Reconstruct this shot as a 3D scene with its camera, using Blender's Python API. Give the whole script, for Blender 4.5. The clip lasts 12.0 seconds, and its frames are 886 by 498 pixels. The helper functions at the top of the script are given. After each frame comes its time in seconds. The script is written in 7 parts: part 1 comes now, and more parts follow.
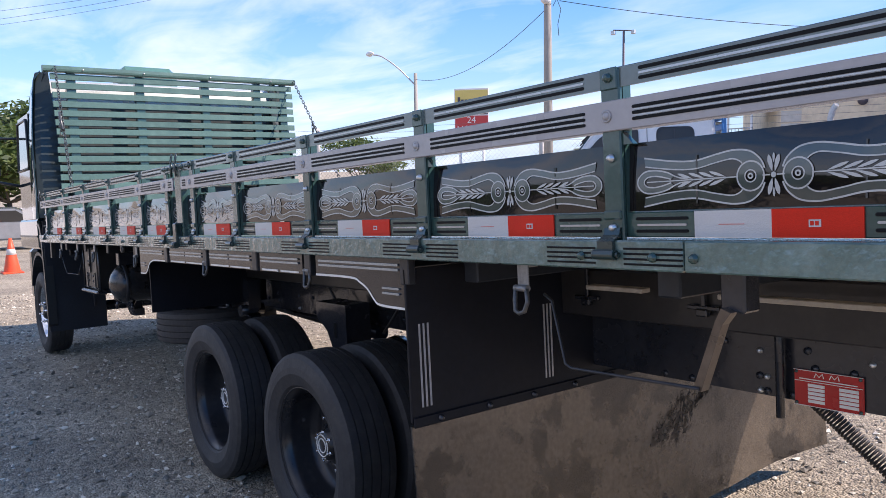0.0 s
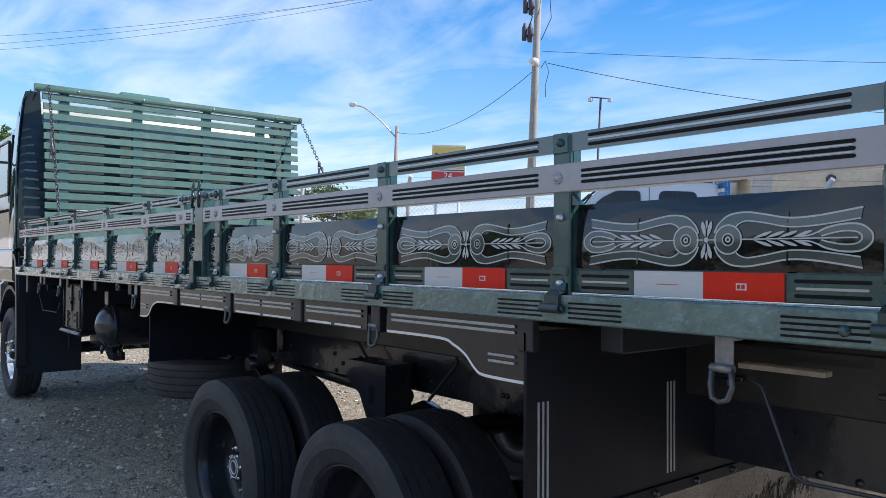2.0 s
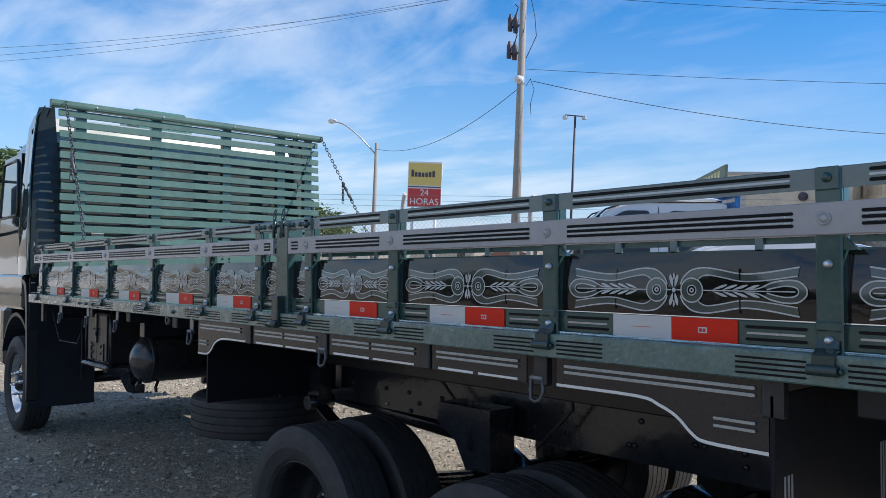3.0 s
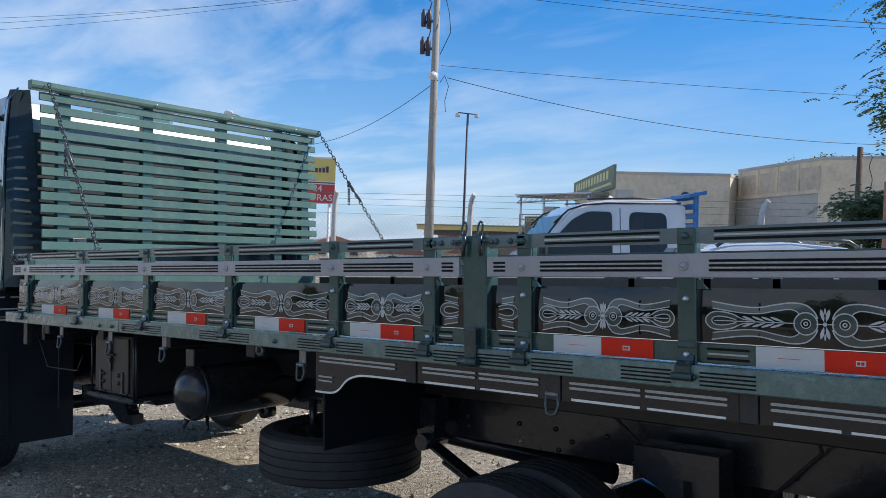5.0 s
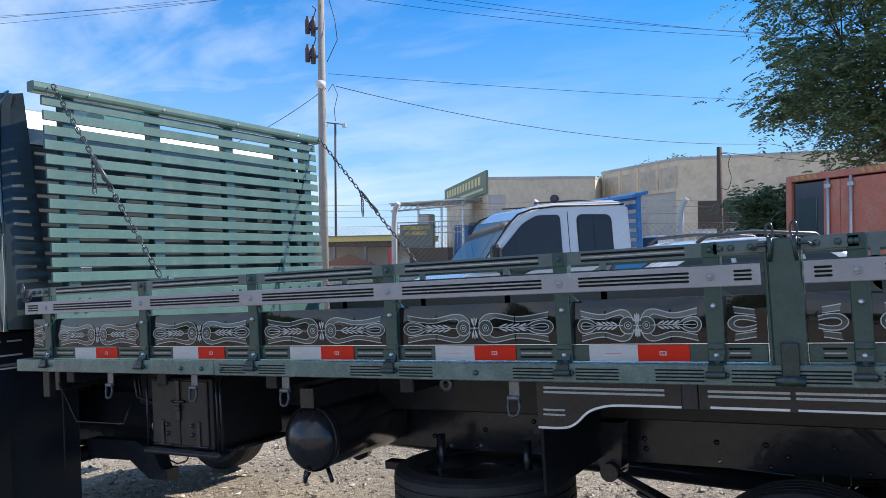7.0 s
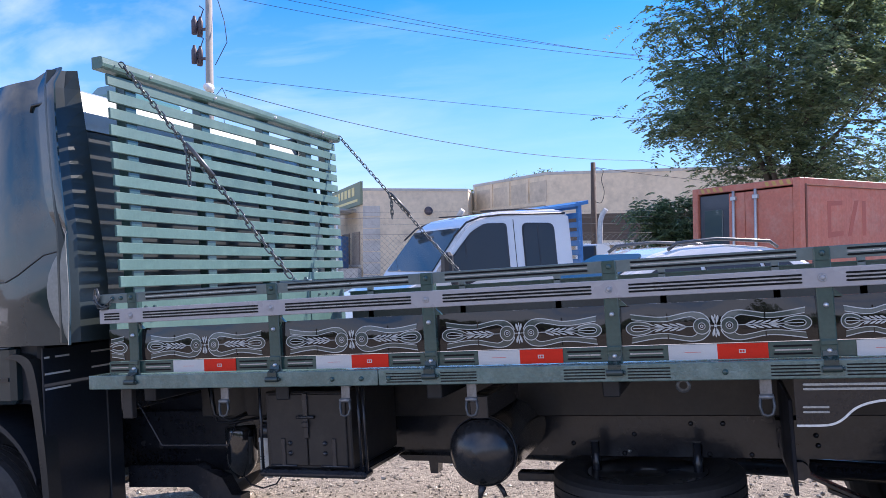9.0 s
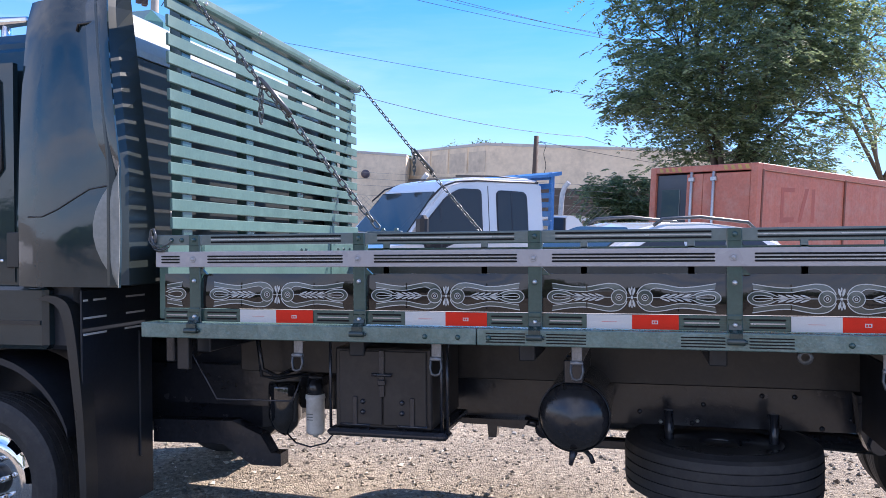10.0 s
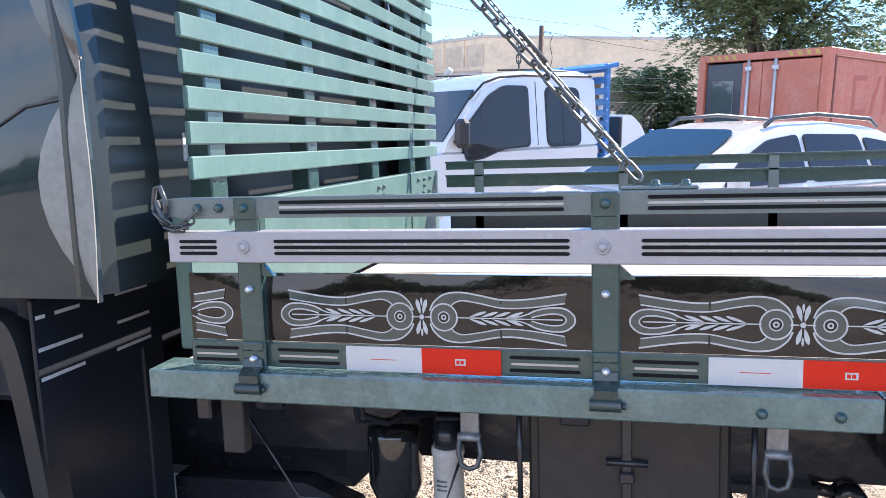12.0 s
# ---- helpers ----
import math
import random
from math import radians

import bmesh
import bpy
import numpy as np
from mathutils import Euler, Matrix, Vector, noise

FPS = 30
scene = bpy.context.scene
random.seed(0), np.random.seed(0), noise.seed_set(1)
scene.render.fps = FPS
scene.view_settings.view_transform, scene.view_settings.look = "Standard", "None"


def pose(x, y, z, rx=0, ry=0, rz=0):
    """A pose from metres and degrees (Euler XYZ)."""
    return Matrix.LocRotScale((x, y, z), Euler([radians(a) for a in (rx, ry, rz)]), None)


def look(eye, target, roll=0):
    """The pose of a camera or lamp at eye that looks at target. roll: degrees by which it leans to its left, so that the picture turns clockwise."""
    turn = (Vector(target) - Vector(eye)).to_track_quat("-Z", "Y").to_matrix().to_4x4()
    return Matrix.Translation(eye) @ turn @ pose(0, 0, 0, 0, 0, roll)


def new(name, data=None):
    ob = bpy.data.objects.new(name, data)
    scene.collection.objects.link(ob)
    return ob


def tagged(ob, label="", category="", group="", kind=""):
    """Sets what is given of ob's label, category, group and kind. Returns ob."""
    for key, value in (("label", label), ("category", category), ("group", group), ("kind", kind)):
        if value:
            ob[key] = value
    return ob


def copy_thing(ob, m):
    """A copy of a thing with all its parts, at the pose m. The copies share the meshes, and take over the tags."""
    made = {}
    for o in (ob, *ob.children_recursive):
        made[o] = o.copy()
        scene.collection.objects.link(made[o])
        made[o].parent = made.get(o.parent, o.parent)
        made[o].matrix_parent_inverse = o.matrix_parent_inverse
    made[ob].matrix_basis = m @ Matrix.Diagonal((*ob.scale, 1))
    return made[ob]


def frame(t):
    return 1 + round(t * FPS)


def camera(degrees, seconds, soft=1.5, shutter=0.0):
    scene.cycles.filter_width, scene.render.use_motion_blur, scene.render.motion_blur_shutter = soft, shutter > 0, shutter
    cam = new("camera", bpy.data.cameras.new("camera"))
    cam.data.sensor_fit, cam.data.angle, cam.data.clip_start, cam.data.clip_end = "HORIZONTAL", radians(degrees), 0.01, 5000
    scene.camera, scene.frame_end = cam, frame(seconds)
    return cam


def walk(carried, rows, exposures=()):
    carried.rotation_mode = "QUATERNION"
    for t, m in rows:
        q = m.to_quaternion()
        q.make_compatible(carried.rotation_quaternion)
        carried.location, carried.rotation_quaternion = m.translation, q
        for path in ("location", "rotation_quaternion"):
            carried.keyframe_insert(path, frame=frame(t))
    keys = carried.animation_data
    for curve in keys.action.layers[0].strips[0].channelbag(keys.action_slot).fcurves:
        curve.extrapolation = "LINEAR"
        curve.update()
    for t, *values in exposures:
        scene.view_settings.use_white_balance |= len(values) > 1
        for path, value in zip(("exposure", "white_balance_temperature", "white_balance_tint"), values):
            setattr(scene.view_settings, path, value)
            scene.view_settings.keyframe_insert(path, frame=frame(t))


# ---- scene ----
cam = camera(59.3, 12.0, soft=0.75)
# the yard falls towards the cab of the truck: LOT turns the truck's own axes (x to its tail, y across, z up) into the world
LOT = Matrix.Rotation(radians(-3.24), 4, "Y")
PATH = [
    (0, (6.911, -1.208, 1.174), (5.312, -0.013, 1.061), -2.8),
    (0.5, (6.846, -1.218, 1.173), (5.247, -0.022, 1.065), -1.8),
    (1, (6.738, -1.255, 1.167), (5.141, -0.056, 1.075), 0.8),
    (1.5, (6.59, -1.259, 1.145), (4.992, -0.059, 1.057), 1.2),
    (2, (6.325, -1.234, 1.161), (4.777, 0.032, 1.187), 0.3),
    (2.5, (6.075, -1.313, 1.173), (4.525, -0.051, 1.237), 0.0),
    (3, (5.807, -1.459, 1.227), (4.307, -0.137, 1.295), 0.2),
    (3.2, (5.717, -1.518, 1.239), (4.225, -0.187, 1.305), -0.1),
    (4.8, (4.805, -1.827, 1.318), (3.497, -0.316, 1.377), -0.1),
    (5, (4.705, -1.88, 1.319), (3.419, -0.35, 1.377), -0.1),
    (5.5, (4.318, -1.95, 1.324), (3.039, -0.413, 1.383), 0.1),
    (6, (4.05, -2.098, 1.335), (2.839, -0.507, 1.396), -0.1),
    (6.5, (3.82, -2.247, 1.376), (2.684, -0.602, 1.434), -0.3),
    (7, (3.51, -2.271, 1.373), (2.511, -0.54, 1.445), -3.2),
    (7.2, (3.39, -2.29, 1.377), (2.387, -0.561, 1.452), -3.5),
    (8.8, (2.446, -2.559, 1.392), (1.764, -0.681, 1.468), -3.6),
    (9, (2.328, -2.618, 1.395), (1.655, -0.736, 1.477), -3.6),
    (9.5, (2.042, -2.733, 1.404), (1.492, -0.812, 1.471), -1.5),
    (10, (1.681, -2.679, 1.38), (1.184, -0.741, 1.37), -0.5),
    (10.5, (1.349, -2.522, 1.422), (0.853, -0.596, 1.213), -1.0),
    (11, (1.077, -2.243, 1.493), (0.619, -0.319, 1.2), -1.0),
    (11.5, (0.907, -1.778, 1.506), (0.439, 0.147, 1.23), -1.6),
    (12, (0.724, -1.352, 1.519), (0.247, 0.571, 1.249), -1.9),
]
EXPOSURES = [(0, 0.6, 6800, 23), (0.8, 0.55, 6800, 20), (1.5, 0.52, 6700, 15), (2.2, 0.31, 6500, 12), (4.5, 0.03, 6480, 11), (5.6, 0.06, 6400, 11), (6.5, 0.2, 6400, 12), (7.0, 0.35, 6400, 13), (8.8, 0.72, 6330, 25), (9.8, 0.84, 6380, 25), (10.5, 1.1, 6500, 19), (11.2, 1.35, 6650, 20), (12.0, 1.52, 6850, 21)]
walk(cam, [(t, LOT @ look(eye, target, roll)) for t, eye, target, roll in PATH], EXPOSURES)

# ---- light ----
SUN_WAY = Vector((0.80, 0.86, 1.0)).normalized()  # from the yard to the sun
SUN_EL = math.asin(SUN_WAY.z)
SUN_AZ = math.atan2(SUN_WAY.x, SUN_WAY.y)
sun = new("sun", bpy.data.lights.new("sun", "SUN"))
sun.data.energy, sun.data.angle, sun.data.color = 5.0, radians(0.53), (1.0, 0.94, 0.84)
sun.matrix_world = look(SUN_WAY * 60, (0, 0, 0))

world = bpy.data.worlds.new("world")
scene.world = world
world.use_nodes = True


def make_sky():
    nt = world.node_tree
    nt.nodes.clear()
    n, l = nt.nodes.new, nt.links.new
    out, bg, sky = n("ShaderNodeOutputWorld"), n("ShaderNodeBackground"), n("ShaderNodeTexSky")
    sky.sky_type, sky.sun_disc, sky.sun_elevation, sky.sun_rotation = "NISHITA", False, SUN_EL, SUN_AZ
    sky.air_density, sky.dust_density, sky.ozone_density, sky.altitude = 1.0, 0.08, 2.6, 900
    co, sep = n("ShaderNodeTexCoord"), n("ShaderNodeSeparateXYZ")
    l(co.outputs["Generated"], sep.inputs[0])
    lift = n("ShaderNodeMath")
    lift.operation, lift.inputs[1].default_value = "ADD", 0.13
    l(sep.outputs[2], lift.inputs[0])
    dv = []
    for i in (0, 1):
        d = n("ShaderNodeMath")
        d.operation = "DIVIDE"
        l(sep.outputs[i], d.inputs[0])
        l(lift.outputs[0], d.inputs[1])
        dv.append(d)
    com = n("ShaderNodeCombineXYZ")
    l(dv[0].outputs[0], com.inputs[0])
    l(dv[1].outputs[0], com.inputs[1])
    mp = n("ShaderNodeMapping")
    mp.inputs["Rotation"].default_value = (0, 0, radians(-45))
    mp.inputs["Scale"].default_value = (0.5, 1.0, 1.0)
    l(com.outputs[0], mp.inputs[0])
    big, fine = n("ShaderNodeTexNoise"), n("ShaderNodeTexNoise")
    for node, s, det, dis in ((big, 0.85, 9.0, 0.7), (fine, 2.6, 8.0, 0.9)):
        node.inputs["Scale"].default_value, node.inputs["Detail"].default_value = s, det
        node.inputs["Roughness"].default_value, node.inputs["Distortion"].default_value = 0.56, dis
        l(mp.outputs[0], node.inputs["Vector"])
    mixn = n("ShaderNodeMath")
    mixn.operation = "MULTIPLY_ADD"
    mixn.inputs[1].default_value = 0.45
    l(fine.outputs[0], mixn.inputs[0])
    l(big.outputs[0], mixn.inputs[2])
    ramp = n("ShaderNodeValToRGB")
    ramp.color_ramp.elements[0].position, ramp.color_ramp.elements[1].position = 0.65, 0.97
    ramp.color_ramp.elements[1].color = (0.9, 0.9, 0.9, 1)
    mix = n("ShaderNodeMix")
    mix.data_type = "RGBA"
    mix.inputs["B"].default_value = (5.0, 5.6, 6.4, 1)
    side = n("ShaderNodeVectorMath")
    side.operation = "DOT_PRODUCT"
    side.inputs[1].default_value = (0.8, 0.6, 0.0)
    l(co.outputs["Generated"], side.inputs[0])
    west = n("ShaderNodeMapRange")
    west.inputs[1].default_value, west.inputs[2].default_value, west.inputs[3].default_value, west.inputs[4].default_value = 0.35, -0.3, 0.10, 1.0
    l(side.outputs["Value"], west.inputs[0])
    # unseen bright clouds added behind the camera as fill light
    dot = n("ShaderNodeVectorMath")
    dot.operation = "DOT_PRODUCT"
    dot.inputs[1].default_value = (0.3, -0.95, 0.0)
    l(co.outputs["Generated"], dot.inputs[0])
    south_fill = n("ShaderNodeMapRange")
    south_fill.inputs[1].default_value, south_fill.inputs[2].default_value, south_fill.inputs[3].default_value, south_fill.inputs[4].default_value = 0.0, 0.8, 0.0, 0.16
    l(dot.outputs["Value"], south_fill.inputs[0])
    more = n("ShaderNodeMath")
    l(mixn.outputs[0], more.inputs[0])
    l(south_fill.outputs[0], more.inputs[1])
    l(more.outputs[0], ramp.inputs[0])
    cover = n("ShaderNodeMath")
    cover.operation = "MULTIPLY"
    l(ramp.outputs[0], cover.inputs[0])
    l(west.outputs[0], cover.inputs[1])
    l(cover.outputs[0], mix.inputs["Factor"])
    low = n("ShaderNodeMapRange")
    low.inputs[1].default_value, low.inputs[2].default_value, low.inputs[3].default_value, low.inputs[4].default_value = 0.0, 0.34, 0.8, 0.0
    l(sep.outputs[2], low.inputs[0])
    haze = n("ShaderNodeMix")
    haze.data_type = "RGBA"
    # the low sky is clear towards the sun's side and milky to the west
    tone = n("ShaderNodeMix")
    tone.data_type = "RGBA"
    tone.inputs["A"].default_value, tone.inputs["B"].default_value = (1.25, 2.2, 3.9, 1), (2.0, 3.25, 5.2, 1)
    l(west.outputs[0], tone.inputs["Factor"])
    l(tone.outputs["Result"], haze.inputs["B"])
    l(low.outputs[0], haze.inputs["Factor"])
    rich = n("ShaderNodeHueSaturation")
    rich.inputs["Saturation"].default_value, rich.inputs["Value"].default_value, rich.inputs["Hue"].default_value = 1.45, 1.0, 0.503
    l(sky.outputs[0], rich.inputs["Color"])
    l(rich.outputs[0], haze.inputs["A"])
    l(haze.outputs["Result"], mix.inputs["A"])
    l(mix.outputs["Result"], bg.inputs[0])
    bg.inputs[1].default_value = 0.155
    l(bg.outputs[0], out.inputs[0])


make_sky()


# ---- materials ----
def mat(name, col, rough=0.5, metal=0.0, coat=0.0, vary=0.15, scale=6.0, fine=60.0, bump=0.0, bscale=80.0, dirt_or_sheen=None, dirt_or_sheen_amt=0.0, per_object=0.0, spec=0.5, rvary=0.1, dirt_or_sheen_edge=(0.48, 0.72)):
    """Base colour with variation at two scales, optional dirt_or_sheen blotches, bump and roughness change."""
    m = bpy.data.materials.new(name)
    m.use_nodes = True
    nt = m.node_tree
    n, l = nt.nodes.new, nt.links.new
    b = nt.nodes["Principled BSDF"]
    b.inputs["Metallic"].default_value = metal
    b.inputs["Coat Weight"].default_value = coat
    b.inputs["Coat Roughness"].default_value = 0.04
    b.inputs["Specular IOR Level"].default_value = spec
    co = n("ShaderNodeTexCoord")
    n1, n2 = n("ShaderNodeTexNoise"), n("ShaderNodeTexNoise")
    for node, s in ((n1, scale), (n2, fine)):
        node.inputs["Scale"].default_value, node.inputs["Detail"].default_value = s, 6
        l(co.outputs["Object"], node.inputs["Vector"])
    mm = n("ShaderNodeMath")
    mm.operation, mm.inputs[1].default_value = "ADD", 0.0
    l(n1.outputs[0], mm.inputs[0])
    l(n2.outputs[0], mm.inputs[1])
    mr = n("ShaderNodeMapRange")
    mr.inputs[1].default_value, mr.inputs[2].default_value = 0.6, 1.4
    mr.inputs[3].default_value, mr.inputs[4].default_value = 1 - vary, 1 + vary
    l(mm.outputs[0], mr.inputs[0])
    src = mr.outputs[0]
    if per_object:
        oi = n("ShaderNodeObjectInfo")
        pr = n("ShaderNodeMapRange")
        pr.inputs[3].default_value, pr.inputs[4].default_value = 1 - per_object, 1 + per_object
        l(oi.outputs["Random"], pr.inputs[0])
        pm = n("ShaderNodeMath")
        pm.operation = "MULTIPLY"
        l(src, pm.inputs[0])
        l(pr.outputs[0], pm.inputs[1])
        src = pm.outputs[0]
    sc = n("ShaderNodeVectorMath")
    sc.operation = "SCALE"
    sc.inputs[0].default_value = col
    l(src, sc.inputs["Scale"])
    res = sc.outputs[0]
    if dirt_or_sheen is not None:
        n3 = n("ShaderNodeTexNoise")
        n3.inputs["Scale"].default_value, n3.inputs["Detail"].default_value = scale * 2.3, 10
        n3.inputs["Roughness"].default_value = 0.7
        l(co.outputs["Object"], n3.inputs["Vector"])
        rp = n("ShaderNodeMapRange")
        rp.inputs[1].default_value, rp.inputs[2].default_value = dirt_or_sheen_edge
        rp.inputs[4].default_value = dirt_or_sheen_amt
        l(n3.outputs[0], rp.inputs[0])
        mx = n("ShaderNodeMix")
        mx.data_type = "RGBA"
        mx.inputs["B"].default_value = (*dirt_or_sheen, 1)
        l(rp.outputs[0], mx.inputs["Factor"])
        l(res, mx.inputs["A"])
        res = mx.outputs["Result"]
    l(res, b.inputs["Base Color"])
    rr = n("ShaderNodeMapRange")
    rr.inputs[1].default_value, rr.inputs[2].default_value = 0.3, 0.7
    rr.inputs[3].default_value, rr.inputs[4].default_value = max(0.02, rough - rvary * rough), min(1, rough + rvary * rough * 2)
    l(n1.outputs[0], rr.inputs[0])
    l(rr.outputs[0], b.inputs["Roughness"])
    if bump:
        nb = n("ShaderNodeTexNoise")
        nb.inputs["Scale"].default_value, nb.inputs["Detail"].default_value = bscale, 5
        l(co.outputs["Object"], nb.inputs["Vector"])
        bp = n("ShaderNodeBump")
        bp.inputs["Strength"].default_value, bp.inputs["Distance"].default_value = bump, 0.01
        l(nb.outputs[0], bp.inputs["Height"])
        l(bp.outputs[0], b.inputs["Normal"])
        l(bp.outputs[0], b.inputs["Coat Normal"])
    return m


def glass(name, col=(0.02, 0.03, 0.035), rough=0.03, coat=0.6, spec=0.5):
    m = bpy.data.materials.new(name)
    m.use_nodes = True
    b = m.node_tree.nodes["Principled BSDF"]
    b.inputs["Base Color"].default_value = (*col, 1)
    b.inputs["Roughness"].default_value = rough
    b.inputs["Coat Weight"].default_value = coat
    b.inputs["Specular IOR Level"].default_value = spec
    return m


GREEN = mat("green_paint", (0.026, 0.066, 0.058), 0.24, coat=0.5, vary=0.18, scale=5, fine=90, dirt_or_sheen=(0.06, 0.115, 0.105), dirt_or_sheen_amt=0.35, bump=0.05, bscale=30, per_object=0.07)
GREEN_WOOD = mat("green_painted_wood", (0.064, 0.135, 0.117), 0.42, coat=0.08, vary=0.14, scale=4, fine=70, dirt_or_sheen=(0.13, 0.24, 0.205), dirt_or_sheen_amt=0.3, bump=0.12, bscale=26, per_object=0.09)
GREEN_WORN = mat("green_worn_steel", (0.085, 0.15, 0.138), 0.15, coat=0.8, vary=0.25, scale=7, fine=120, dirt_or_sheen=(0.25, 0.35, 0.335), dirt_or_sheen_amt=0.4, bump=0.5, bscale=32)
HINGE_DARK = mat("dark_green_hinge", (0.014, 0.033, 0.031), 0.25, coat=0.4, vary=0.25, scale=15, dirt_or_sheen=(0.06, 0.08, 0.075), dirt_or_sheen_amt=0.3)
GREY_RAIL = mat("grey_rail_paint", (0.345, 0.335, 0.345), 0.25, coat=0.3, vary=0.08, scale=4, dirt_or_sheen=(0.42, 0.42, 0.43), dirt_or_sheen_amt=0.3, per_object=0.04)
GREENGREY = mat("grey_green_rail_paint", (0.115, 0.15, 0.148), 0.22, coat=0.5, vary=0.12, scale=4, dirt_or_sheen=(0.18, 0.22, 0.215), dirt_or_sheen_amt=0.35)
GROOVE = mat("black_groove", (0.006, 0.007, 0.008), 0.5, spec=0.15, vary=0.2)
# pale strips for the pressed ridges, their highlight lines put into the colour
RIDGE = mat("highlit_ridge", (0.42, 0.44, 0.45), 0.25, metal=0.6, vary=0.1)
PANEL = mat("black_brown_gloss_panel", (0.010, 0.0088, 0.0092), 0.05, coat=1.0, spec=0.1, vary=0.3, scale=3, fine=40, bump=0.16, bscale=5)
PANEL_IN = mat("dark_panel_back", (0.03, 0.035, 0.033), 0.35, vary=0.3)
WHITE_LINE = mat("white_line_paint", (0.72, 0.71, 0.67), 0.35, vary=0.1)
SCROLL = mat("pale_scroll_paint", (0.45, 0.465, 0.46), 0.3, coat=0.3, vary=0.15)
GREEN_FILL = mat("grey_green_motif_paint", (0.045, 0.062, 0.058), 0.15, coat=0.8, vary=0.12)
TAPE_W = mat("white_reflective_tape", (0.53, 0.53, 0.52), 0.35, vary=0.08, scale=9, fine=300, bump=0.15, bscale=500)
TAPE_R = mat("red_reflective_tape", (0.66, 0.03, 0.012), 0.4, spec=0.15, vary=0.12, scale=9, fine=300, bump=0.15, bscale=500)
BOLT = mat("zinc_bolt", (0.6, 0.62, 0.62), 0.3, metal=0.8, vary=0.15)
HOOK = mat("worn_hook_steel", (0.085, 0.09, 0.092), 0.33, metal=0.5, vary=0.35, scale=20, dirt_or_sheen=(0.2, 0.2, 0.195), dirt_or_sheen_amt=0.6)
HOOK_LIGHT = mat("bright_worn_hook_plate", (0.22, 0.225, 0.23), 0.3, metal=0.4, vary=0.3, scale=20, dirt_or_sheen=(0.10, 0.10, 0.10), dirt_or_sheen_amt=0.6)
CHAIN = mat("chain_steel", (0.10, 0.11, 0.11), 0.32, metal=0.75, vary=0.3, scale=30)
BLACK = mat("black_chassis_paint", (0.017, 0.0195, 0.026), 0.24, coat=0.3, spec=0.45, vary=0.3, scale=5, dirt_or_sheen=(0.036, 0.037, 0.041), dirt_or_sheen_amt=0.4, bump=0.3, bscale=12)
BLACK_GLOSS = mat("black_gloss_paint", (0.012, 0.013, 0.015), 0.08, coat=1.0, vary=0.2, scale=4)
SKIRT = mat("dark_brown_gloss_skirt", (0.015, 0.015, 0.018), 0.2, coat=0.5, spec=0.3, vary=0.2, scale=5, bump=0.15, bscale=6)
BOXPAINT = mat("dark_brown_box_paint", (0.027, 0.0255, 0.026), 0.34, coat=0.12, spec=0.3, vary=0.2, scale=6, dirt_or_sheen=(0.06, 0.053, 0.047), dirt_or_sheen_amt=0.4)
# dark blotches put the flap's mottled ground reflection into its colour
FLAP = mat("glossy_brown_flap", (0.105, 0.084, 0.064), 0.12, metal=0.45, coat=0.7, vary=0.35, scale=1.4, dirt_or_sheen=(0.022, 0.019, 0.017), dirt_or_sheen_amt=0.9, bump=0.8, bscale=5, dirt_or_sheen_edge=(0.50, 0.57))
RUBBER = mat("tyre_rubber", (0.022, 0.022, 0.024), 0.62, vary=0.25, scale=8, dirt_or_sheen=(0.06, 0.057, 0.052), dirt_or_sheen_amt=0.5, bump=0.15, bscale=70)
RIM_DARK = mat("black_rim_paint", (0.014, 0.015, 0.018), 0.28, coat=0.3, spec=0.3, vary=0.2, dirt_or_sheen=(0.05, 0.046, 0.042), dirt_or_sheen_amt=0.4)
CHROME = mat("polished_alloy", (0.72, 0.73, 0.74), 0.09, metal=1.0, vary=0.06)
CAB = mat("dark_green_cab_paint", (0.016, 0.031, 0.037), 0.08, spec=0.35, coat=0.55, vary=0.12, scale=2, fine=30, bump=0.25, bscale=2.6)
CAB_GREEN = mat("green_cab_corner_paint", (0.09, 0.2, 0.16), 0.18, coat=0.8, vary=0.1)
CAB_BACK = mat("dark_metallic_cab_back", (0.075, 0.085, 0.085), 0.34, metal=0.6, vary=0.1, scale=3)
# paler copy of the cab back; the sun glare is put into its colour
ROOF_GLARE = mat("sun_glare_roof_edge", (0.48, 0.51, 0.49), 0.3, metal=0.25, coat=0.3, vary=0.08, scale=3)
CAB_RETURN = mat("grey_green_return_paint", (0.028, 0.038, 0.037), 0.3, metal=0.2, vary=0.1, scale=3)
SCOOP = mat("dull_grey_scoop", (0.20, 0.21, 0.195), 0.42, vary=0.25, scale=6, dirt_or_sheen=(0.3, 0.295, 0.26), dirt_or_sheen_amt=0.5)
CAB_TRIM = mat("black_cab_plastic", (0.02, 0.022, 0.023), 0.3, vary=0.2)
FILTER = mat("white_filter_paint", (0.66, 0.66, 0.64), 0.35, vary=0.1, dirt_or_sheen=(0.3, 0.28, 0.25), dirt_or_sheen_amt=0.4)
PLATE_RED = mat("red_maker_plate", (0.42, 0.02, 0.018), 0.25, coat=0.2, spec=0.3, vary=0.08)
RIB = mat("dull_metal_rib", (0.34, 0.40, 0.46), 0.22, metal=0.8, vary=0.15, scale=8)
DULL = mat("grey_painted_bolt", (0.36, 0.36, 0.37), 0.4, metal=0.2, vary=0.15, scale=40)
TANK = mat("black_tank_paint", (0.018, 0.0185, 0.021), 0.22, coat=0.2, spec=0.5, vary=0.3, scale=9, dirt_or_sheen=(0.05, 0.046, 0.042), dirt_or_sheen_amt=0.4, bump=0.05, bscale=40)
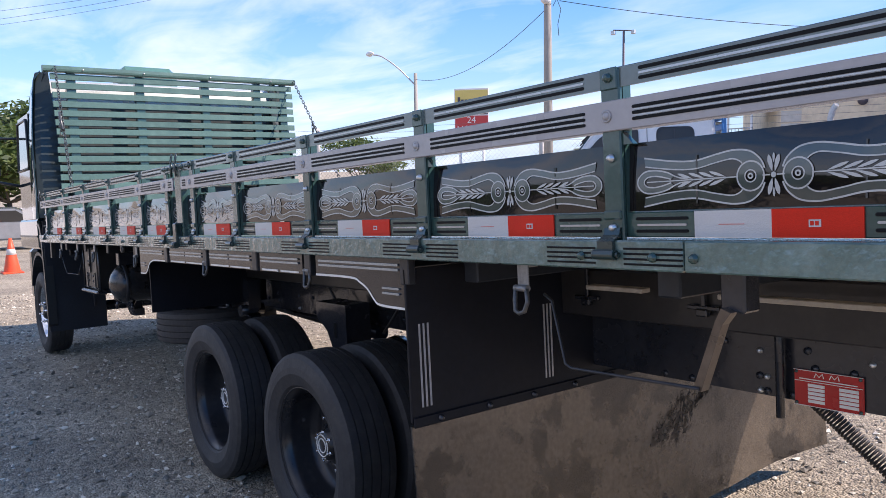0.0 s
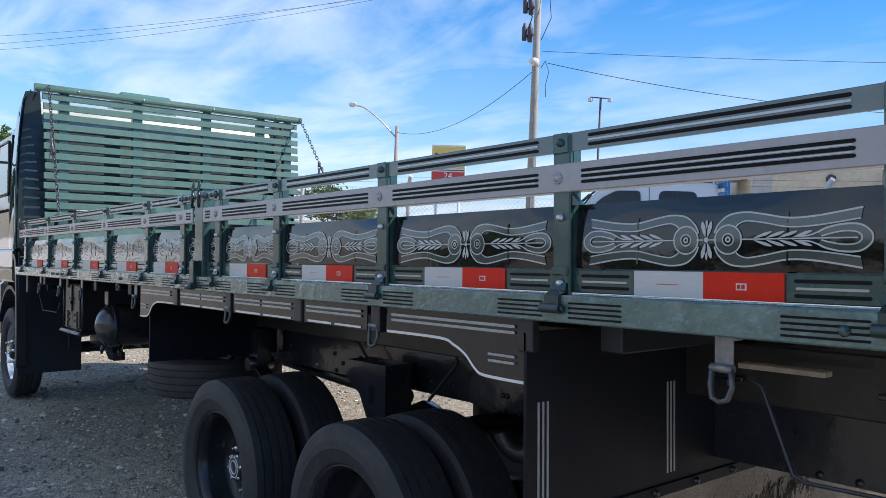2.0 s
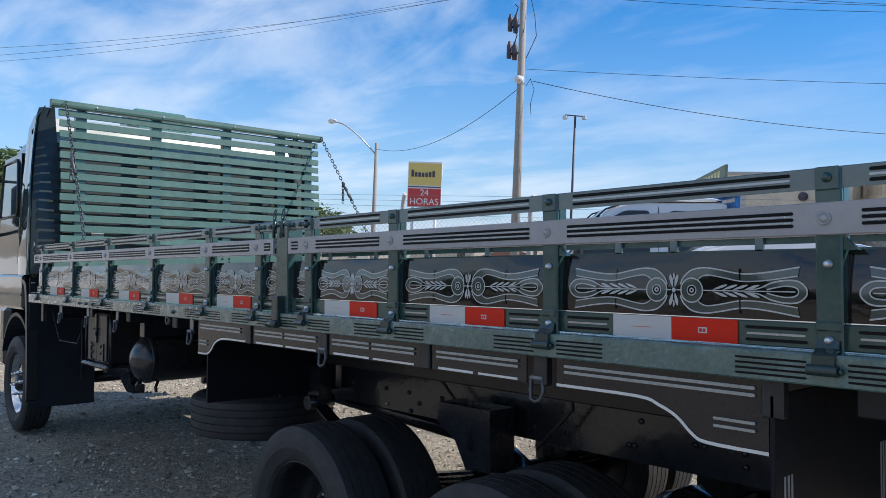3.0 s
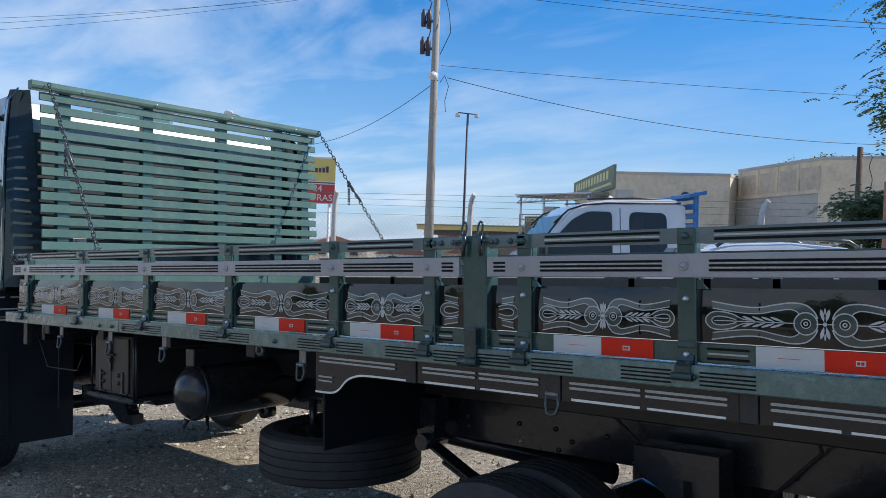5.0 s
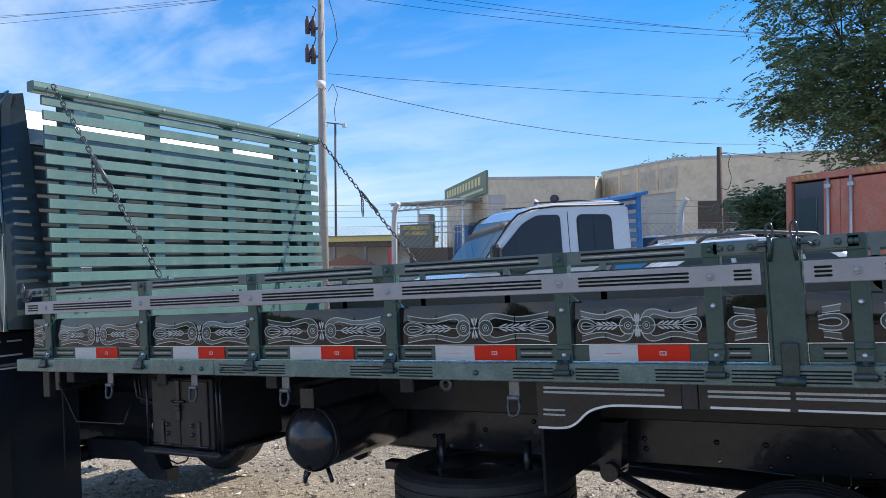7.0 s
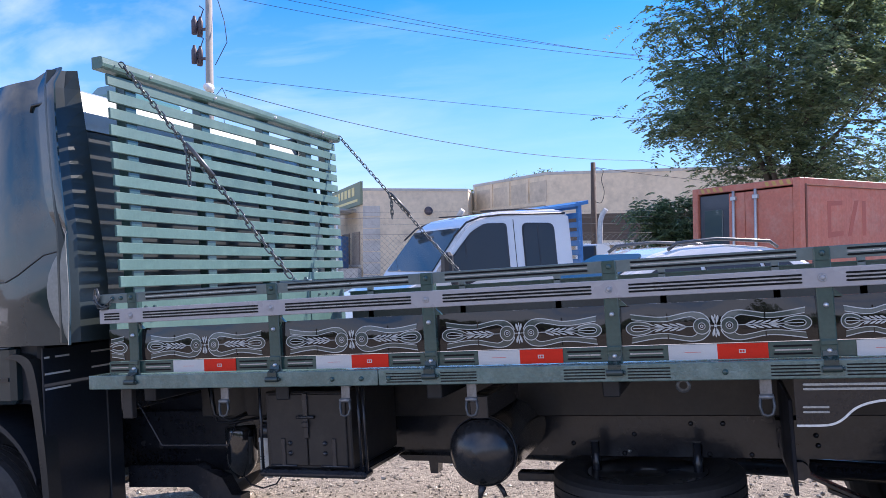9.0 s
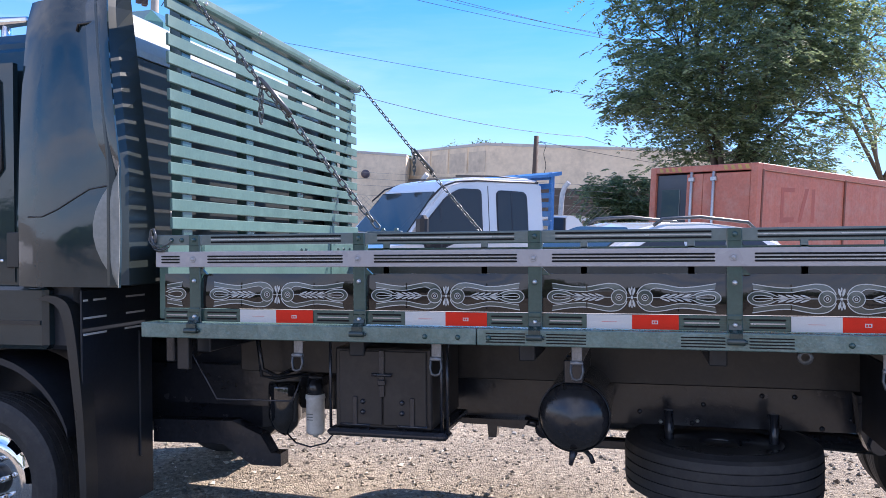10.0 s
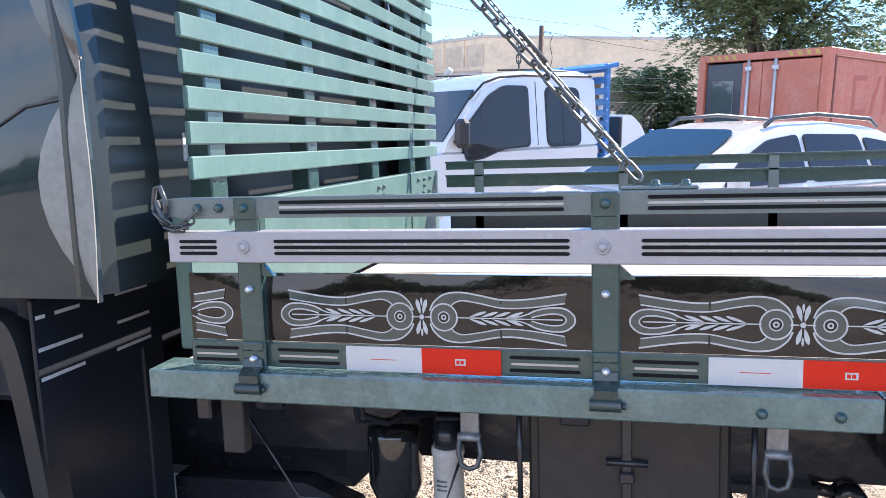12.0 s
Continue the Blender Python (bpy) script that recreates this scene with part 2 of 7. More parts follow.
STRAP = mat("worn_brown_strap", (0.11, 0.085, 0.065), 0.28, metal=0.4, vary=0.3, scale=12)
DARK_ROD = mat("dark_rod_steel", (0.035, 0.037, 0.042), 0.3, metal=0.4, vary=0.3, scale=20)
SPLASH = mat("matt_black_splash_panel", (0.008, 0.0095, 0.014), 0.5, spec=0.2, vary=0.25, scale=5, dirt_or_sheen=(0.018, 0.018, 0.021), dirt_or_sheen_amt=0.3, bump=0.1, bscale=9)
DARKFLAP = mat("black_fender_plastic", (0.018, 0.022, 0.029), 0.34, spec=0.35, vary=0.25, scale=4, bump=0.25, bscale=7)
FLOORWOOD = mat("pale_bed_planks", (0.42, 0.38, 0.32), 0.55, vary=0.25, scale=5, dirt_or_sheen=(0.2, 0.17, 0.14), dirt_or_sheen_amt=0.5, bump=0.2, per_object=0.15)
GLASS = glass("tinted_glass")
GLASS_CLEAR = glass("sky_blue_glass", (0.05, 0.08, 0.09), 0.02)


# ---- mesh helpers ----
def box(bm, x0, x1, y0, y1, z0, z1, bev=0.0):
    v = [bm.verts.new((x, y, z)) for x in (x0, x1) for y in (y0, y1) for z in (z0, z1)]
    fs = [bm.faces.new([v[i] for i in q]) for q in ((0, 1, 3, 2), (4, 6, 7, 5), (0, 4, 5, 1), (2, 3, 7, 6), (0, 2, 6, 4), (1, 5, 7, 3))]
    if bev:
        es = list({e for f in fs for e in f.edges})
        bmesh.ops.bevel(bm, geom=es, offset=bev, segments=1, affect="EDGES", clamp_overlap=True)
    return v


def frame_of(d):
    d = d.normalized()
    a = Vector((0, 0, 1)) if abs(d.z) < 0.9 else Vector((1, 0, 0))
    u = d.cross(a).normalized()
    return u, d.cross(u).normalized()


def tube(bm, pts, r, seg=8, r_end=None, closed=False):
    pts = [Vector(p) for p in pts]
    n = len(pts)
    rings = []
    u = None
    for i, p in enumerate(pts):
        if closed:
            d = pts[(i + 1) % n] - pts[i - 1]
        else:
            d = pts[min(i + 1, n - 1)] - pts[max(i - 1, 0)]
        d.normalize()
        if u is None:
            u, w = frame_of(d)
        else:
            u = (u - d * u.dot(d)).normalized()
            w = d.cross(u).normalized()
        rr = r if r_end is None else r + (r_end - r) * i / max(1, n - 1)
        rings.append([bm.verts.new(p + (u * math.cos(k * 2 * math.pi / seg) + w * math.sin(k * 2 * math.pi / seg)) * rr) for k in range(seg)])
    for i in range(n if closed else n - 1):
        a, b = rings[i], rings[(i + 1) % n]
        for k in range(seg):
            bm.faces.new((a[k], a[(k + 1) % seg], b[(k + 1) % seg], b[k])).smooth = True
    if not closed:
        bm.faces.new(rings[0][::-1])
        bm.faces.new(rings[-1])


def lathe(bm, prof, seg=32, at=(0, 0, 0), axis="Y", smooth=True):
    """Revolve (radius, height) pairs round an axis through at."""
    at = Vector(at)
    rings = []
    for r, h in prof:
        ring = []
        for k in range(seg):
            a = 2 * math.pi * k / seg
            c, s = r * math.cos(a), r * math.sin(a)
            p = (c, h, s) if axis == "Y" else ((c, s, h) if axis == "Z" else (h, c, s))
            ring.append(bm.verts.new(at + Vector(p)))
        rings.append(ring)
    for a, b in zip(rings, rings[1:]):
        for k in range(seg):
            bm.faces.new((a[k], a[(k + 1) % seg], b[(k + 1) % seg], b[k])).smooth = smooth
    return rings


def prism(bm, poly, y0, y1, plane="XZ"):
    """A polygon in a plane, drawn out between y0 and y1 across it."""
    def p(a, b, h):
        return (a, h, b) if plane == "XZ" else ((h, a, b) if plane == "YZ" else (a, b, h))
    a = [bm.verts.new(p(*q, y0)) for q in poly]
    b = [bm.verts.new(p(*q, y1)) for q in poly]
    n = len(poly)
    bm.faces.new(a)
    bm.faces.new(b[::-1])
    for i in range(n):
        bm.faces.new((a[i], b[i], b[(i + 1) % n], a[(i + 1) % n]))


def ribbon(bm, pts, w, y):
    """A painted stroke on an upright board, facing -y."""
    n = len(pts)
    L, R = [], []
    for i, (x, z) in enumerate(pts):
        x0, z0 = pts[max(i - 1, 0)]
        x1, z1 = pts[min(i + 1, n - 1)]
        d = math.hypot(x1 - x0, z1 - z0) or 1
        nx, nz = -(z1 - z0) / d * w / 2, (x1 - x0) / d * w / 2
        L.append(bm.verts.new((x + nx, y, z + nz)))
        R.append(bm.verts.new((x - nx, y, z - nz)))
    for i in range(n - 1):
        bm.faces.new((L[i], R[i], R[i + 1], L[i + 1]))


def thicken(bm, t):
    bmesh.ops.recalc_face_normals(bm, faces=bm.faces)
    bm.normal_update()
    bmesh.ops.solidify(bm, geom=bm.faces[:], thickness=t)
    for e in bm.edges:
        if e.calc_face_angle(0.0) > 0.9:
            e.smooth = False


def mesh_of(bm, name, material):
    bmesh.ops.recalc_face_normals(bm, faces=bm.faces)
    me = bpy.data.meshes.new(name)
    bm.to_mesh(me)
    bm.free()
    me.materials.append(material)
    return me


def part(name, bm, material, parent, label=""):
    ob = new(name, mesh_of(bm, name, material))
    ob.parent = parent
    return tagged(ob, label)


def shared(name, me, parent, m, label=""):
    ob = new(name, me)
    ob.parent = parent
    ob.matrix_basis = m
    return tagged(ob, label)


def thing(name, label, category, m=Matrix(), group="", kind=""):
    ob = new(name)
    ob.empty_display_size = 0.2
    ob.matrix_world = m
    return tagged(ob, label, category, group, kind)


def BM():
    return bmesh.new()


def ground_z(x, y):
    """Height of the yard: the slope under the truck, levelling out far away."""
    return 0.0406 * 34 * math.tanh(x / 34) - 0.04


def make_ground_material():
    m = bpy.data.materials.new("gravel_ground")
    m.use_nodes = True
    nt = m.node_tree
    n, l = nt.nodes.new, nt.links.new
    b = nt.nodes["Principled BSDF"]
    b.inputs["Roughness"].default_value = 0.9
    co = n("ShaderNodeTexCoord")
    vor = n("ShaderNodeTexVoronoi")
    vor.inputs["Scale"].default_value = 34
    vor2 = n("ShaderNodeTexVoronoi")
    vor2.inputs["Scale"].default_value = 90
    big = n("ShaderNodeTexNoise")
    big.inputs["Scale"].default_value, big.inputs["Detail"].default_value = 0.9, 8
    for v in (vor, vor2, big):
        l(co.outputs["Object"], v.inputs["Vector"])
    r1 = n("ShaderNodeValToRGB")
    e = r1.color_ramp.elements
    e[0].color, e[1].color = (0.12, 0.10, 0.075, 1), (0.64, 0.54, 0.40, 1)
    e.new(0.35).color = (0.29, 0.245, 0.178, 1)
    e.new(0.8).color = (0.44, 0.372, 0.272, 1)
    sepc = n("ShaderNodeSeparateColor")
    l(vor.outputs["Color"], sepc.inputs[0])
    l(sepc.outputs[0], r1.inputs[0])
    r2 = n("ShaderNodeValToRGB")
    r2.color_ramp.elements[0].color, r2.color_ramp.elements[1].color = (0.18, 0.15, 0.112, 1), (0.57, 0.485, 0.36, 1)
    sep2 = n("ShaderNodeSeparateColor")
    l(vor2.outputs["Color"], sep2.inputs[0])
    l(sep2.outputs[0], r2.inputs[0])
    mx = n("ShaderNodeMix")
    mx.data_type = "RGBA"
    mx.inputs["Factor"].default_value = 0.5
    l(r1.outputs[0], mx.inputs["A"])
    l(r2.outputs[0], mx.inputs["B"])
    tone = n("ShaderNodeMapRange")
    tone.inputs[1].default_value, tone.inputs[2].default_value, tone.inputs[3].default_value, tone.inputs[4].default_value = 0.3, 0.7, 0.75, 1.25
    l(big.outputs[0], tone.inputs[0])
    sc = n("ShaderNodeVectorMath")
    sc.operation = "SCALE"
    l(mx.outputs["Result"], sc.inputs[0])
    l(tone.outputs[0], sc.inputs["Scale"])
    l(sc.outputs[0], b.inputs["Base Color"])
    add = n("ShaderNodeMath")
    l(vor.outputs["Distance"], add.inputs[0])
    l(vor2.outputs["Distance"], add.inputs[1])
    bp = n("ShaderNodeBump")
    bp.inputs["Strength"].default_value, bp.inputs["Distance"].default_value, bp.invert = 0.7, 0.02, True
    l(add.outputs[0], bp.inputs["Height"])
    l(bp.outputs[0], b.inputs["Normal"])
    return m


GRAVEL = make_ground_material()


def make_ground():
    ax = [-2500, -600, -200, -90, -50, -35] + [x * 0.5 for x in range(-50, 51)] + [35, 50, 90, 200, 600, 2500]
    verts, faces = [], []
    for y in ax:
        for x in ax:
            near = abs(x) < 26 and abs(y) < 26
            z = ground_z(x, y)
            if near:
                z += 0.012 * noise.noise((x * 0.7, y * 0.7, 0)) - 0.004
            verts.append((x, y, z))
    w = len(ax)
    for j in range(w - 1):
        for i in range(w - 1):
            faces.append((j * w + i, j * w + i + 1, (j + 1) * w + i + 1, (j + 1) * w + i))
    me = bpy.data.meshes.new("ground")
    me.from_pydata(verts, [], faces)
    me.materials.append(GRAVEL)
    for p in me.polygons:
        p.use_smooth = True
    return tagged(new("ground", me), "grey-beige crushed gravel yard, partly in shade", "gravel ground", kind="structure")


make_ground()


def make_stones():
    rng = random.Random(7)
    verts, faces = [], []
    base = [(1, 0, 0), (-1, 0, 0), (0, 1, 0), (0, -1, 0), (0, 0, 1), (0, 0, -1)]
    tri = [(0, 2, 4), (2, 1, 4), (1, 3, 4), (3, 0, 4), (2, 0, 5), (1, 2, 5), (3, 1, 5), (0, 3, 5)]
    for _ in range(36000):
        x, y = rng.uniform(-7, 8), rng.uniform(-2.2, 6.5)
        s = rng.uniform(0.006, 0.014) * (1.9 if rng.random() < 0.14 else 1)
        a = rng.uniform(0, 6.28)
        sx, sy, sz = s * rng.uniform(0.7, 1.4), s * rng.uniform(0.6, 1.1), s * rng.uniform(0.5, 0.9)
        z = ground_z(x, y) + 0.012 * noise.noise((x * 0.7, y * 0.7, 0)) - 0.004 + sz * 0.25
        k = len(verts)
        for vx, vy, vz in base:
            j = rng.uniform(0.7, 1.2)
            px, py = vx * sx * j, vy * sy * j
            verts.append((x + px * math.cos(a) - py * math.sin(a), y + px * math.sin(a) + py * math.cos(a), z + vz * sz * j + 0.3 * px * vx))
        faces += [(k + p, k + q, k + r) for p, q, r in tri]
    me = bpy.data.meshes.new("loose_stones")
    me.from_pydata(verts, [], faces)
    m = bpy.data.materials.new("loose_stone")
    m.use_nodes = True
    nt = m.node_tree
    geo, rp = nt.nodes.new("ShaderNodeNewGeometry"), nt.nodes.new("ShaderNodeValToRGB")
    rp.color_ramp.elements[0].color, rp.color_ramp.elements[1].color = (0.15, 0.13, 0.105, 1), (0.80, 0.74, 0.62, 1)
    rp.color_ramp.elements.new(0.7).color = (0.47, 0.41, 0.32, 1)
    nt.links.new(geo.outputs["Random Per Island"], rp.inputs[0])
    nt.links.new(rp.outputs[0], nt.nodes["Principled BSDF"].inputs["Base Color"])
    nt.nodes["Principled BSDF"].inputs["Roughness"].default_value = 0.85
    me.materials.append(m)
    tagged(new("loose_stones", me), "loose broken stones scattered over the gravel yard", "gravel", kind="stuff")


make_stones()

# ---- the flatbed truck, in its own axes ----
truck = thing("flatbed_truck", "dark green stake-bed truck with chromed trim and painted side boards", "truck", LOT.copy())
STAKES_FRONT = [0.0, 0.676, 1.32, 1.970, 2.612, 3.064]
STAKES_REAR = [3.430, 3.918, 4.547, 5.210, 5.870, 6.53]
X_FRONT, X_MID, X_REAR = -0.165, 3.248, 6.70
WIDE = 2.36  # across the bed


def slots(bm, x0, x1, zs, y, h):
    """Long round-ended bars, for the pressed grooves of a rail."""
    for z in zs:
        pts = []
        for s, cx in ((1, x1 - h / 2), (-1, x0 + h / 2)):
            for k in range(5):
                a = -math.pi / 2 + math.pi * k / 4
                pts.append((cx + s * math.cos(a) * h / 2, z + s * math.sin(a) * h / 2))
        prism(bm, pts, y, y + 0.004)


def circle_pts(cx, cz, r, n=20, a0=0, a1=2 * math.pi):
    return [(cx + r * math.cos(a0 + (a1 - a0) * i / n), cz + r * math.sin(a0 + (a1 - a0) * i / n)) for i in range(n + 1)]


def smooth(pts, k=6):
    out = []
    P = [pts[0]] + list(pts) + [pts[-1]]
    for i in range(1, len(P) - 2):
        for j in range(k):
            t = j / k
            q = []
            for c in (0, 1):
                a, b, d, e = P[i - 1][c], P[i][c], P[i + 1][c], P[i + 2][c]
                q.append(0.5 * (2 * b + (d - a) * t + (2 * a - 5 * b + 4 * d - e) * t * t + (3 * b - a - 3 * d + e) * t ** 3))
            out.append(tuple(q))
    out.append(tuple(pts[-1]))
    return out


def band(bm, upper, lower, y):
    """A filled strip between two strokes of equal length."""
    a = [bm.verts.new((x, y, z)) for x, z in upper]
    b = [bm.verts.new((x, y, z)) for x, z in lower]
    for i in range(len(a) - 1):
        bm.faces.new((a[i], b[i], b[i + 1], a[i + 1]))


def leaf_shape(bm, p, q, w, y):
    """A pointed petal from p to q."""
    (x0, z0), (x1, z1) = p, q
    nx, nz = -(z1 - z0), x1 - x0
    d = math.hypot(nx, nz)
    nx, nz = nx / d * w / 2, nz / d * w / 2
    mid = [(x0 + (x1 - x0) * t, z0 + (z1 - z0) * t, f) for t, f in ((0.3, 0.7), (0.65, 1.0), (0.88, 0.6))]
    pts = [(x0, z0)] + [(x + nx * f, z + nz * f) for x, z, f in mid] + [(x1, z1)] + [(x - nx * f, z - nz * f) for x, z, f in mid[::-1]]
    bm.faces.new([bm.verts.new((x, y, z)) for x, z in pts])


def motif(lines, fills, dots, cx, cz, half, y, left=True, right=True):
    """The painted scroll ornament of one bay, mirrored about its centre; half: its half length."""
    k = half / 0.285
    for s in ((-1,) if left else ()) + ((1,) if right else ()):
        X = lambda pts: [(cx + s * x * k, cz + z) for x, z in pts]
        up_o = smooth([(0.016, 0.012), (0.024, 0.028), (0.044, 0.043), (0.075, 0.047), (0.11, 0.042), (0.153, 0.0345), (0.20, 0.0365), (0.269, 0.047)])
        up_i = smooth([(0.058, 0.0225), (0.062, 0.0265), (0.072, 0.031), (0.085, 0.0315), (0.115, 0.0265), (0.153, 0.0195), (0.20, 0.021), (0.266, 0.030)])
        for sg in (1, -1):
            o = X([(x, sg * z) for x, z in up_o])
            i = X([(x, sg * z) for x, z in up_i])
            ribbon(lines, o, 0.003, y)
            band(fills, o, i, y + 0.0004)
            ribbon(lines, i, 0.0024, y)
            ribbon(lines, X([(x, sg * z) for x, z in smooth([(0.168, 0.0035), (0.185, 0.0045), (0.20, 0.0095)])]), 0.0024, y)
        loop_o = smooth([(0.20, 0.0095), (0.215, 0.0165), (0.24, 0.0215), (0.265, 0.0205), (0.280, 0.0105), (0.284, 0.0), (0.280, -0.0105), (0.265, -0.0205), (0.24, -0.0215), (0.215, -0.0165), (0.20, -0.0095)])
        loop_i = smooth([(0.206, 0.003), (0.218, 0.0065), (0.24, 0.0105), (0.258, 0.0095), (0.266, 0.005), (0.268, 0.0), (0.266, -0.005), (0.258, -0.0095), (0.24, -0.0105), (0.218, -0.0065), (0.206, -0.003)])
        ribbon(lines, X(loop_o), 0.003, y)
        ribbon(lines, X(loop_i), 0.0025, y)
        band(fills, X(loop_o), X(loop_i), y + 0.0004)
        ribbon(lines, X([(0.066, 0), (0.262, 0)]), 0.0022, y)
        ribbon(lines, X([(0.006, 0), (0.020, 0)]), 0.0022, y)
        ribbon(dots, X([(0.150, 0.045), (0.150, -0.045)]), 0.0034, y - 0.0004)
        for x in (0.090, 0.112, 0.134, 0.158):
            for sg in (1, -1):
                leaf_shape(lines, X([(x, sg * 0.0015)])[0], X([(x + 0.034, sg * 0.0125)])[0], 0.0056, y)
        c = (cx + s * 0.0425 * k, cz)
        ribbon(lines, circle_pts(*c, 0.0255, 24), 0.0028, y)
        ribbon(lines, circle_pts(*c, 0.0105, 16), 0.0022, y)
        ribbon(lines, circle_pts(*c, 0.0040, 10), 0.0030, y)
        band(fills, circle_pts(*c, 0.025, 24), circle_pts(*c, 0.0115, 24), y + 0.0004)
        for sg in (1, -1):
            leaf_shape(lines, (cx + s * 0.0022 * k, cz + sg * 0.005), (cx + s * 0.0095 * k, cz + sg * 0.034), 0.0085, y)
    if left and right:
        for sg in (1, -1):
            leaf_shape(lines, (cx, cz + sg * 0.020), (cx, cz + sg * 0.037), 0.0045, y)
        lines.faces.new([lines.verts.new((cx + 0.005 * math.cos(a), y, cz + 0.005 * math.sin(a))) for a in [i * math.pi / 4 for i in range(8)]])


def bolt_mesh(name="bolt", r=0.0068):
    bm = BM()
    lathe(bm, [(r * 1.25, 0.0), (r * 1.25, -0.003), (r, -0.004), (r * 0.95, -0.009), (r * 0.4, -0.011), (0.0005, -0.011)], 10)
    return mesh_of(bm, name, BOLT)


BOLT_MESH = bolt_mesh()
BOLT_DARK = bolt_mesh("dark_bolt", 0.0075)
BOLT_DARK.materials[0] = GREEN
BOLT_BLACK = bolt_mesh("black_bolt", 0.0085)
BOLT_BLACK.materials[0] = BLACK


def rail_bolt_mesh():
    bm = BM()
    lathe(bm, [(0.0125, 0.0), (0.0125, -0.0022), (0.0095, -0.0028), (0.009, -0.0016), (0.0075, -0.0018), (0.007, -0.005), (0.0005, -0.0055)], 14)
    return mesh_of(bm, "rail_bolt", DULL)


RAIL_BOLT = rail_bolt_mesh()


def stake_mesh():
    bm = BM()
    box(bm, -0.024, 0.024, 0.0, 0.012, 1.055, 1.425, 0.003)
    box(bm, -0.024, -0.018, 0.012, 0.035, 1.1, 1.42)
    box(bm, 0.018, 0.024, 0.012, 0.035, 1.1, 1.42)
    box(bm, -0.022, 0.022, -0.004, 0.001, 1.385, 1.428, 0.002)
    prism(bm, [(0.024, 1.275), (0.05, 1.275), (0.024, 1.30)], 0.006, 0.02)
    box(bm, -0.023, 0.023, -0.007, 0.001, 1.128, 1.146, 0.003)
    return mesh_of(bm, "stake", GREEN)


def hinge_mesh():
    bm = BM()
    tube(bm, [(-0.027, -0.031, 1.060), (-0.025, -0.031, 1.060), (0.025, -0.031, 1.060), (0.027, -0.031, 1.060)], 0.0105, 12)
    tube(bm, [(0.027, -0.031, 1.060), (0.035, -0.031, 1.060)], 0.006, 8)
    prism(bm, [(-0.006, 1.112), (-0.001, 1.112), (-0.003, 1.094), (-0.022, 1.0895), (-0.0225, 1.06), (-0.031, 1.06), (-0.031, 1.086), (-0.010, 1.098)], -0.02, 0.02, "YZ")
    return mesh_of(bm, "hinge", HINGE_DARK)


STAKE, HINGE = stake_mesh(), hinge_mesh()


def bow(x, z):
    """How far the warped side board lies behind its plane: its upper part leans back, unevenly along its length."""
    u = max(0.0, (z - 1.175) / 0.102)
    return 0.0066 * u * u * (1.0 + 0.35 * math.sin(x * 7.3) + 0.25 * math.sin(x * 17.0 + 1.0)) + 0.0006 * math.sin(x * 11.0 + z * 30)


def side_half(name, x0, x1, stakes, ends):
    """One drop side of the bed: a painted board with rails, stakes, hinges and reflective tape."""
    bm = BM()
    a, b = x0 + (0.02 if x0 < 1 else -0.005), x1 + (0.005 if x0 < 1 else -0.02)
    nx, nz = 60, 8
    skins = []
    for back in (0.0, 0.010):
        skin = []
        for i in range(nx + 1):
            x = a + (b - a) * i / nx
            skin.append([bm.verts.new((x, 0.022 + bow(x, 1.143 + 0.134 * j / nz) + back, 1.143 + 0.134 * j / nz)) for j in range(nz + 1)])
        for i in range(nx):
            for j in range(nz):
                bm.faces.new((skin[i][j], skin[i + 1][j], skin[i + 1][j + 1], skin[i][j + 1])).smooth = True
        skins.append(skin)
    rim = [(i, 0) for i in range(nx + 1)] + [(nx, j) for j in range(1, nz + 1)] + [(i, nz) for i in range(nx - 1, -1, -1)] + [(0, j) for j in range(nz - 1, 0, -1)]
    for (i, j), (p, q) in zip(rim, rim[1:] + rim[:1]):
        bm.faces.new((skins[0][i][j], skins[0][p][q], skins[1][p][q], skins[1][i][j]))
        bm.edges.get((skins[0][i][j], skins[0][p][q])).smooth = False
    board = part(name, bm, PANEL, truck, "black glossy side board with white scroll ornament")
    # rails
    bm = BM()
    prism(bm, [(-0.006, 1.305), (-0.004, 1.303), (0.030, 1.303), (0.030, 1.309), (0.0, 1.309), (0.0, 1.355), (0.030, 1.355), (0.030, 1.363), (-0.004, 1.363), (-0.006, 1.361)], x0, x1, "YZ")
    mid = part("middle_rail", bm, GREY_RAIL, board, "grey pressed rail with black grooves")
    bm = BM()
    prism(bm, [(0.004, 1.388), (0.010, 1.388), (0.010, 1.421), (0.034, 1.421), (0.034, 1.428), (0.006, 1.428), (0.004, 1.426)], x0 + 0.004, x1 - 0.004, "YZ")
    part("top_rail", bm, GREENGREY, board, "grey-green pressed top rail")
    bm = BM()
    box(bm, x0 + (0.02 if x0 < 1 else -0.004), x1 + (0.004 if x0 < 1 else -0.02), 0.014, 0.030, 1.092, 1.141, 0.002)
    part("lower_board", bm, GREEN, board)
    grooves, ridges = BM(), BM()
    edges = [x0 - 0.0] + stakes + [x1 + 0.0]
    for i, (a, b) in enumerate(zip(edges, edges[1:])):
        first, last = i == 0, i == len(edges) - 2
        ga, gb = a + (0.024 if first else 0.06), b - (0.022 if last else 0.06)
        if gb - ga > 0.04:
            slots(grooves, ga, gb, (1.3215, 1.333, 1.3445), -0.0075, 0.0062)
            slots(ridges, ga + 0.004, gb - 0.004, (1.3272, 1.3388), -0.0072, 0.0026)
            if gb - ga > 0.12:
                slots(grooves, ga + 0.01, gb - 0.01, (1.3985, 1.4175), 0.0025, 0.0065)
                slots(ridges, ga + 0.01, gb - 0.01, (1.408,), 0.0025, 0.0044)
        c = (a + b) / 2
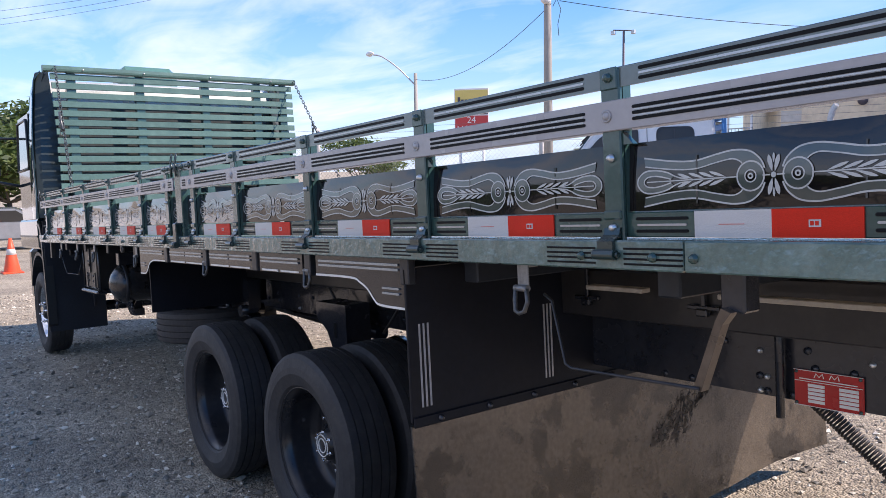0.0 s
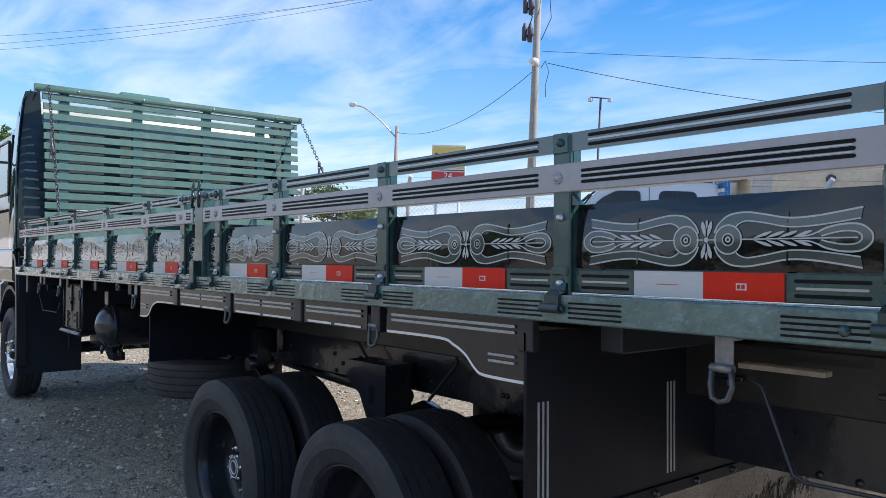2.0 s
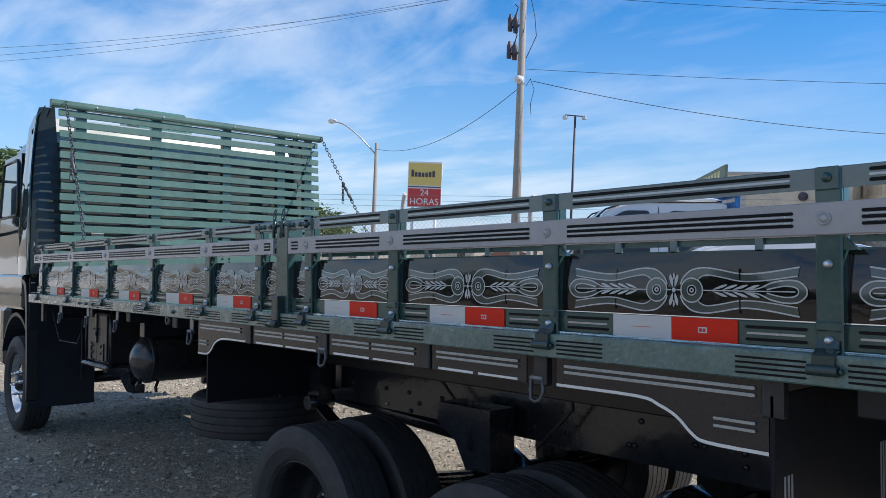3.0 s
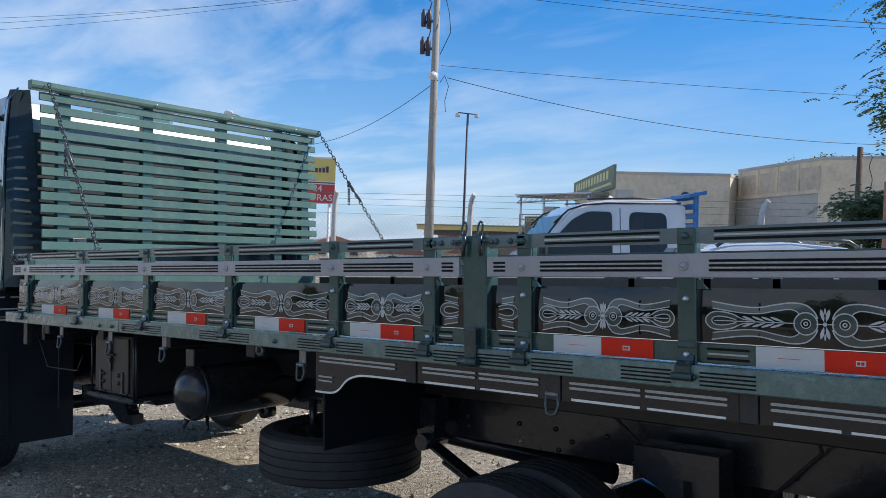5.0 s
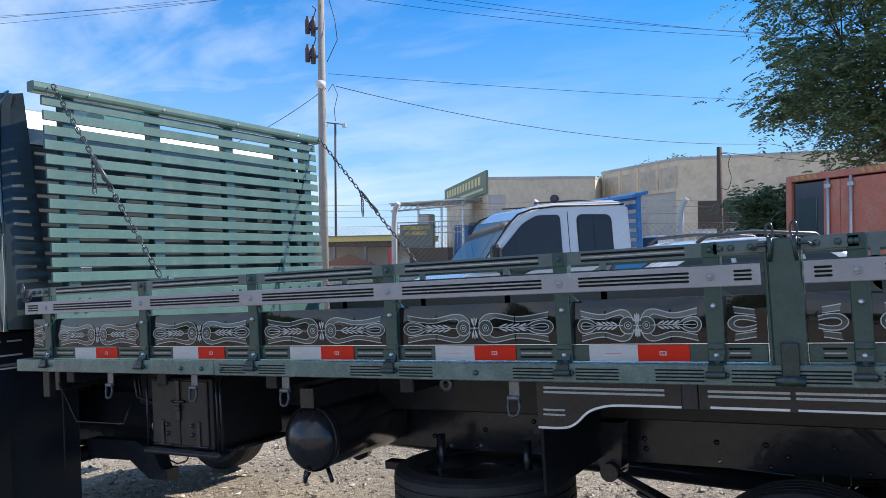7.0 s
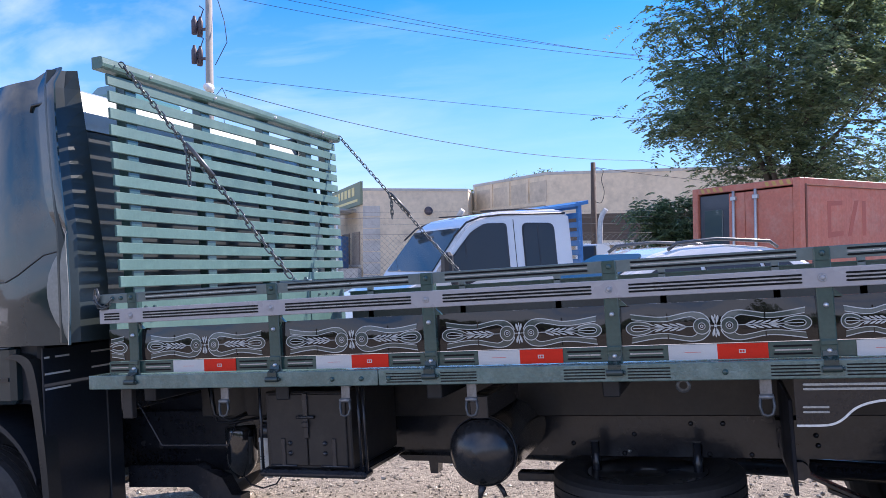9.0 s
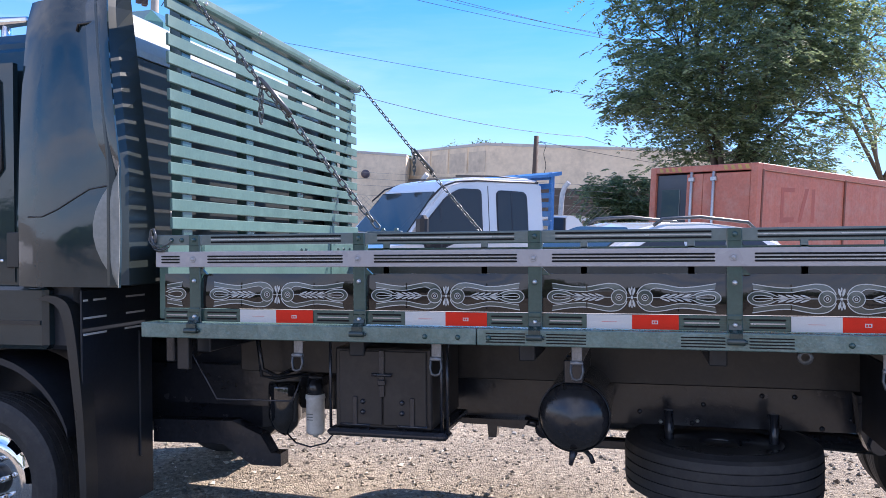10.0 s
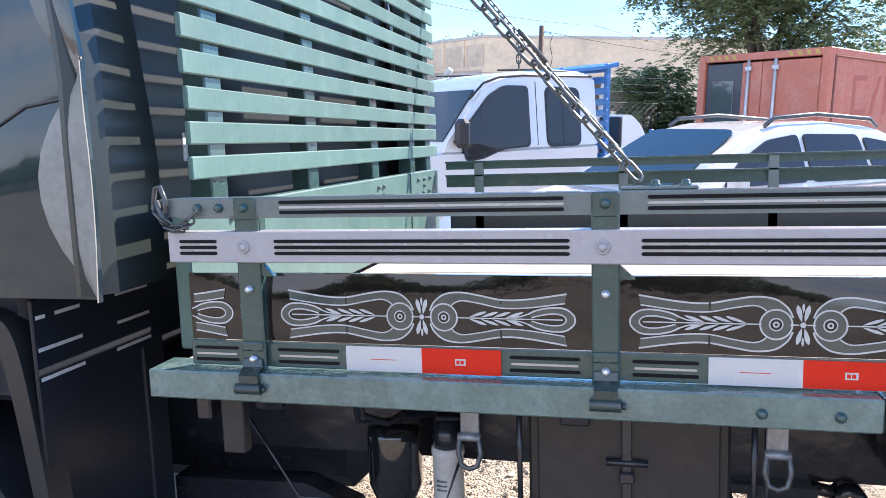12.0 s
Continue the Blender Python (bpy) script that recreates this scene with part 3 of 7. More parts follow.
        if b - a > 0.4:
            spans = ((a + 0.045, c - 0.165), (c + 0.165, b - 0.045))
        else:
            spans = ((a + 0.03, b - 0.04),)
        for p, q in spans:
            if q - p > 0.05:
                slots(grooves, p, q, (1.104, 1.128), 0.0125, 0.006)
                slots(ridges, p + 0.003, q - 0.003, (1.116,), 0.012, 0.0042)
    tagged(part("pressed_groove", grooves, GROOVE, board), kind="stuff")
    tagged(part("pressed_ridge", ridges, RIDGE, board), kind="stuff")
    # tape
    for a, b in zip(stakes, stakes[1:]):
        if b - a < 0.4:
            continue
        c = (a + b) / 2
        bm = BM()
        box(bm, c - 0.15, c, 0.0105, 0.0135, 1.0925, 1.1405)
        part("white_tape", bm, TAPE_W, board, "white reflective tape")
        bm = BM()
        box(bm, c, c + 0.15, 0.0105, 0.0135, 1.0925, 1.1405)
        part("red_tape", bm, TAPE_R, board, "red reflective tape")
        bm = BM()
        box(bm, c + 0.064, c + 0.084, 0.0095, 0.0105, 1.110, 1.122)
        part("tape_mark", bm, TAPE_W, board)
        bm = BM()
        for dx in (0.0665, 0.0745):
            box(bm, c + dx, c + dx + 0.006, 0.009, 0.0096, 1.1125, 1.1195)
        box(bm, c - 0.1, c - 0.05, 0.0098, 0.0104, 1.1155, 1.1165)
        tagged(part("tape_print", bm, TAPE_R, board), kind="stuff")
    # ornament
    lines, fills, dots = BM(), BM(), BM()
    for a, b in zip(stakes, stakes[1:]):
        if b - a > 0.4:
            motif(lines, fills, dots, (a + b) / 2, 1.198, min(0.285, (b - a) / 2 - 0.04), 0.0205)
    for cx, half, lft, rgt in ends:
        motif(lines, fills, dots, cx, 1.198, half, 0.0205, lft, rgt)
    lim = (x0 + 0.022, x1 - 0.022)
    for b in (lines, fills, dots):
        gone = [f for f in b.faces if not all(lim[0] < v.co.x < lim[1] for v in f.verts)]
        bmesh.ops.delete(b, geom=gone, context="FACES")
        for v in b.verts:
            v.co.y += bow(v.co.x, v.co.z) - 0.0004
    tagged(part("scroll_line", lines, SCROLL, board, "white pinstripe scroll lines"), kind="stuff")
    tagged(part("scroll_band", fills, GREEN_FILL, board, "grey-green scroll bands"), kind="stuff")
    tagged(part("scroll_gap", dots, PANEL, board), kind="stuff")
    for x in stakes:
        m = Matrix.Translation((x, 0, 0))
        shared("stake", STAKE, board, m)
        shared("hinge", HINGE, board, m)
        for z, y in ((1.333, -0.0075), (1.250, -0.001), (1.112, -0.001)):
            shared("bolt", RAIL_BOLT if z > 1.3 else BOLT_MESH, board, Matrix.Translation((x - (0.004 if z > 1.3 else 0), y + (0.001 if z > 1.3 else 0), z)), "grey bolt on a washer" if z > 1.3 else "zinc bolt head")
        shared("bolt", BOLT_DARK, board, Matrix.Translation((x, -0.004, 1.408)))
    return board


side_front = side_half("side_board", X_FRONT, X_MID - 0.054, STAKES_FRONT, [(-0.335, 0.285, False, True), (3.38, 0.285, True, False)])
side_rear = side_half("side_board", X_MID + 0.054, X_REAR, STAKES_REAR, [(3.113, 0.285, False, True), (6.86, 0.285, True, False)])


def centre_post():
    bm = BM()
    box(bm, 3.212, 3.297, -0.004, 0.06, 1.06, 1.428, 0.004)
    box(bm, 3.202, 3.212, 0.004, 0.05, 1.09, 1.41, 0.002)
    post = part("centre_post", bm, GREEN, truck, "green steel post between the two drop sides")
    bm = BM()
    box(bm, 3.233, 3.277, -0.034, -0.003, 1.045, 1.15, 0.004)
    tube(bm, [(3.218, -0.038, 1.048), (3.292, -0.038, 1.048)], 0.014, 12)
    part("clasp", bm, HINGE_DARK, post)
    for x, s in ((3.212, -1), (3.297, 1)):
        bm = BM()
        cx = x - s * 0.012
        tube(bm, [(cx + 0.009 * math.cos(a), -0.016 + 0.004 * math.sin(a), 1.449 + 0.021 * math.sin(a)) for a in [k * math.pi / 6 for k in range(12)]], 0.0034, 6, closed=True)
        tube(bm, [(cx, -0.016, 1.432), (cx, -0.020, 1.405), (cx + s * 0.004, -0.018, 1.365)], 0.0075, 8, 0.006)
        tube(bm, [(cx + s * 0.0, -0.016, 1.41), (cx + s * 0.03, -0.018, 1.412), (cx + s * 0.045, -0.012, 1.40)], 0.0055, 6)
        part("latch_hook", bm, HINGE_DARK, post, "dark steel latch pin with ring")
        bm = BM()
        box(bm, min(x, x + s * 0.14), max(x, x + s * 0.14), -0.004, 0.004, 1.392, 1.424, 0.002)
        part("latch_plate", bm, GREENGREY, post)
        for dx in (0.04, 0.09, 0.12):
            shared("bolt", BOLT_DARK, post, Matrix.Translation((x + s * dx, -0.004, 1.408)))


centre_post()


def bed():
    # edge rail in three lengths, with pressed grooves
    bm = BM()
    for a, b in ((-0.225, 1.115), (1.118, 6.045), (6.048, 6.76)):
        box(bm, a, b, -0.022, 0.07, 1.030, 1.088, 0.003)
    edge = part("edge_rail", bm, GREEN_WORN, truck, "worn green steel edge rail under the drop sides")
    g = BM()
    for x in STAKES_FRONT[2:] + STAKES_REAR[:-1]:
        for a, b in ((x - 0.17, x - 0.032), (x + 0.04, x + 0.175)):
            slots(g, a, b, (1.042, 1.052, 1.062, 1.072), -0.0235, 0.004)
    tagged(part("rail_groove", g, GROOVE, edge), kind="stuff")
    for x in (0.93, 1.05, 6.07, 6.45, 1.16, 2.31, 5.80, 5.98):
        shared("bolt", BOLT_DARK, edge, Matrix.Translation((x, -0.022, 1.056)))
    bm = BM()
    box(bm, -0.225, 6.76, WIDE - 0.07, WIDE + 0.022, 1.030, 1.088, 0.003)
    part("far_edge_rail", bm, GREEN_WORN, truck)
    bm = BM()
    box(bm, 6.70, 6.76, 0.07, WIDE - 0.07, 1.03, 1.088, 0.003)
    part("tail_rail", bm, GREEN_WORN, truck)
    # floor planks
    n = 12
    w = (WIDE - 0.14) / n
    floor = None
    for i in range(n):
        bm = BM()
        box(bm, -0.2, 6.69, 0.07 + i * w + 0.003, 0.07 + (i + 1) * w - 0.003, 1.05, 1.083, 0.003)
        if floor is None:
            floor = part("floor_plank", bm, FLOORWOOD, truck, "pale worn floor planks")
        else:
            part("floor_plank", bm, FLOORWOOD, truck)
    # cross bearers
    me = None
    for i in range(11):
        x = -0.05 + i * 0.66
        if me is None:
            bm = BM()
            box(bm, -0.03, 0.03, 0.14, WIDE - 0.14, 0.955, 1.045, 0.004)
            me = mesh_of(bm, "cross_bearer", DARKFLAP)
        shared("cross_bearer", me, truck, Matrix.Translation((x, 0, 0)))
    # long wooden sills on the chassis
    for y in (0.62, 1.62):
        bm = BM()
        box(bm, -0.15, 6.6, y, y + 0.12, 0.80, 0.95, 0.005)
        part("bed_sill", bm, BOXPAINT, truck)
    # far drop side, seen from inside
    bm = BM()
    box(bm, -0.145, 6.68, WIDE - 0.034, WIDE - 0.022, 1.095, 1.277)
    far = part("far_side_board", bm, PANEL_IN, truck, "dark inner face of the opposite drop side")
    for z0, z1 in ((1.303, 1.363), (1.388, 1.428)):
        bm = BM()
        box(bm, X_FRONT, X_REAR, WIDE - 0.012, WIDE - 0.004, z0, z1)
        box(bm, X_FRONT, X_REAR, WIDE - 0.034, WIDE - 0.012, z1 - 0.008, z1)
        part("far_rail", bm, GREEN, far)
    for x in STAKES_FRONT + STAKES_REAR:
        bm = BM()
        box(bm, x - 0.022, x + 0.022, WIDE - 0.034, WIDE - 0.012, 1.09, 1.425, 0.003)
        part("far_stake", bm, GREENGREY, far)
    # tail board
    bm = BM()
    box(bm, 6.715, 6.735, 0.05, WIDE - 0.05, 1.092, 1.277, 0.003)
    tail = part("tail_board", bm, PANEL, truck)
    for z0, z1 in ((1.303, 1.363), (1.388, 1.428)):
        bm = BM()
        box(bm, 6.71, 6.735, 0.03, WIDE - 0.03, z0, z1, 0.003)
        part("tail_bar", bm, GREEN, tail)
    for y in (0.05, 0.8, 1.5, WIDE - 0.1):
        bm = BM()
        box(bm, 6.735, 6.75, y, y + 0.05, 1.06, 1.43, 0.003)
        part("tail_stake", bm, GREEN, tail)


bed()


def headboard():
    xg = -0.235
    bm = BM()
    box(bm, xg - 0.01, xg + 0.03, 0.13, WIDE - 0.02, 1.088, 1.395, 0.004)
    base = part("headboard", bm, GREEN_WOOD, truck, "light green slatted headboard behind the cab")
    for y in (1.85,):
        bm = BM()
        box(bm, xg + 0.03, xg + 0.034, y, y + 0.006, 1.09, 1.394)
        part("board_joint", bm, GREEN, base)
    for k, y in enumerate((0.30, 0.36, 1.40, 1.46, 1.95, 2.05, 2.15)):
        for z in (1.30, 1.36, 1.33)[: 2 + k % 2]:
            shared("bolt", BOLT_DARK, base, pose(xg + 0.03, y + 0.02 * (z > 1.31), z, 0, 0, 90))
    # board added to block a sun streak on the mudguard
    bm = BM()
    box(bm, xg - 0.03, xg + 0.008, 0.20, WIDE - 0.20, 0.90, 1.085, 0.005)
    part("sun_stop_board", bm, BLACK, base)
    # slats
    bm = BM()
    box(bm, xg + 0.013, xg + 0.026, 0.175, WIDE - 0.005, -0.0255, 0.0255, 0.003)
    slat = mesh_of(bm, "slat", GREEN_WOOD)
    rng = random.Random(3)
    for i in range(13):
        z = 1.482 + i * 0.0762
        y = rng.uniform(-0.006, 0.006) - 0.0022 * i
        shared("slat", slat, base, pose(0, y, z, rng.uniform(-0.12, 0.12), 0, 0))
    # uprights on the cab side
    for y in (0.27, 0.83, 1.42, 1.93, 2.2):
        bm = BM()
        box(bm, xg - 0.045, xg + 0.0125, y, y + 0.075, 1.05, 2.428, 0.004)
        part("upright", bm, GREEN, base)
    bm = BM()
    prism(bm, [(xg - 0.006, 2.43), (xg + 0.042, 2.43), (xg + 0.052, 2.438), (xg + 0.056, 2.452), (xg + 0.055, 2.474), (xg + 0.049, 2.481), (xg + 0.040, 2.483), (xg - 0.006, 2.483)], 0.092, WIDE)
    part("top_beam", bm, GREEN_WOOD, base, "rounded green top beam")
    for y in (0.4, 0.9, 1.5, 2.1):
        shared("bolt", BOLT_MESH, base, pose(xg + 0.054, y, 2.455, 0, 0, 90))


headboard()


def link_mesh():
    bm = BM()
    pts = []
    for s in (1, -1):
        for k in range(6):
            a = -math.pi / 2 + math.pi * k / 5
            pts.append((s * (0.0125 + 0.0095 * math.cos(a)), s * 0.0095 * math.sin(a), 0))
    tube(bm, pts, 0.0034, 6, closed=True)
    return mesh_of(bm, "link", CHAIN)


LINK = link_mesh()


def chain(name, a, b, sag, label):
    a, b = Vector(a), Vector(b)
    n = int((b - a).length / 0.0345)
    root = None
    pts = []
    for i in range(n + 1):
        t = i / n
        p = a.lerp(b, t)
        p.z -= sag * 4 * t * (1 - t)
        pts.append(p)
    for i in range(n):
        d = (pts[i + 1] - pts[i]).normalized()
        u, w = frame_of(d)
        ang = math.pi / 4 + (math.pi / 2 if i % 2 else 0)
        v = u * math.cos(ang) + w * math.sin(ang)
        r = Matrix((d, v, d.cross(v))).transposed().to_4x4()
        m = Matrix.Translation((pts[i] + pts[i + 1]) / 2) @ r
        if root is None:
            root = shared(name, LINK, truck, m, label)
            inv = m.inverted()
        else:
            shared("link", LINK, root, inv @ m)
    # tensioning lever near the middle
    k = n // 2 - 2
    d = (pts[k + 1] - pts[k]).normalized()
    p = pts[k]
    bm = BM()
    q = p + d * 0.17 + Vector((0.022, -0.01, -0.004))
    tube(bm, [p + Vector((0.0, -0.015, 0.02)), p + Vector((0.03, -0.02, -0.01)), q], 0.0075, 8, 0.010)
    tube(bm, [p + d * -0.03, p + Vector((-0.012, -0.012, -0.012)), p + d * 0.03], 0.006, 6)
    tube(bm, [p + d * 0.13, p + d * 0.15 + Vector((0.012, -0.01, 0.012)), p + d * 0.19], 0.006, 6)
    lever = part("tension_lever", bm, HOOK, root, "dark green chain tension lever")
    lever.matrix_parent_inverse = inv
    for j in range(5):
        m = Matrix.Translation(p + Vector((0.0, -0.01, -0.03 - 0.027 * j))) @ Matrix.Rotation(math.pi / 2, 4, "Y") @ Matrix.Rotation(math.pi / 2 * (j % 2), 4, "X")
        shared("link", LINK, root, inv @ m)
    return root


chain("chain", (-0.16, 0.18, 2.468), (0.732, 0.057, 1.447), 0.0, "dark steel bracing chain with tension lever")
chain("chain", (-0.178, WIDE - 0.02, 2.47), (0.675, WIDE - 0.03, 1.440), 0.005, "dark steel bracing chain with tension lever")


def small_latches():
    for y in (0.0,):
        bm = BM()
        box(bm, -0.185, 0.03, 0.002, 0.012, 1.39, 1.427, 0.002)
        end = part("end_latch", bm, GREENGREY, truck, "front corner latch with small chain")
        for x in (-0.1, -0.055, 0.0):
            shared("bolt", BOLT_DARK, end, Matrix.Translation((x, 0.002, 1.408)))
        bm = BM()
        tube(bm, [(-0.19, 0.0, 1.45), (-0.175, -0.006, 1.452), (-0.165, -0.008, 1.43), (-0.165, -0.008, 1.405), (-0.18, -0.008, 1.395), (-0.195, -0.004, 1.41)], 0.005, 6, closed=True)
        tube(bm, [(-0.16, -0.008, 1.37), (-0.175, -0.01, 1.40), (-0.185, -0.008, 1.425)], 0.006, 6)
        part("ring", bm, HOOK, end)
        a = Vector((-0.18, -0.012, 1.405))
        b = Vector((-0.10, -0.012, 1.405))
        for i in range(7):
            t = (i + 0.5) / 7
            p = a.lerp(b, t) - Vector((0, 0, 0.035 * 4 * t * (1 - t)))
            m = Matrix.Translation(p) @ Matrix.Rotation(radians(50 - 100 * t), 4, "Y") @ Matrix.Rotation(math.pi / 2 * (i % 2) + 0.4, 4, "X") @ Matrix.Scale(0.75, 4)
            shared("link", LINK, end, m)
    # plate that holds the bracing chain on the top rail
    bm = BM()
    box(bm, 0.70, 0.83, 0.02, 0.05, 1.428, 1.434, 0.002)
    pl = part("chain_plate", bm, GREENGREY, truck)
    for x in (0.76, 0.81):
        shared("bolt", BOLT_DARK, pl, pose(x, 0.035, 1.434, -90, 0, 0))


small_latches()


# ---- under the bed ----
def hook_mesh():
    bm = BM()
    box(bm, -0.022, 0.022, -0.006, 0.0, 0.958, 1.03, 0.002)
    box(bm, -0.022, 0.022, 0.0, 0.03, 1.02, 1.03, 0.002)
    tube(bm, [(-0.026, -0.010, 0.965), (0.026, -0.010, 0.965)], 0.009, 8)
    return mesh_of(bm, "rope_hook", HOOK_LIGHT)


def loop_mesh():
    bm = BM()
    pts = [(-0.022, -0.012, 0.965), (-0.026, -0.013, 0.93), (-0.018, -0.018, 0.905), (0.0, -0.02, 0.899), (0.018, -0.018, 0.905), (0.026, -0.013, 0.93), (0.022, -0.012, 0.965)]
    tube(bm, pts, 0.006, 8)
    return mesh_of(bm, "loop", HOOK)


HOOK_M, LOOP_M = hook_mesh(), loop_mesh()
for hx in (0.425, 0.962, 1.46, 2.425, 3.52, 4.50, 5.578, 6.52):
    h = shared("rope_hook", HOOK_M, truck, Matrix.Translation((hx, 0.02, 0.127)) @ Matrix.Diagonal((0.82, 1, 0.876, 1)), "worn steel rope hook")
    shared("loop", LOOP_M, h, pose(0, 0, 0, 0, 0, 0))


def tyre_profile(R=0.375, w=0.215, r=0.235):
    h = w / 2
    p = [(r, -h * 0.72), (r + 0.015, -h * 0.86), (r + 0.06, -h * 1.0), (R - 0.055, -h * 0.98), (R - 0.02, -h * 0.9), (R - 0.004, -h * 0.8)]
    for c in (-0.52, -0.18, 0.18, 0.52):
        p += [(R, h * (c - 0.028)), (R - 0.007, h * (c - 0.022)), (R - 0.007, h * (c + 0.022)), (R, h * (c + 0.028))]
    p += [(R - 0.004, h * 0.8), (R - 0.02, h * 0.9), (R - 0.055, h * 0.98), (R - 0.06 + 0.0, h * 1.0), (r + 0.015, h * 0.86), (r, h * 0.72)]
    return p


def tyre_mesh():
    bm = BM()
    lathe(bm, tyre_profile(), 72, smooth=False)
    return mesh_of(bm, "tyre", RUBBER)


TYRE = tyre_mesh()


def steel_rim_mesh():
    bm = BM()
    lathe(bm, [(0.237, -0.082), (0.244, -0.084), (0.242, -0.076), (0.228, -0.070), (0.220, -0.03), (0.214, 0.035), (0.205, 0.06), (0.18, 0.072), (0.15, 0.066), (0.12, 0.05), (0.088, 0.045), (0.087, 0.08), (0.235, 0.085)], 44)
    return mesh_of(bm, "rim", RIM_DARK)


def hub_mesh():
    bm = BM()
    lathe(bm, [(0.085, 0.06), (0.082, 0.03), (0.062, 0.02), (0.058, -0.005), (0.045, -0.012), (0.0005, -0.014)], 20)
    return mesh_of(bm, "hub", RIM_DARK)


def nut_mesh():
    bm = BM()
    tube(bm, [(0, 0.06, 0), (0, 0.028, 0)], 0.013, 6)
    tube(bm, [(0, 0.028, 0), (0, 0.015, 0)], 0.007, 6)
    return mesh_of(bm, "nut", CHROME)


NUT = nut_mesh()


def hub_ring_mesh():
    bm = BM()
    for r in (0.041, 0.026):
        lathe(bm, [(r, -0.0125), (r, -0.0165), (r + 0.003, -0.0165), (r + 0.003, -0.0125)], 24)
    return mesh_of(bm, "hub_ring", WHITE_LINE)


HUB_RING = hub_ring_mesh()
RIM, HUB = steel_rim_mesh(), hub_mesh()


def dual_wheel(x, y, far=False):
    s = -1 if far else 1
    zc = 0.33 - 0.016 * x
    m = pose(x, y, zc, 0, random.uniform(0, 60), 180 if far else 0)
    w = shared("wheel", TYRE, truck, m, "worn black tyre on a dark steel rim")
    shared("rim", RIM, w, Matrix())
    shared("hub", HUB, w, Matrix())
    shared("hub_ring", HUB_RING, w, Matrix(), "white rings on the hub cap")
    for k in range(6):
        a = k * math.pi / 3 + 0.3
        shared("wheel_nut", NUT, w, Matrix.Translation((0.104 * math.cos(a), 0.0, 0.104 * math.sin(a))), "bright wheel nut")
    for k in range(6):
        a = k * math.pi / 3
        shared("hub_stud", NUT, w, Matrix.Translation((0.05 * math.cos(a), -0.03, 0.05 * math.sin(a))) @ Matrix.Scale(0.7, 4))
    w2 = shared("inner_wheel", TYRE, truck, pose(x, y + s * 0.245, zc, 0, 20, 0))
    shared("rim", RIM, w2, pose(0, 0, 0, 0, 0, 180))


for wx in (3.22, 4.22):
    dual_wheel(wx, 0.185)
    dual_wheel(wx, WIDE - 0.185, True)


def front_wheels():
    bm = BM()
    # polished alloy disc with eight hand holes
    seg, nh = 64, 8
    radii = [0.062, 0.118, 0.150, 0.170, 0.212, 0.222, 0.238, 0.247]
    ys = [-0.02, -0.028, -0.03, -0.022, 0.0, -0.004, -0.052, -0.06]
    rings = [[bm.verts.new((r * math.cos(2 * math.pi * k / seg), yy, r * math.sin(2 * math.pi * k / seg))) for k in range(seg)] for r, yy in zip(radii, ys)]
    for i in range(len(radii) - 1):
        for k in range(seg):
            if i == 3 and (k % 8) in (1, 2, 3, 4):
                continue
            bm.faces.new((rings[i][k], rings[i][(k + 1) % seg], rings[i + 1][(k + 1) % seg], rings[i + 1][k])).smooth = True
    lathe(bm, [(0.246, -0.06), (0.25, -0.055), (0.24, -0.04), (0.225, 0.03)], 64)
    alloy = mesh_of(bm, "alloy_disc", CHROME)
    bm = BM()
    lathe(bm, [(0.23, 0.02), (0.10, 0.03), (0.0005, 0.03)], 32)
    drum = mesh_of(bm, "drum", BLACK)
    bm = BM()
    lathe(bm, [(0.064, -0.015), (0.062, -0.055), (0.05, -0.068), (0.0005, -0.07)], 24)
    cap = mesh_of(bm, "hub_cap", CAB_TRIM)
    bm = BM()
    tube(bm, [(0, -0.02, 0), (0, -0.06, 0)], 0.013, 6)
    tube(bm, [(0, -0.06, 0), (0, -0.08, 0)], 0.008, 8)
    nut = mesh_of(bm, "wheel_nut", CHROME)
    for y, rz in ((0.20, 0), (WIDE - 0.20, 180)):
        w = shared("front_wheel", TYRE, truck, pose(-1.11, y, 0.358, 0, 8, rz), "front tyre on a polished alloy rim")
        d = shared("alloy_disc", alloy, w, Matrix.Translation((0, -0.02, 0)), "polished alloy disc with hand holes")
        shared("drum", drum, w, Matrix())
        shared("hub_cap", cap, w, Matrix.Translation((0, -0.02, 0)))
        for k in range(6):
            a = k * math.pi / 3 + 0.35
            shared("wheel_nut", nut, w, Matrix.Translation((0.092 * math.cos(a), -0.03, 0.092 * math.sin(a))))


front_wheels()
m_sp = pose(1.98, 0.62, 0.50, 90, 0, 0)
spare = shared("spare_tyre", TYRE, truck, m_sp, "spare tyre slung flat under the bed")
shared("rim", RIM, spare, Matrix())


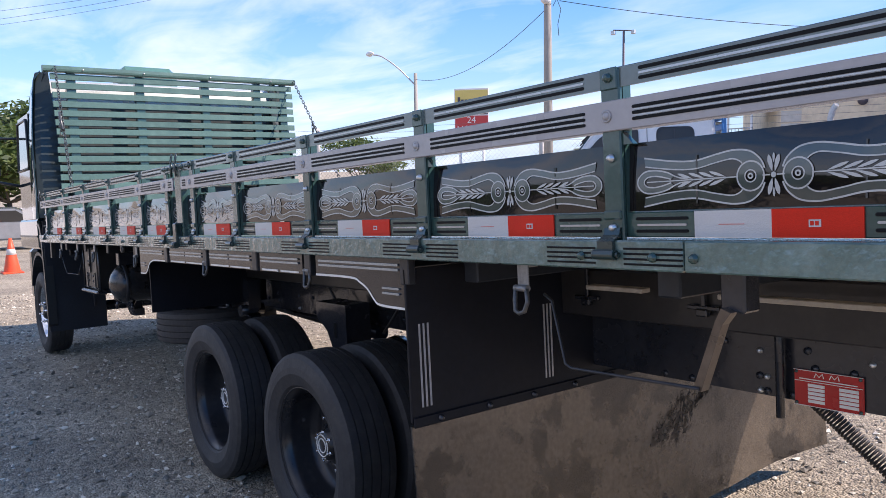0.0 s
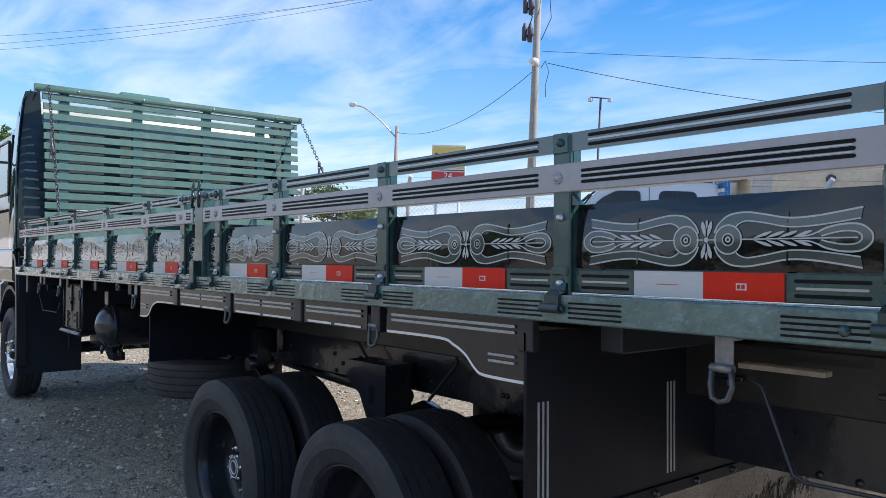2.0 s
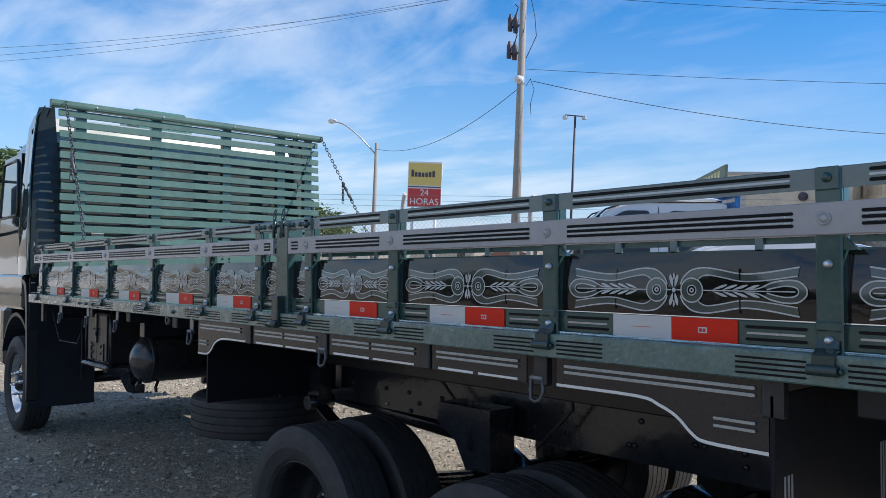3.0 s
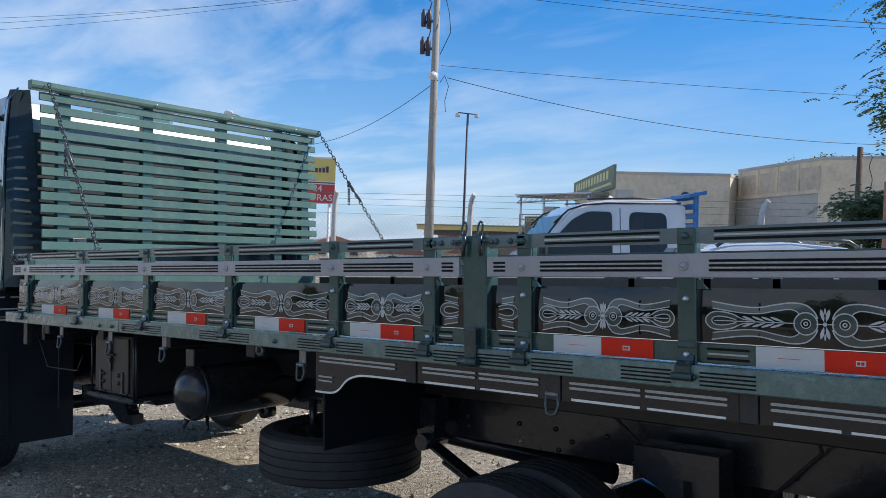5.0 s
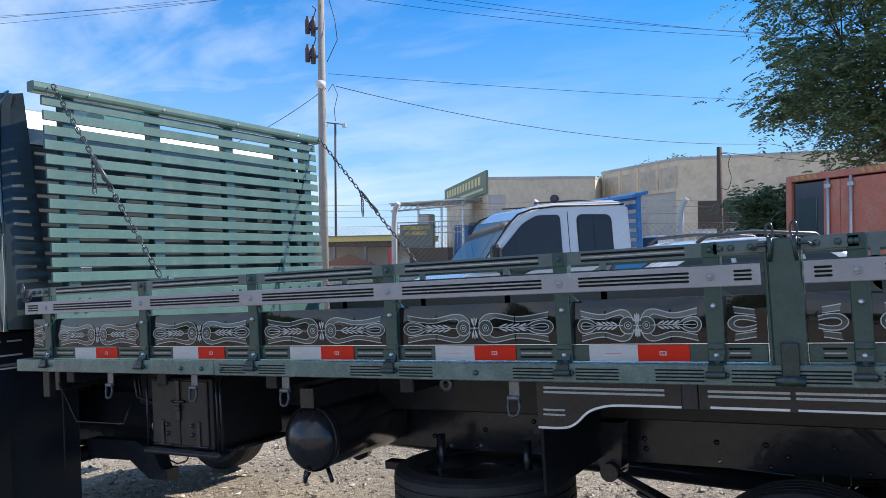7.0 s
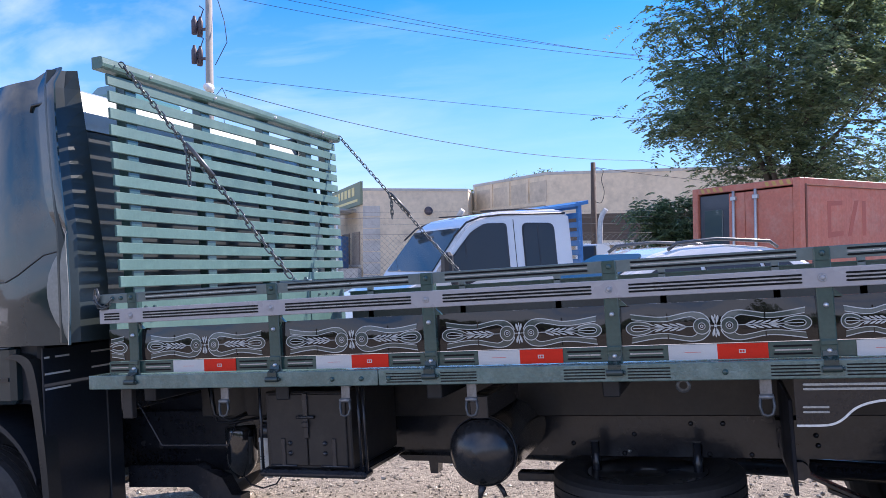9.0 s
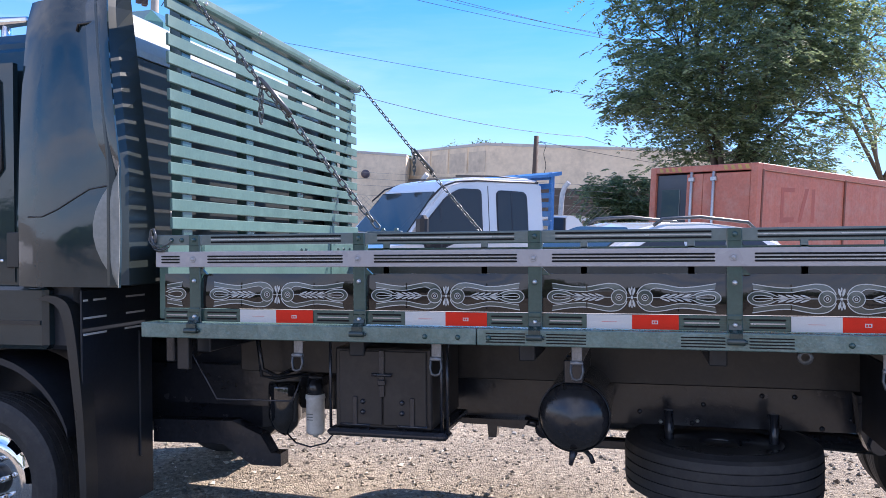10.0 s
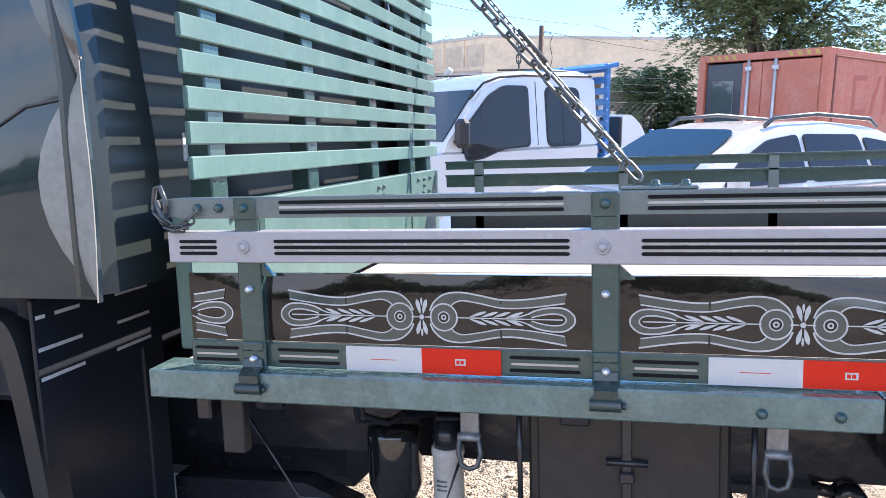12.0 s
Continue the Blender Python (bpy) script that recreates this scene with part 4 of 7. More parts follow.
def chassis():
    for y in (0.76, 1.55):
        bm = BM()
        s = 1 if y < 1 else -1
        prism(bm, [(y + s * a, z) for a, z in ((0, 0.607), (0.07, 0.607), (0.07, 0.619), (0.012, 0.619), (0.012, 0.788), (0.07, 0.788), (0.07, 0.80), (0, 0.80))], -1.65, 6.62, "YZ")
        rail = part("chassis_rail", bm, BLACK, truck)
        if y < 1:
            me = None
            rng = random.Random(5)
            for i in range(46):
                x, z = rng.uniform(1.6, 6.5), rng.choice((0.62, 0.66, 0.70, 0.745))
                if me is None:
                    bm = BM()
                    lathe(bm, [(0.011, 0), (0.010, -0.006), (0.0005, -0.007)], 8)
                    me = mesh_of(bm, "rivet", BLACK)
                shared("rivet", me, rail, Matrix.Translation((x, y, z)))
            for x, z in ((5.72, 0.73), (5.74, 0.66), (5.72, 0.62), (6.02, 0.73), (5.78, 0.68), (2.9, 0.63), (1.75, 0.62), (1.9, 0.63)):
                shared("bolt", BOLT_MESH, rail, Matrix.Translation((x, y, z)))
    for x in (-1.5, 0.2, 1.4, 2.7, 3.68, 4.7, 5.4, 6.5):
        bm = BM()
        tube(bm, [(x, 0.775, 0.68), (x, 1.535, 0.68)], 0.05, 10)
        part("cross_member", bm, BLACK, truck)
    # rear axles, springs, hangers
    for x in (3.22, 4.22):
        bm = BM()
        tube(bm, [(x, 0.25, 0.27), (x, 1.0, 0.27), (x, 1.1, 0.27), (x, 2.1, 0.27)], 0.06, 12)
        lathe(bm, [(0.02, -0.14), (0.12, -0.12), (0.17, 0), (0.12, 0.12), (0.02, 0.14)], 16, (x, 1.18, 0.28), "X")
        part("axle", bm, BLACK, truck)
    for y in (0.58, 1.70):
        for xc, way in ((3.22, 1), (4.22, -1)):
            bm = BM()
            for i in range(6):
                far, near = 0.68 - 0.09 * i, 0.44 - 0.055 * i
                line = smooth([(-far, 0.20 * (far / 0.68) ** 2), (-far / 2, 0.05 * (far / 0.68) ** 2), (0, 0), (near, 0.085 * (near / 0.44) ** 2)], 5)
                poly = [(xc + way * u, 0.405 - 0.014 * i + w) for u, w in line] + [(xc + way * u, 0.393 - 0.014 * i + w) for u, w in line[::-1]]
                prism(bm, poly, y, y + 0.07)
            spring = part("leaf_spring", bm, BLACK, truck)
            bm = BM()
            box(bm, xc - 0.06, xc + 0.06, y - 0.012, y + 0.082, 0.325, 0.425, 0.006)
            part("spring_clamp", bm, BLACK, spring)
        for x, way in ((2.54, 1), (4.90, -1)):
            bm = BM()
            prism(bm, [(x - 0.07, 0.79), (x + 0.05, 0.79), (x + 0.035, 0.62), (x + 0.02, 0.58), (x - 0.03, 0.58), (x - 0.055, 0.64)], y + 0.01, y + 0.085)
            tube(bm, [(x, y - 0.03, 0.61), (x, y + 0.11, 0.61)], 0.035, 10)
            part("spring_hanger", bm, BLACK, truck)
        bm = BM()
        prism(bm, [(3.50, 0.735), (3.787, 0.735), (3.787, 0.512), (3.66, 0.50), (3.60, 0.60), (3.50, 0.66)], y - 0.03, y + 0.10)
        eq = part("equaliser_hanger", bm, BLACK, truck)
        bm = BM()
        box(bm, 3.672, 3.70, y - 0.032, y - 0.029, 0.575, 0.645)
        part("hanger_slot", bm, GROOVE, eq)
    # front spring and axle
    bm = BM()
    tube(bm, [(-1.12, 0.3, 0.36), (-1.12, 2.06, 0.36)], 0.05, 10)
    part("front_axle", bm, BLACK, truck)
    bm = BM()
    prism(bm, [(-0.62, 0.55), (-0.2, 0.56), (-0.05, 0.50), (0.0, 0.42), (0.05, 0.42), (0.05, 0.36), (-0.1, 0.36), (-0.25, 0.45), (-0.62, 0.44)], 0.62, 0.70)
    part("front_spring_hanger", bm, BLACK, truck)
    # hanger and shackle ahead of the air tank, carrier arm of the spare wheel
    bm = BM()
    prism(bm, [(0.86, 0.61), (1.19, 0.61), (1.17, 0.572), (1.055, 0.578), (1.05, 0.53), (1.015, 0.53), (1.01, 0.585), (0.90, 0.585)], 0.70, 0.76)
    part("rail_bracket", bm, BLACK, truck)
    bm = BM()
    lathe(bm, [(0.018, -0.03), (0.042, -0.03), (0.042, 0.03), (0.018, 0.03)], 14, (1.262, 0.74, 0.575))
    tube(bm, [(1.17, 0.74, 0.60), (1.24, 0.74, 0.585)], 0.018, 8)
    part("shackle", bm, BLACK, truck)
    bm = BM()
    box(bm, 1.42, 1.80, 0.70, 0.76, 0.505, 0.545, 0.006)
    part("carrier_arm", bm, BLACK, truck)
    # engine sump and gearbox
    bm = BM()
    box(bm, -1.5, -0.1, 0.85, 1.45, 0.42, 0.95, 0.06)
    part("gearbox", bm, BLACK, truck)
    bm = BM()
    tube(bm, [(-0.1, 1.17, 0.6), (3.1, 1.17, 0.45)], 0.045, 10)
    part("drive_shaft", bm, BLACK, truck)
    for pts in ([(3.3, 0.72, 0.95), (3.34, 0.70, 0.8), (3.5, 0.70, 0.66), (3.7, 0.68, 0.58)], [(4.0, 0.72, 0.93), (4.05, 0.70, 0.76), (3.9, 0.68, 0.60)]):
        bm = BM()
        tube(bm, pts, 0.007, 6)
        part("air_hose", bm, RUBBER, truck)


chassis()


def skirt():
    segs = [(2.505, 2.955), (3.005, 3.50), (3.55, 4.04), (4.09, 4.46), (4.56, 5.09)]
    for i, (a, b) in enumerate(segs):
        first, last = i == 0, i == len(segs) - 1
        if first:
            low = smooth([(a, 0.878), (a + 0.085, 0.880), (a + 0.125, 0.895), (a + 0.165, 0.93), (a + 0.21, 0.948), (a + 0.27, 0.955), (b, 0.956)], 4)
        elif last:
            low = smooth([(a, 0.957), (b - 0.30, 0.957), (b - 0.245, 0.945), (b - 0.2, 0.925), (b - 0.165, 0.895), (b - 0.13, 0.882), (b, 0.880)], 4)
        else:
            low = [(a, 0.957), (b, 0.957)]
        bm = BM()
        prism(bm, low + [(b, 1.029), (a, 1.029)], 0.012, 0.016)
        sk = part("wheel_skirt", bm, SKIRT, truck, "dark glossy metal skirt with bright ribs and white edge line")
        bm = BM()
        ga, gb = a + 0.025, b - 0.025
        mids = [(ga, gb)] if b - a < 0.4 else [(ga, (a + b) / 2 - 0.006), ((a + b) / 2 + 0.006, gb)]
        if first or last:
            mids = [(ga, gb)] if last else [(ga, gb - 0.02)]
        for p, q in mids:
            slots(bm, p, q, (0.995, 1.009), 0.007, 0.007)
        if first:
            slots(bm, a + 0.02, a + 0.095, (0.925, 0.94), 0.007, 0.006)
        if last:
            slots(bm, b - 0.115, b - 0.025, (0.925, 0.94), 0.007, 0.006)
        part("bright_rib", bm, RIB, sk, "bright metal rib")
        bm = BM()
        pts = [(x, z + 0.005) for x, z in low]
        if not (first or last):
            pts = [(a + 0.03, 0.963), ((a + b) / 2 - 0.01, 0.963)]
            ribbon(bm, [((a + b) / 2 + 0.01, 0.963), (b - 0.03, 0.963)], 0.006, 0.0105)
        ribbon(bm, pts, 0.007, 0.0105)
        part("edge_line", bm, WHITE_LINE, sk, "white painted edge line")
    for x in (2.98, 3.525, 4.065, 4.51, 5.1):
        bm = BM()
        box(bm, x - 0.022, x + 0.022, 0.004, 0.03, 0.955, 1.03, 0.003)
        part("skirt_bracket", bm, DARK_ROD, truck)


skirt()


def flaps():
    # plate ahead of the tandem
    bm = BM()
    box(bm, 2.488, 2.50, 0.06, 0.74, 0.655, 0.955, 0.002)
    part("front_splash_plate", bm, SPLASH, truck)
    # rear splash panel and flap
    bm = BM()
    box(bm, 5.095, 5.105, 0.004, WIDE - 0.12, 0.56, 1.0, 0.002)
    pn = part("rear_splash_panel", bm, SPLASH, truck, "black splash panel with white stripes")
    for y in (0.040, 0.055, 0.070, 0.530, 0.545, 0.560):
        bm = BM()
        box(bm, 5.105, 5.1065, y, y + 0.006, 0.60, 0.84)
        part("stripe", bm, DULL, pn)
    bm = BM()
    box(bm, 5.105, 5.112, 0.008, WIDE - 0.125, 0.545, 0.575, 0.002)
    part("clamp_bar", bm, SPLASH, pn)
    for i in range(12):
        shared("bolt", BOLT_BLACK, pn, pose(5.112, 0.1 + i * 0.185, 0.56, 0, 0, 90))
    bm = BM()
    vs = []
    for i in range(13):
        y = 0.004 + (WIDE - 0.12) * i / 12
        for j in range(7):
            z = 0.55 - 0.545 * j / 6
            x = 5.10 + 0.02 * math.sin(i * 1.1) * (j / 6) + 0.03 * (j / 6)
            vs.append(bm.verts.new((x, y, z)))
    for i in range(12):
        for j in range(6):
            bm.faces.new((vs[i * 7 + j], vs[i * 7 + j + 1], vs[(i + 1) * 7 + j + 1], vs[(i + 1) * 7 + j])).smooth = True
    thicken(bm, 0.006)
    part("mud_flap", bm, FLAP, pn, "glossy brown full-width mud flap")
    # bumper end bracket, rod and maker plate
    bm = BM()
    box(bm, 6.085, 6.135, 0.03, 0.08, 0.955, 1.03, 0.004)
    part("bracket_block", bm, BLACK, truck)
    bm = BM()
    prism(bm, [(6.118, 0.958), (6.098, 0.965), (6.085, 0.94), (6.035, 0.81), (6.052, 0.806), (6.1, 0.935)], 0.012, 0.035)
    part("bracket_strut", bm, STRAP, truck, "worn brown steel strap")
    bm = BM()
    tube(bm, [(5.60, 0.06, 0.955), (5.625, 0.06, 0.94), (5.70, 0.02, 0.81), (5.72, 0.018, 0.803), (6.05, 0.01, 0.812)], 0.0038, 6)
    part("guard_wire", bm, DARK_ROD, truck)
    bm = BM()
    tube(bm, [(5.79, 0.735, 0.95), (5.79, 0.735, 0.56)], 0.012, 8)
    part("bed_clamp", bm, BLACK, truck)
    for x in (5.23, 5.65):
        bm = BM()
        box(bm, x - 0.006, x + 0.006, 0.60, 0.612, 0.86, 0.985, 0.002)
        box(bm, x - 0.05, x + 0.05, 0.598, 0.612, 0.855, 0.868, 0.003)
        box(bm, x - 0.018, x + 0.018, 0.590, 0.615, 0.838, 0.86, 0.004)
        part("sill_clamp", bm, BLACK, truck)
    bm = BM()
    box(bm, 5.82, 6.0, 0.752, 0.758, 0.600, 0.695, 0.002)
    pl = part("maker_plate", bm, PLATE_RED, truck, "red enamel maker plate riveted to the chassis")
    for i in range(5):
        for x, w in ((5.858, 0.044), (5.94, 0.048)):
            bm = BM()
            box(bm, x, x + w, 0.7505, 0.752, 0.652 - i * 0.0105, 0.660 - i * 0.0105)
            part("plate_field", bm, WHITE_LINE, pl)
    for z0, z1, xa, xb in ((0.665, 0.6665, 5.822, 5.998), (0.600, 0.6015, 5.82, 6.0), (0.6935, 0.695, 5.82, 6.0), (0.6705, 0.673, 5.835, 5.985)):
        bm = BM()
        box(bm, xa, xb, 0.7505, 0.752, z0, z1)
        part("plate_line", bm, WHITE_LINE, pl)
    for x in (5.827, 5.993):
        for z in (0.606, 0.689):
            shared("bolt", BOLT_DARK, pl, Matrix.Translation((x, 0.752, z)) @ Matrix.Scale(0.5, 4))
    bm = BM()
    ribbon(bm, [(5.875, 0.678), (5.88, 0.689), (5.888, 0.680), (5.897, 0.690), (5.90, 0.678)], 0.0025, 0.7512)
    ribbon(bm, [(5.915, 0.678), (5.92, 0.689), (5.928, 0.680), (5.937, 0.690), (5.94, 0.678)], 0.0025, 0.7512)
    part("plate_mark", bm, WHITE_LINE, pl)
    # pale strips paint the lit tan line on the wood under the bed
    for a, b in ((5.33, 5.535), (5.77, 6.35)):
        bm = BM()
        box(bm, a, b, 0.49, 0.53, 0.905, 0.918, 0.002)
        part("wood_batten", bm, FLOORWOOD, truck, "pale wood strip for a lit edge line")


flaps()


def side_gear():
    # tool box
    bm = BM()
    box(bm, 0.515, 0.905, 0.16, 0.60, 0.675, 0.985, 0.006)
    tb = part("tool_box", bm, BOXPAINT, truck, "dark brown steel tool box under the bed")
    for a, b in ((0.535, 0.707), (0.713, 0.885)):
        bm = BM()
        box(bm, a, b, 0.150, 0.16, 0.69, 0.975, 0.003)
        d = part("box_door", bm, BOXPAINT, tb)
        for z in (0.74, 0.78):
            shared("bolt", BOLT_BLACK, d, Matrix.Translation(((a + b) / 2 + (0.01 if a < 0.6 else -0.01), 0.150, z)))
    bm = BM()
    box(bm, 0.70, 0.72, 0.140, 0.150, 0.80, 0.98, 0.002)
    tube(bm, [(0.67, 0.143, 0.885), (0.75, 0.143, 0.885)], 0.007, 6)
    box(bm, 0.695, 0.725, 0.133, 0.142, 0.845, 0.868, 0.003)
    part("latch", bm, BLACK, tb)
    bm = BM()
    box(bm, 0.49, 0.975, 0.12, 0.20, 0.648, 0.676, 0.011)
    box(bm, 0.52, 0.95, 0.20, 0.58, 0.655, 0.675, 0.004)
    part("box_tray", bm, BLACK, tb)
    for x in (0.498, 0.945, 0.968):
        bm = BM()
        tube(bm, [(x, 0.15, 0.675), (x, 0.15, 1.03)], 0.006, 6)
        part("hanger_rod", bm, BLACK, tb)
    for x in (0.60, 0.83):
        bm = BM()
        box(bm, x - 0.009, x + 0.009, 0.143, 0.15, 0.69, 0.80, 0.002)
        tube(bm, [(x - 0.06, 0.146, 0.69), (x + 0.06, 0.146, 0.69)], 0.005, 6)
        part("strap_hinge", bm, BLACK, tb)
    # filter canister and its bracket
    bm = BM()
    lathe(bm, [(0.0005, 0.712), (0.034, 0.712), (0.044, 0.706), (0.045, 0.69), (0.042, 0.686), (0.042, 0.54), (0.034, 0.528), (0.014, 0.525), (0.012, 0.515), (0.0005, 0.515)], 24, (0.235, 0.60, 0), "Z")
    fc = part("filter_canister", bm, FILTER, truck, "white filter canister with faint print")
    bm = BM()
    for z in (0.625, 0.612, 0.60):
        box(bm, 0.212, 0.24, 0.556, 0.562, z - 0.003, z)
    part("print_bars", bm, GREENGREY, fc)
    bm = BM()
    lathe(bm, [(0.0005, 0.78), (0.032, 0.78), (0.04, 0.74), (0.04, 0.71), (0.0005, 0.71)], 16, (0.235, 0.60, 0), "Z")
    box(bm, 0.20, 0.27, 0.60, 0.76, 0.74, 0.79, 0.004)
    part("filter_head", bm, BLACK, truck)
    bm = BM()
    lathe(bm, [(0.0005, 0.76), (0.07, 0.76), (0.075, 0.74), (0.075, 0.60), (0.06, 0.56), (0.035, 0.53), (0.0005, 0.51)], 24, (0.085, 0.60, 0), "Z")
    part("air_dryer", bm, BLACK_GLOSS, truck)
    for pts, r in (([(0.10, 0.58, 0.53), (0.16, 0.55, 0.495), (0.24, 0.53, 0.485), (0.32, 0.52, 0.51), (0.40, 0.5, 0.60)], 0.004),
                   ([(0.0, 0.5, 0.98), (0.02, 0.5, 0.80), (0.06, 0.56, 0.78), (0.2, 0.6, 0.80)], 0.008),
                   ([(0.03, 0.45, 0.98), (0.05, 0.45, 0.84), (0.10, 0.5, 0.80), (0.16, 0.55, 0.83)], 0.01),
                   ([(-0.08, 0.1, 0.96), (0.02, 0.12, 0.77), (0.34, 0.14, 0.77), (0.37, 0.16, 0.86)], 0.0035)):
        bm = BM()
        tube(bm, pts, r, 6)
        part("hose", bm, BLACK, truck)
    # coiled air line hanging at the tail
    bm = BM()
    a, b = Vector((5.34, 1.7, 0.376)), Vector((5.77, 1.7, 0.04))
    u, w = frame_of(b - a)
    tube(bm, [a.lerp(b, k / 420) + (u * math.cos(k * 0.62) + w * math.sin(k * 0.62)) * 0.028 for k in range(421)], 0.0045, 5)
    part("coiled_hose", bm, RUBBER, truck, "dark coiled air hose at the tail")
    # air tank, its domed end outwards
    bm = BM()
    lathe(bm, [(0.0005, 0.098), (0.03, 0.102), (0.065, 0.115), (0.10, 0.138), (0.12, 0.16), (0.126, 0.185), (0.126, 0.70), (0.09, 0.73), (0.0005, 0.74)], 36, (1.435, 0, 0.752))
    at = part("air_tank", bm, TANK, truck, "black air tank with domed end and strap")
    bm = BM()
    lathe(bm, [(0.127, 0.175), (0.131, 0.177), (0.131, 0.2), (0.127, 0.202)], 36, (1.435, 0, 0.752))
    part("strap", bm, DARK_ROD, at)
    bm = BM()
    tube(bm, [(1.435, 0.15, 0.63), (1.43, 0.14, 0.61), (1.425, 0.14, 0.585)], 0.016, 8, 0.007)
    part("drain_cock", bm, BLACK, at)
    bm = BM()
    tube(bm, [(1.45, 0.25, 0.63), (1.49, 0.22, 0.60), (1.50, 0.22, 0.575)], 0.009, 8)
    part("valve", bm, BLACK, at)
    bm = BM()
    box(bm, 1.40, 1.47, 0.16, 0.75, 0.875, 0.96, 0.004)
    part("tank_hanger", bm, BLACK, truck)
    bm = BM()
    box(bm, -0.10, -0.05, 0.03, 0.06, 0.90, 1.03, 0.003)
    part("bed_strut", bm, BOXPAINT, truck)
    # unseen tank added on the far side to shape the ground shadow
    bm = BM()
    lathe(bm, [(0.0005, 0.74), (0.15, 0.74), (0.19, 0.76), (0.20, 0.80), (0.20, 1.98), (0.19, 2.02), (0.15, 2.04), (0.0005, 2.04)], 28, (0, 2.0, 0.62), "X")
    ft = part("fuel_tank", bm, TANK, truck)
    for x in (1.0, 1.75):
        bm = BM()
        lathe(bm, [(0.201, x), (0.206, x), (0.206, x + 0.05), (0.201, x + 0.05)], 28, (0, 2.0, 0.62), "X")
        box(bm, x, x + 0.05, 1.62, 1.80, 0.60, 0.78, 0.004)
        part("tank_strap", bm, DARK_ROD, ft)
    for x, y in ((1.78, 0.62), (2.18, 0.62)):
        bm = BM()
        tube(bm, [(x, y, 0.70), (x, y, 0.50)], 0.02, 8)
        part("spare_hanger", bm, BLACK, truck)
    bm = BM()
    lathe(bm, [(0.013, 0), (0.024, 0), (0.024, 0.014), (0.013, 0.014)], 14, (2.18, 0.0, 1.012))
    part("lashing_ring", bm, HOOK, truck)


side_gear()


def cab():
    yn, yf = 0.075, WIDE - 0.075
    # main shell, as stacked sections (x front, x back, inset, z)
    bm = BM()
    secs = [(-1.70, -0.78, 0.0, 0.98), (-1.71, -0.78, 0.0, 1.25), (-1.67, -0.78, 0.0, 1.50), (-1.56, -0.78, 0.03, 1.95), (-1.46, -0.80, 0.07, 2.26), (-1.36, -0.84, 0.14, 2.34)]
    rings = []
    for x0, x1, ins, z in secs:
        c = 0.10
        pts = [(x0 + c, yn + ins), (x1, yn + ins), (x1, yf - ins), (x0 + c, yf - ins), (x0, yf - ins - c * 2), (x0, yn + ins + c * 2)]
        rings.append([bm.verts.new((x, y, z)) for x, y in pts])
    for a, b in zip(rings, rings[1:]):
        for k in range(6):
            bm.faces.new((a[k], a[(k + 1) % 6], b[(k + 1) % 6], b[k]))
    bm.faces.new(rings[0][::-1])
    bm.faces.new(rings[-1])
    bmesh.ops.bevel(bm, geom=bm.edges[:], offset=0.025, segments=2, affect="EDGES")
    shell = part("cab", bm, CAB, truck, "dark green glossy truck cab")
    # cab back wall
    bm = BM()
    box(bm, -0.80, -0.40, yn + 0.09, yf - 0.09, 1.22, 2.20, 0.012)
    back = part("cab_back", bm, CAB_BACK, shell, "dark glossy cab rear wall striped by slat shadows")
    bm = BM()
    box(bm, -0.40, -0.398, 0.445, 0.535, 1.494, 1.567)
    part("sticker", bm, FILTER, back)
    # band above the headboard's shadow, painted pale as if lit
    bm = BM()
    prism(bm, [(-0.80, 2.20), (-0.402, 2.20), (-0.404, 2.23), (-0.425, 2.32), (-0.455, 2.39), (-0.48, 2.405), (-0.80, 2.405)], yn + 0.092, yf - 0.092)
    part("roof_edge", bm, ROOF_GLARE, shell, "rear edge of the cab roof, sun glare in its pale colour")
    bm = BM()
    box(bm, -0.80, -0.62, yn + 0.03, yf - 0.03, 0.95, 1.42, 0.02)
    part("cab_back_foot", bm, DARKFLAP, shell)
    # corner wind deflectors
    trail = lambda z: -0.325 - 0.116 * max(0.0, (z - 1.71) / 0.78)
    lens = lambda z: -0.345 - 0.118 * max(0.0, math.sin(math.pi * min(1, max(0, (z - 1.24) / 0.435)))) ** 0.8
    side = lambda z: 0.075 * max(0, z - 1.45) ** 2 + 0.05 * max(0.0, (z - 2.38) / 0.1) ** 2
    base_x = (-0.862, -0.80, -0.72, -0.64, -0.56, -0.485)
    for s, y0 in ((1, yn - 0.025), (-1, yf + 0.025)):
        bm = BM()
        cols = []
        for c in range(11):
            col = []
            for r in range(19):
                # a crease climbs towards the rear edge; rows 0 to 8 lie below it
                if c < 6:
                    x = base_x[c]
                    zc = 1.512 + 0.197 * max(0, (x + 0.695) / 0.385)
                else:
                    zc = 1.632 + 0.077 * (c - 6) / 4
                z = 1.222 + (zc - 1.222) * r / 8 if r <= 8 else zc + (2.44 - zc) * (r - 8) / 10
                y = 0.0
                if c < 6:
                    x += (trail(z) + 0.325) * c / 5
                else:
                    end = trail(z)
                    xl = min(-0.345, lens(z)) if r <= 8 else end - 0.12 + 0.09 * max(0.0, 1 - (z - zc) / 0.2)
                    f = (c - 6) / 4
                    x = xl + (end - xl) * f
                    hollow = (-0.345 - xl) / 0.118 if r <= 8 else 0.0
                    y = 0.014 * hollow * f ** 1.2 - 0.03 * f - (0.006 if r > 8 and f < 0.9 else 0.0)
                    if r > 15:
                        z += 0.012 * (r - 15)
                out = (0.0, -0.014, -0.026, -0.032, -0.034, -0.034)[min(c, 5)]
                if r <= 8:
                    out -= 0.05 * min(0.12, zc - z) * min(1, c / 3)
                col.append(bm.verts.new((x, y0 + s * (out + y + side(z)), z)))
            cols.append(col)
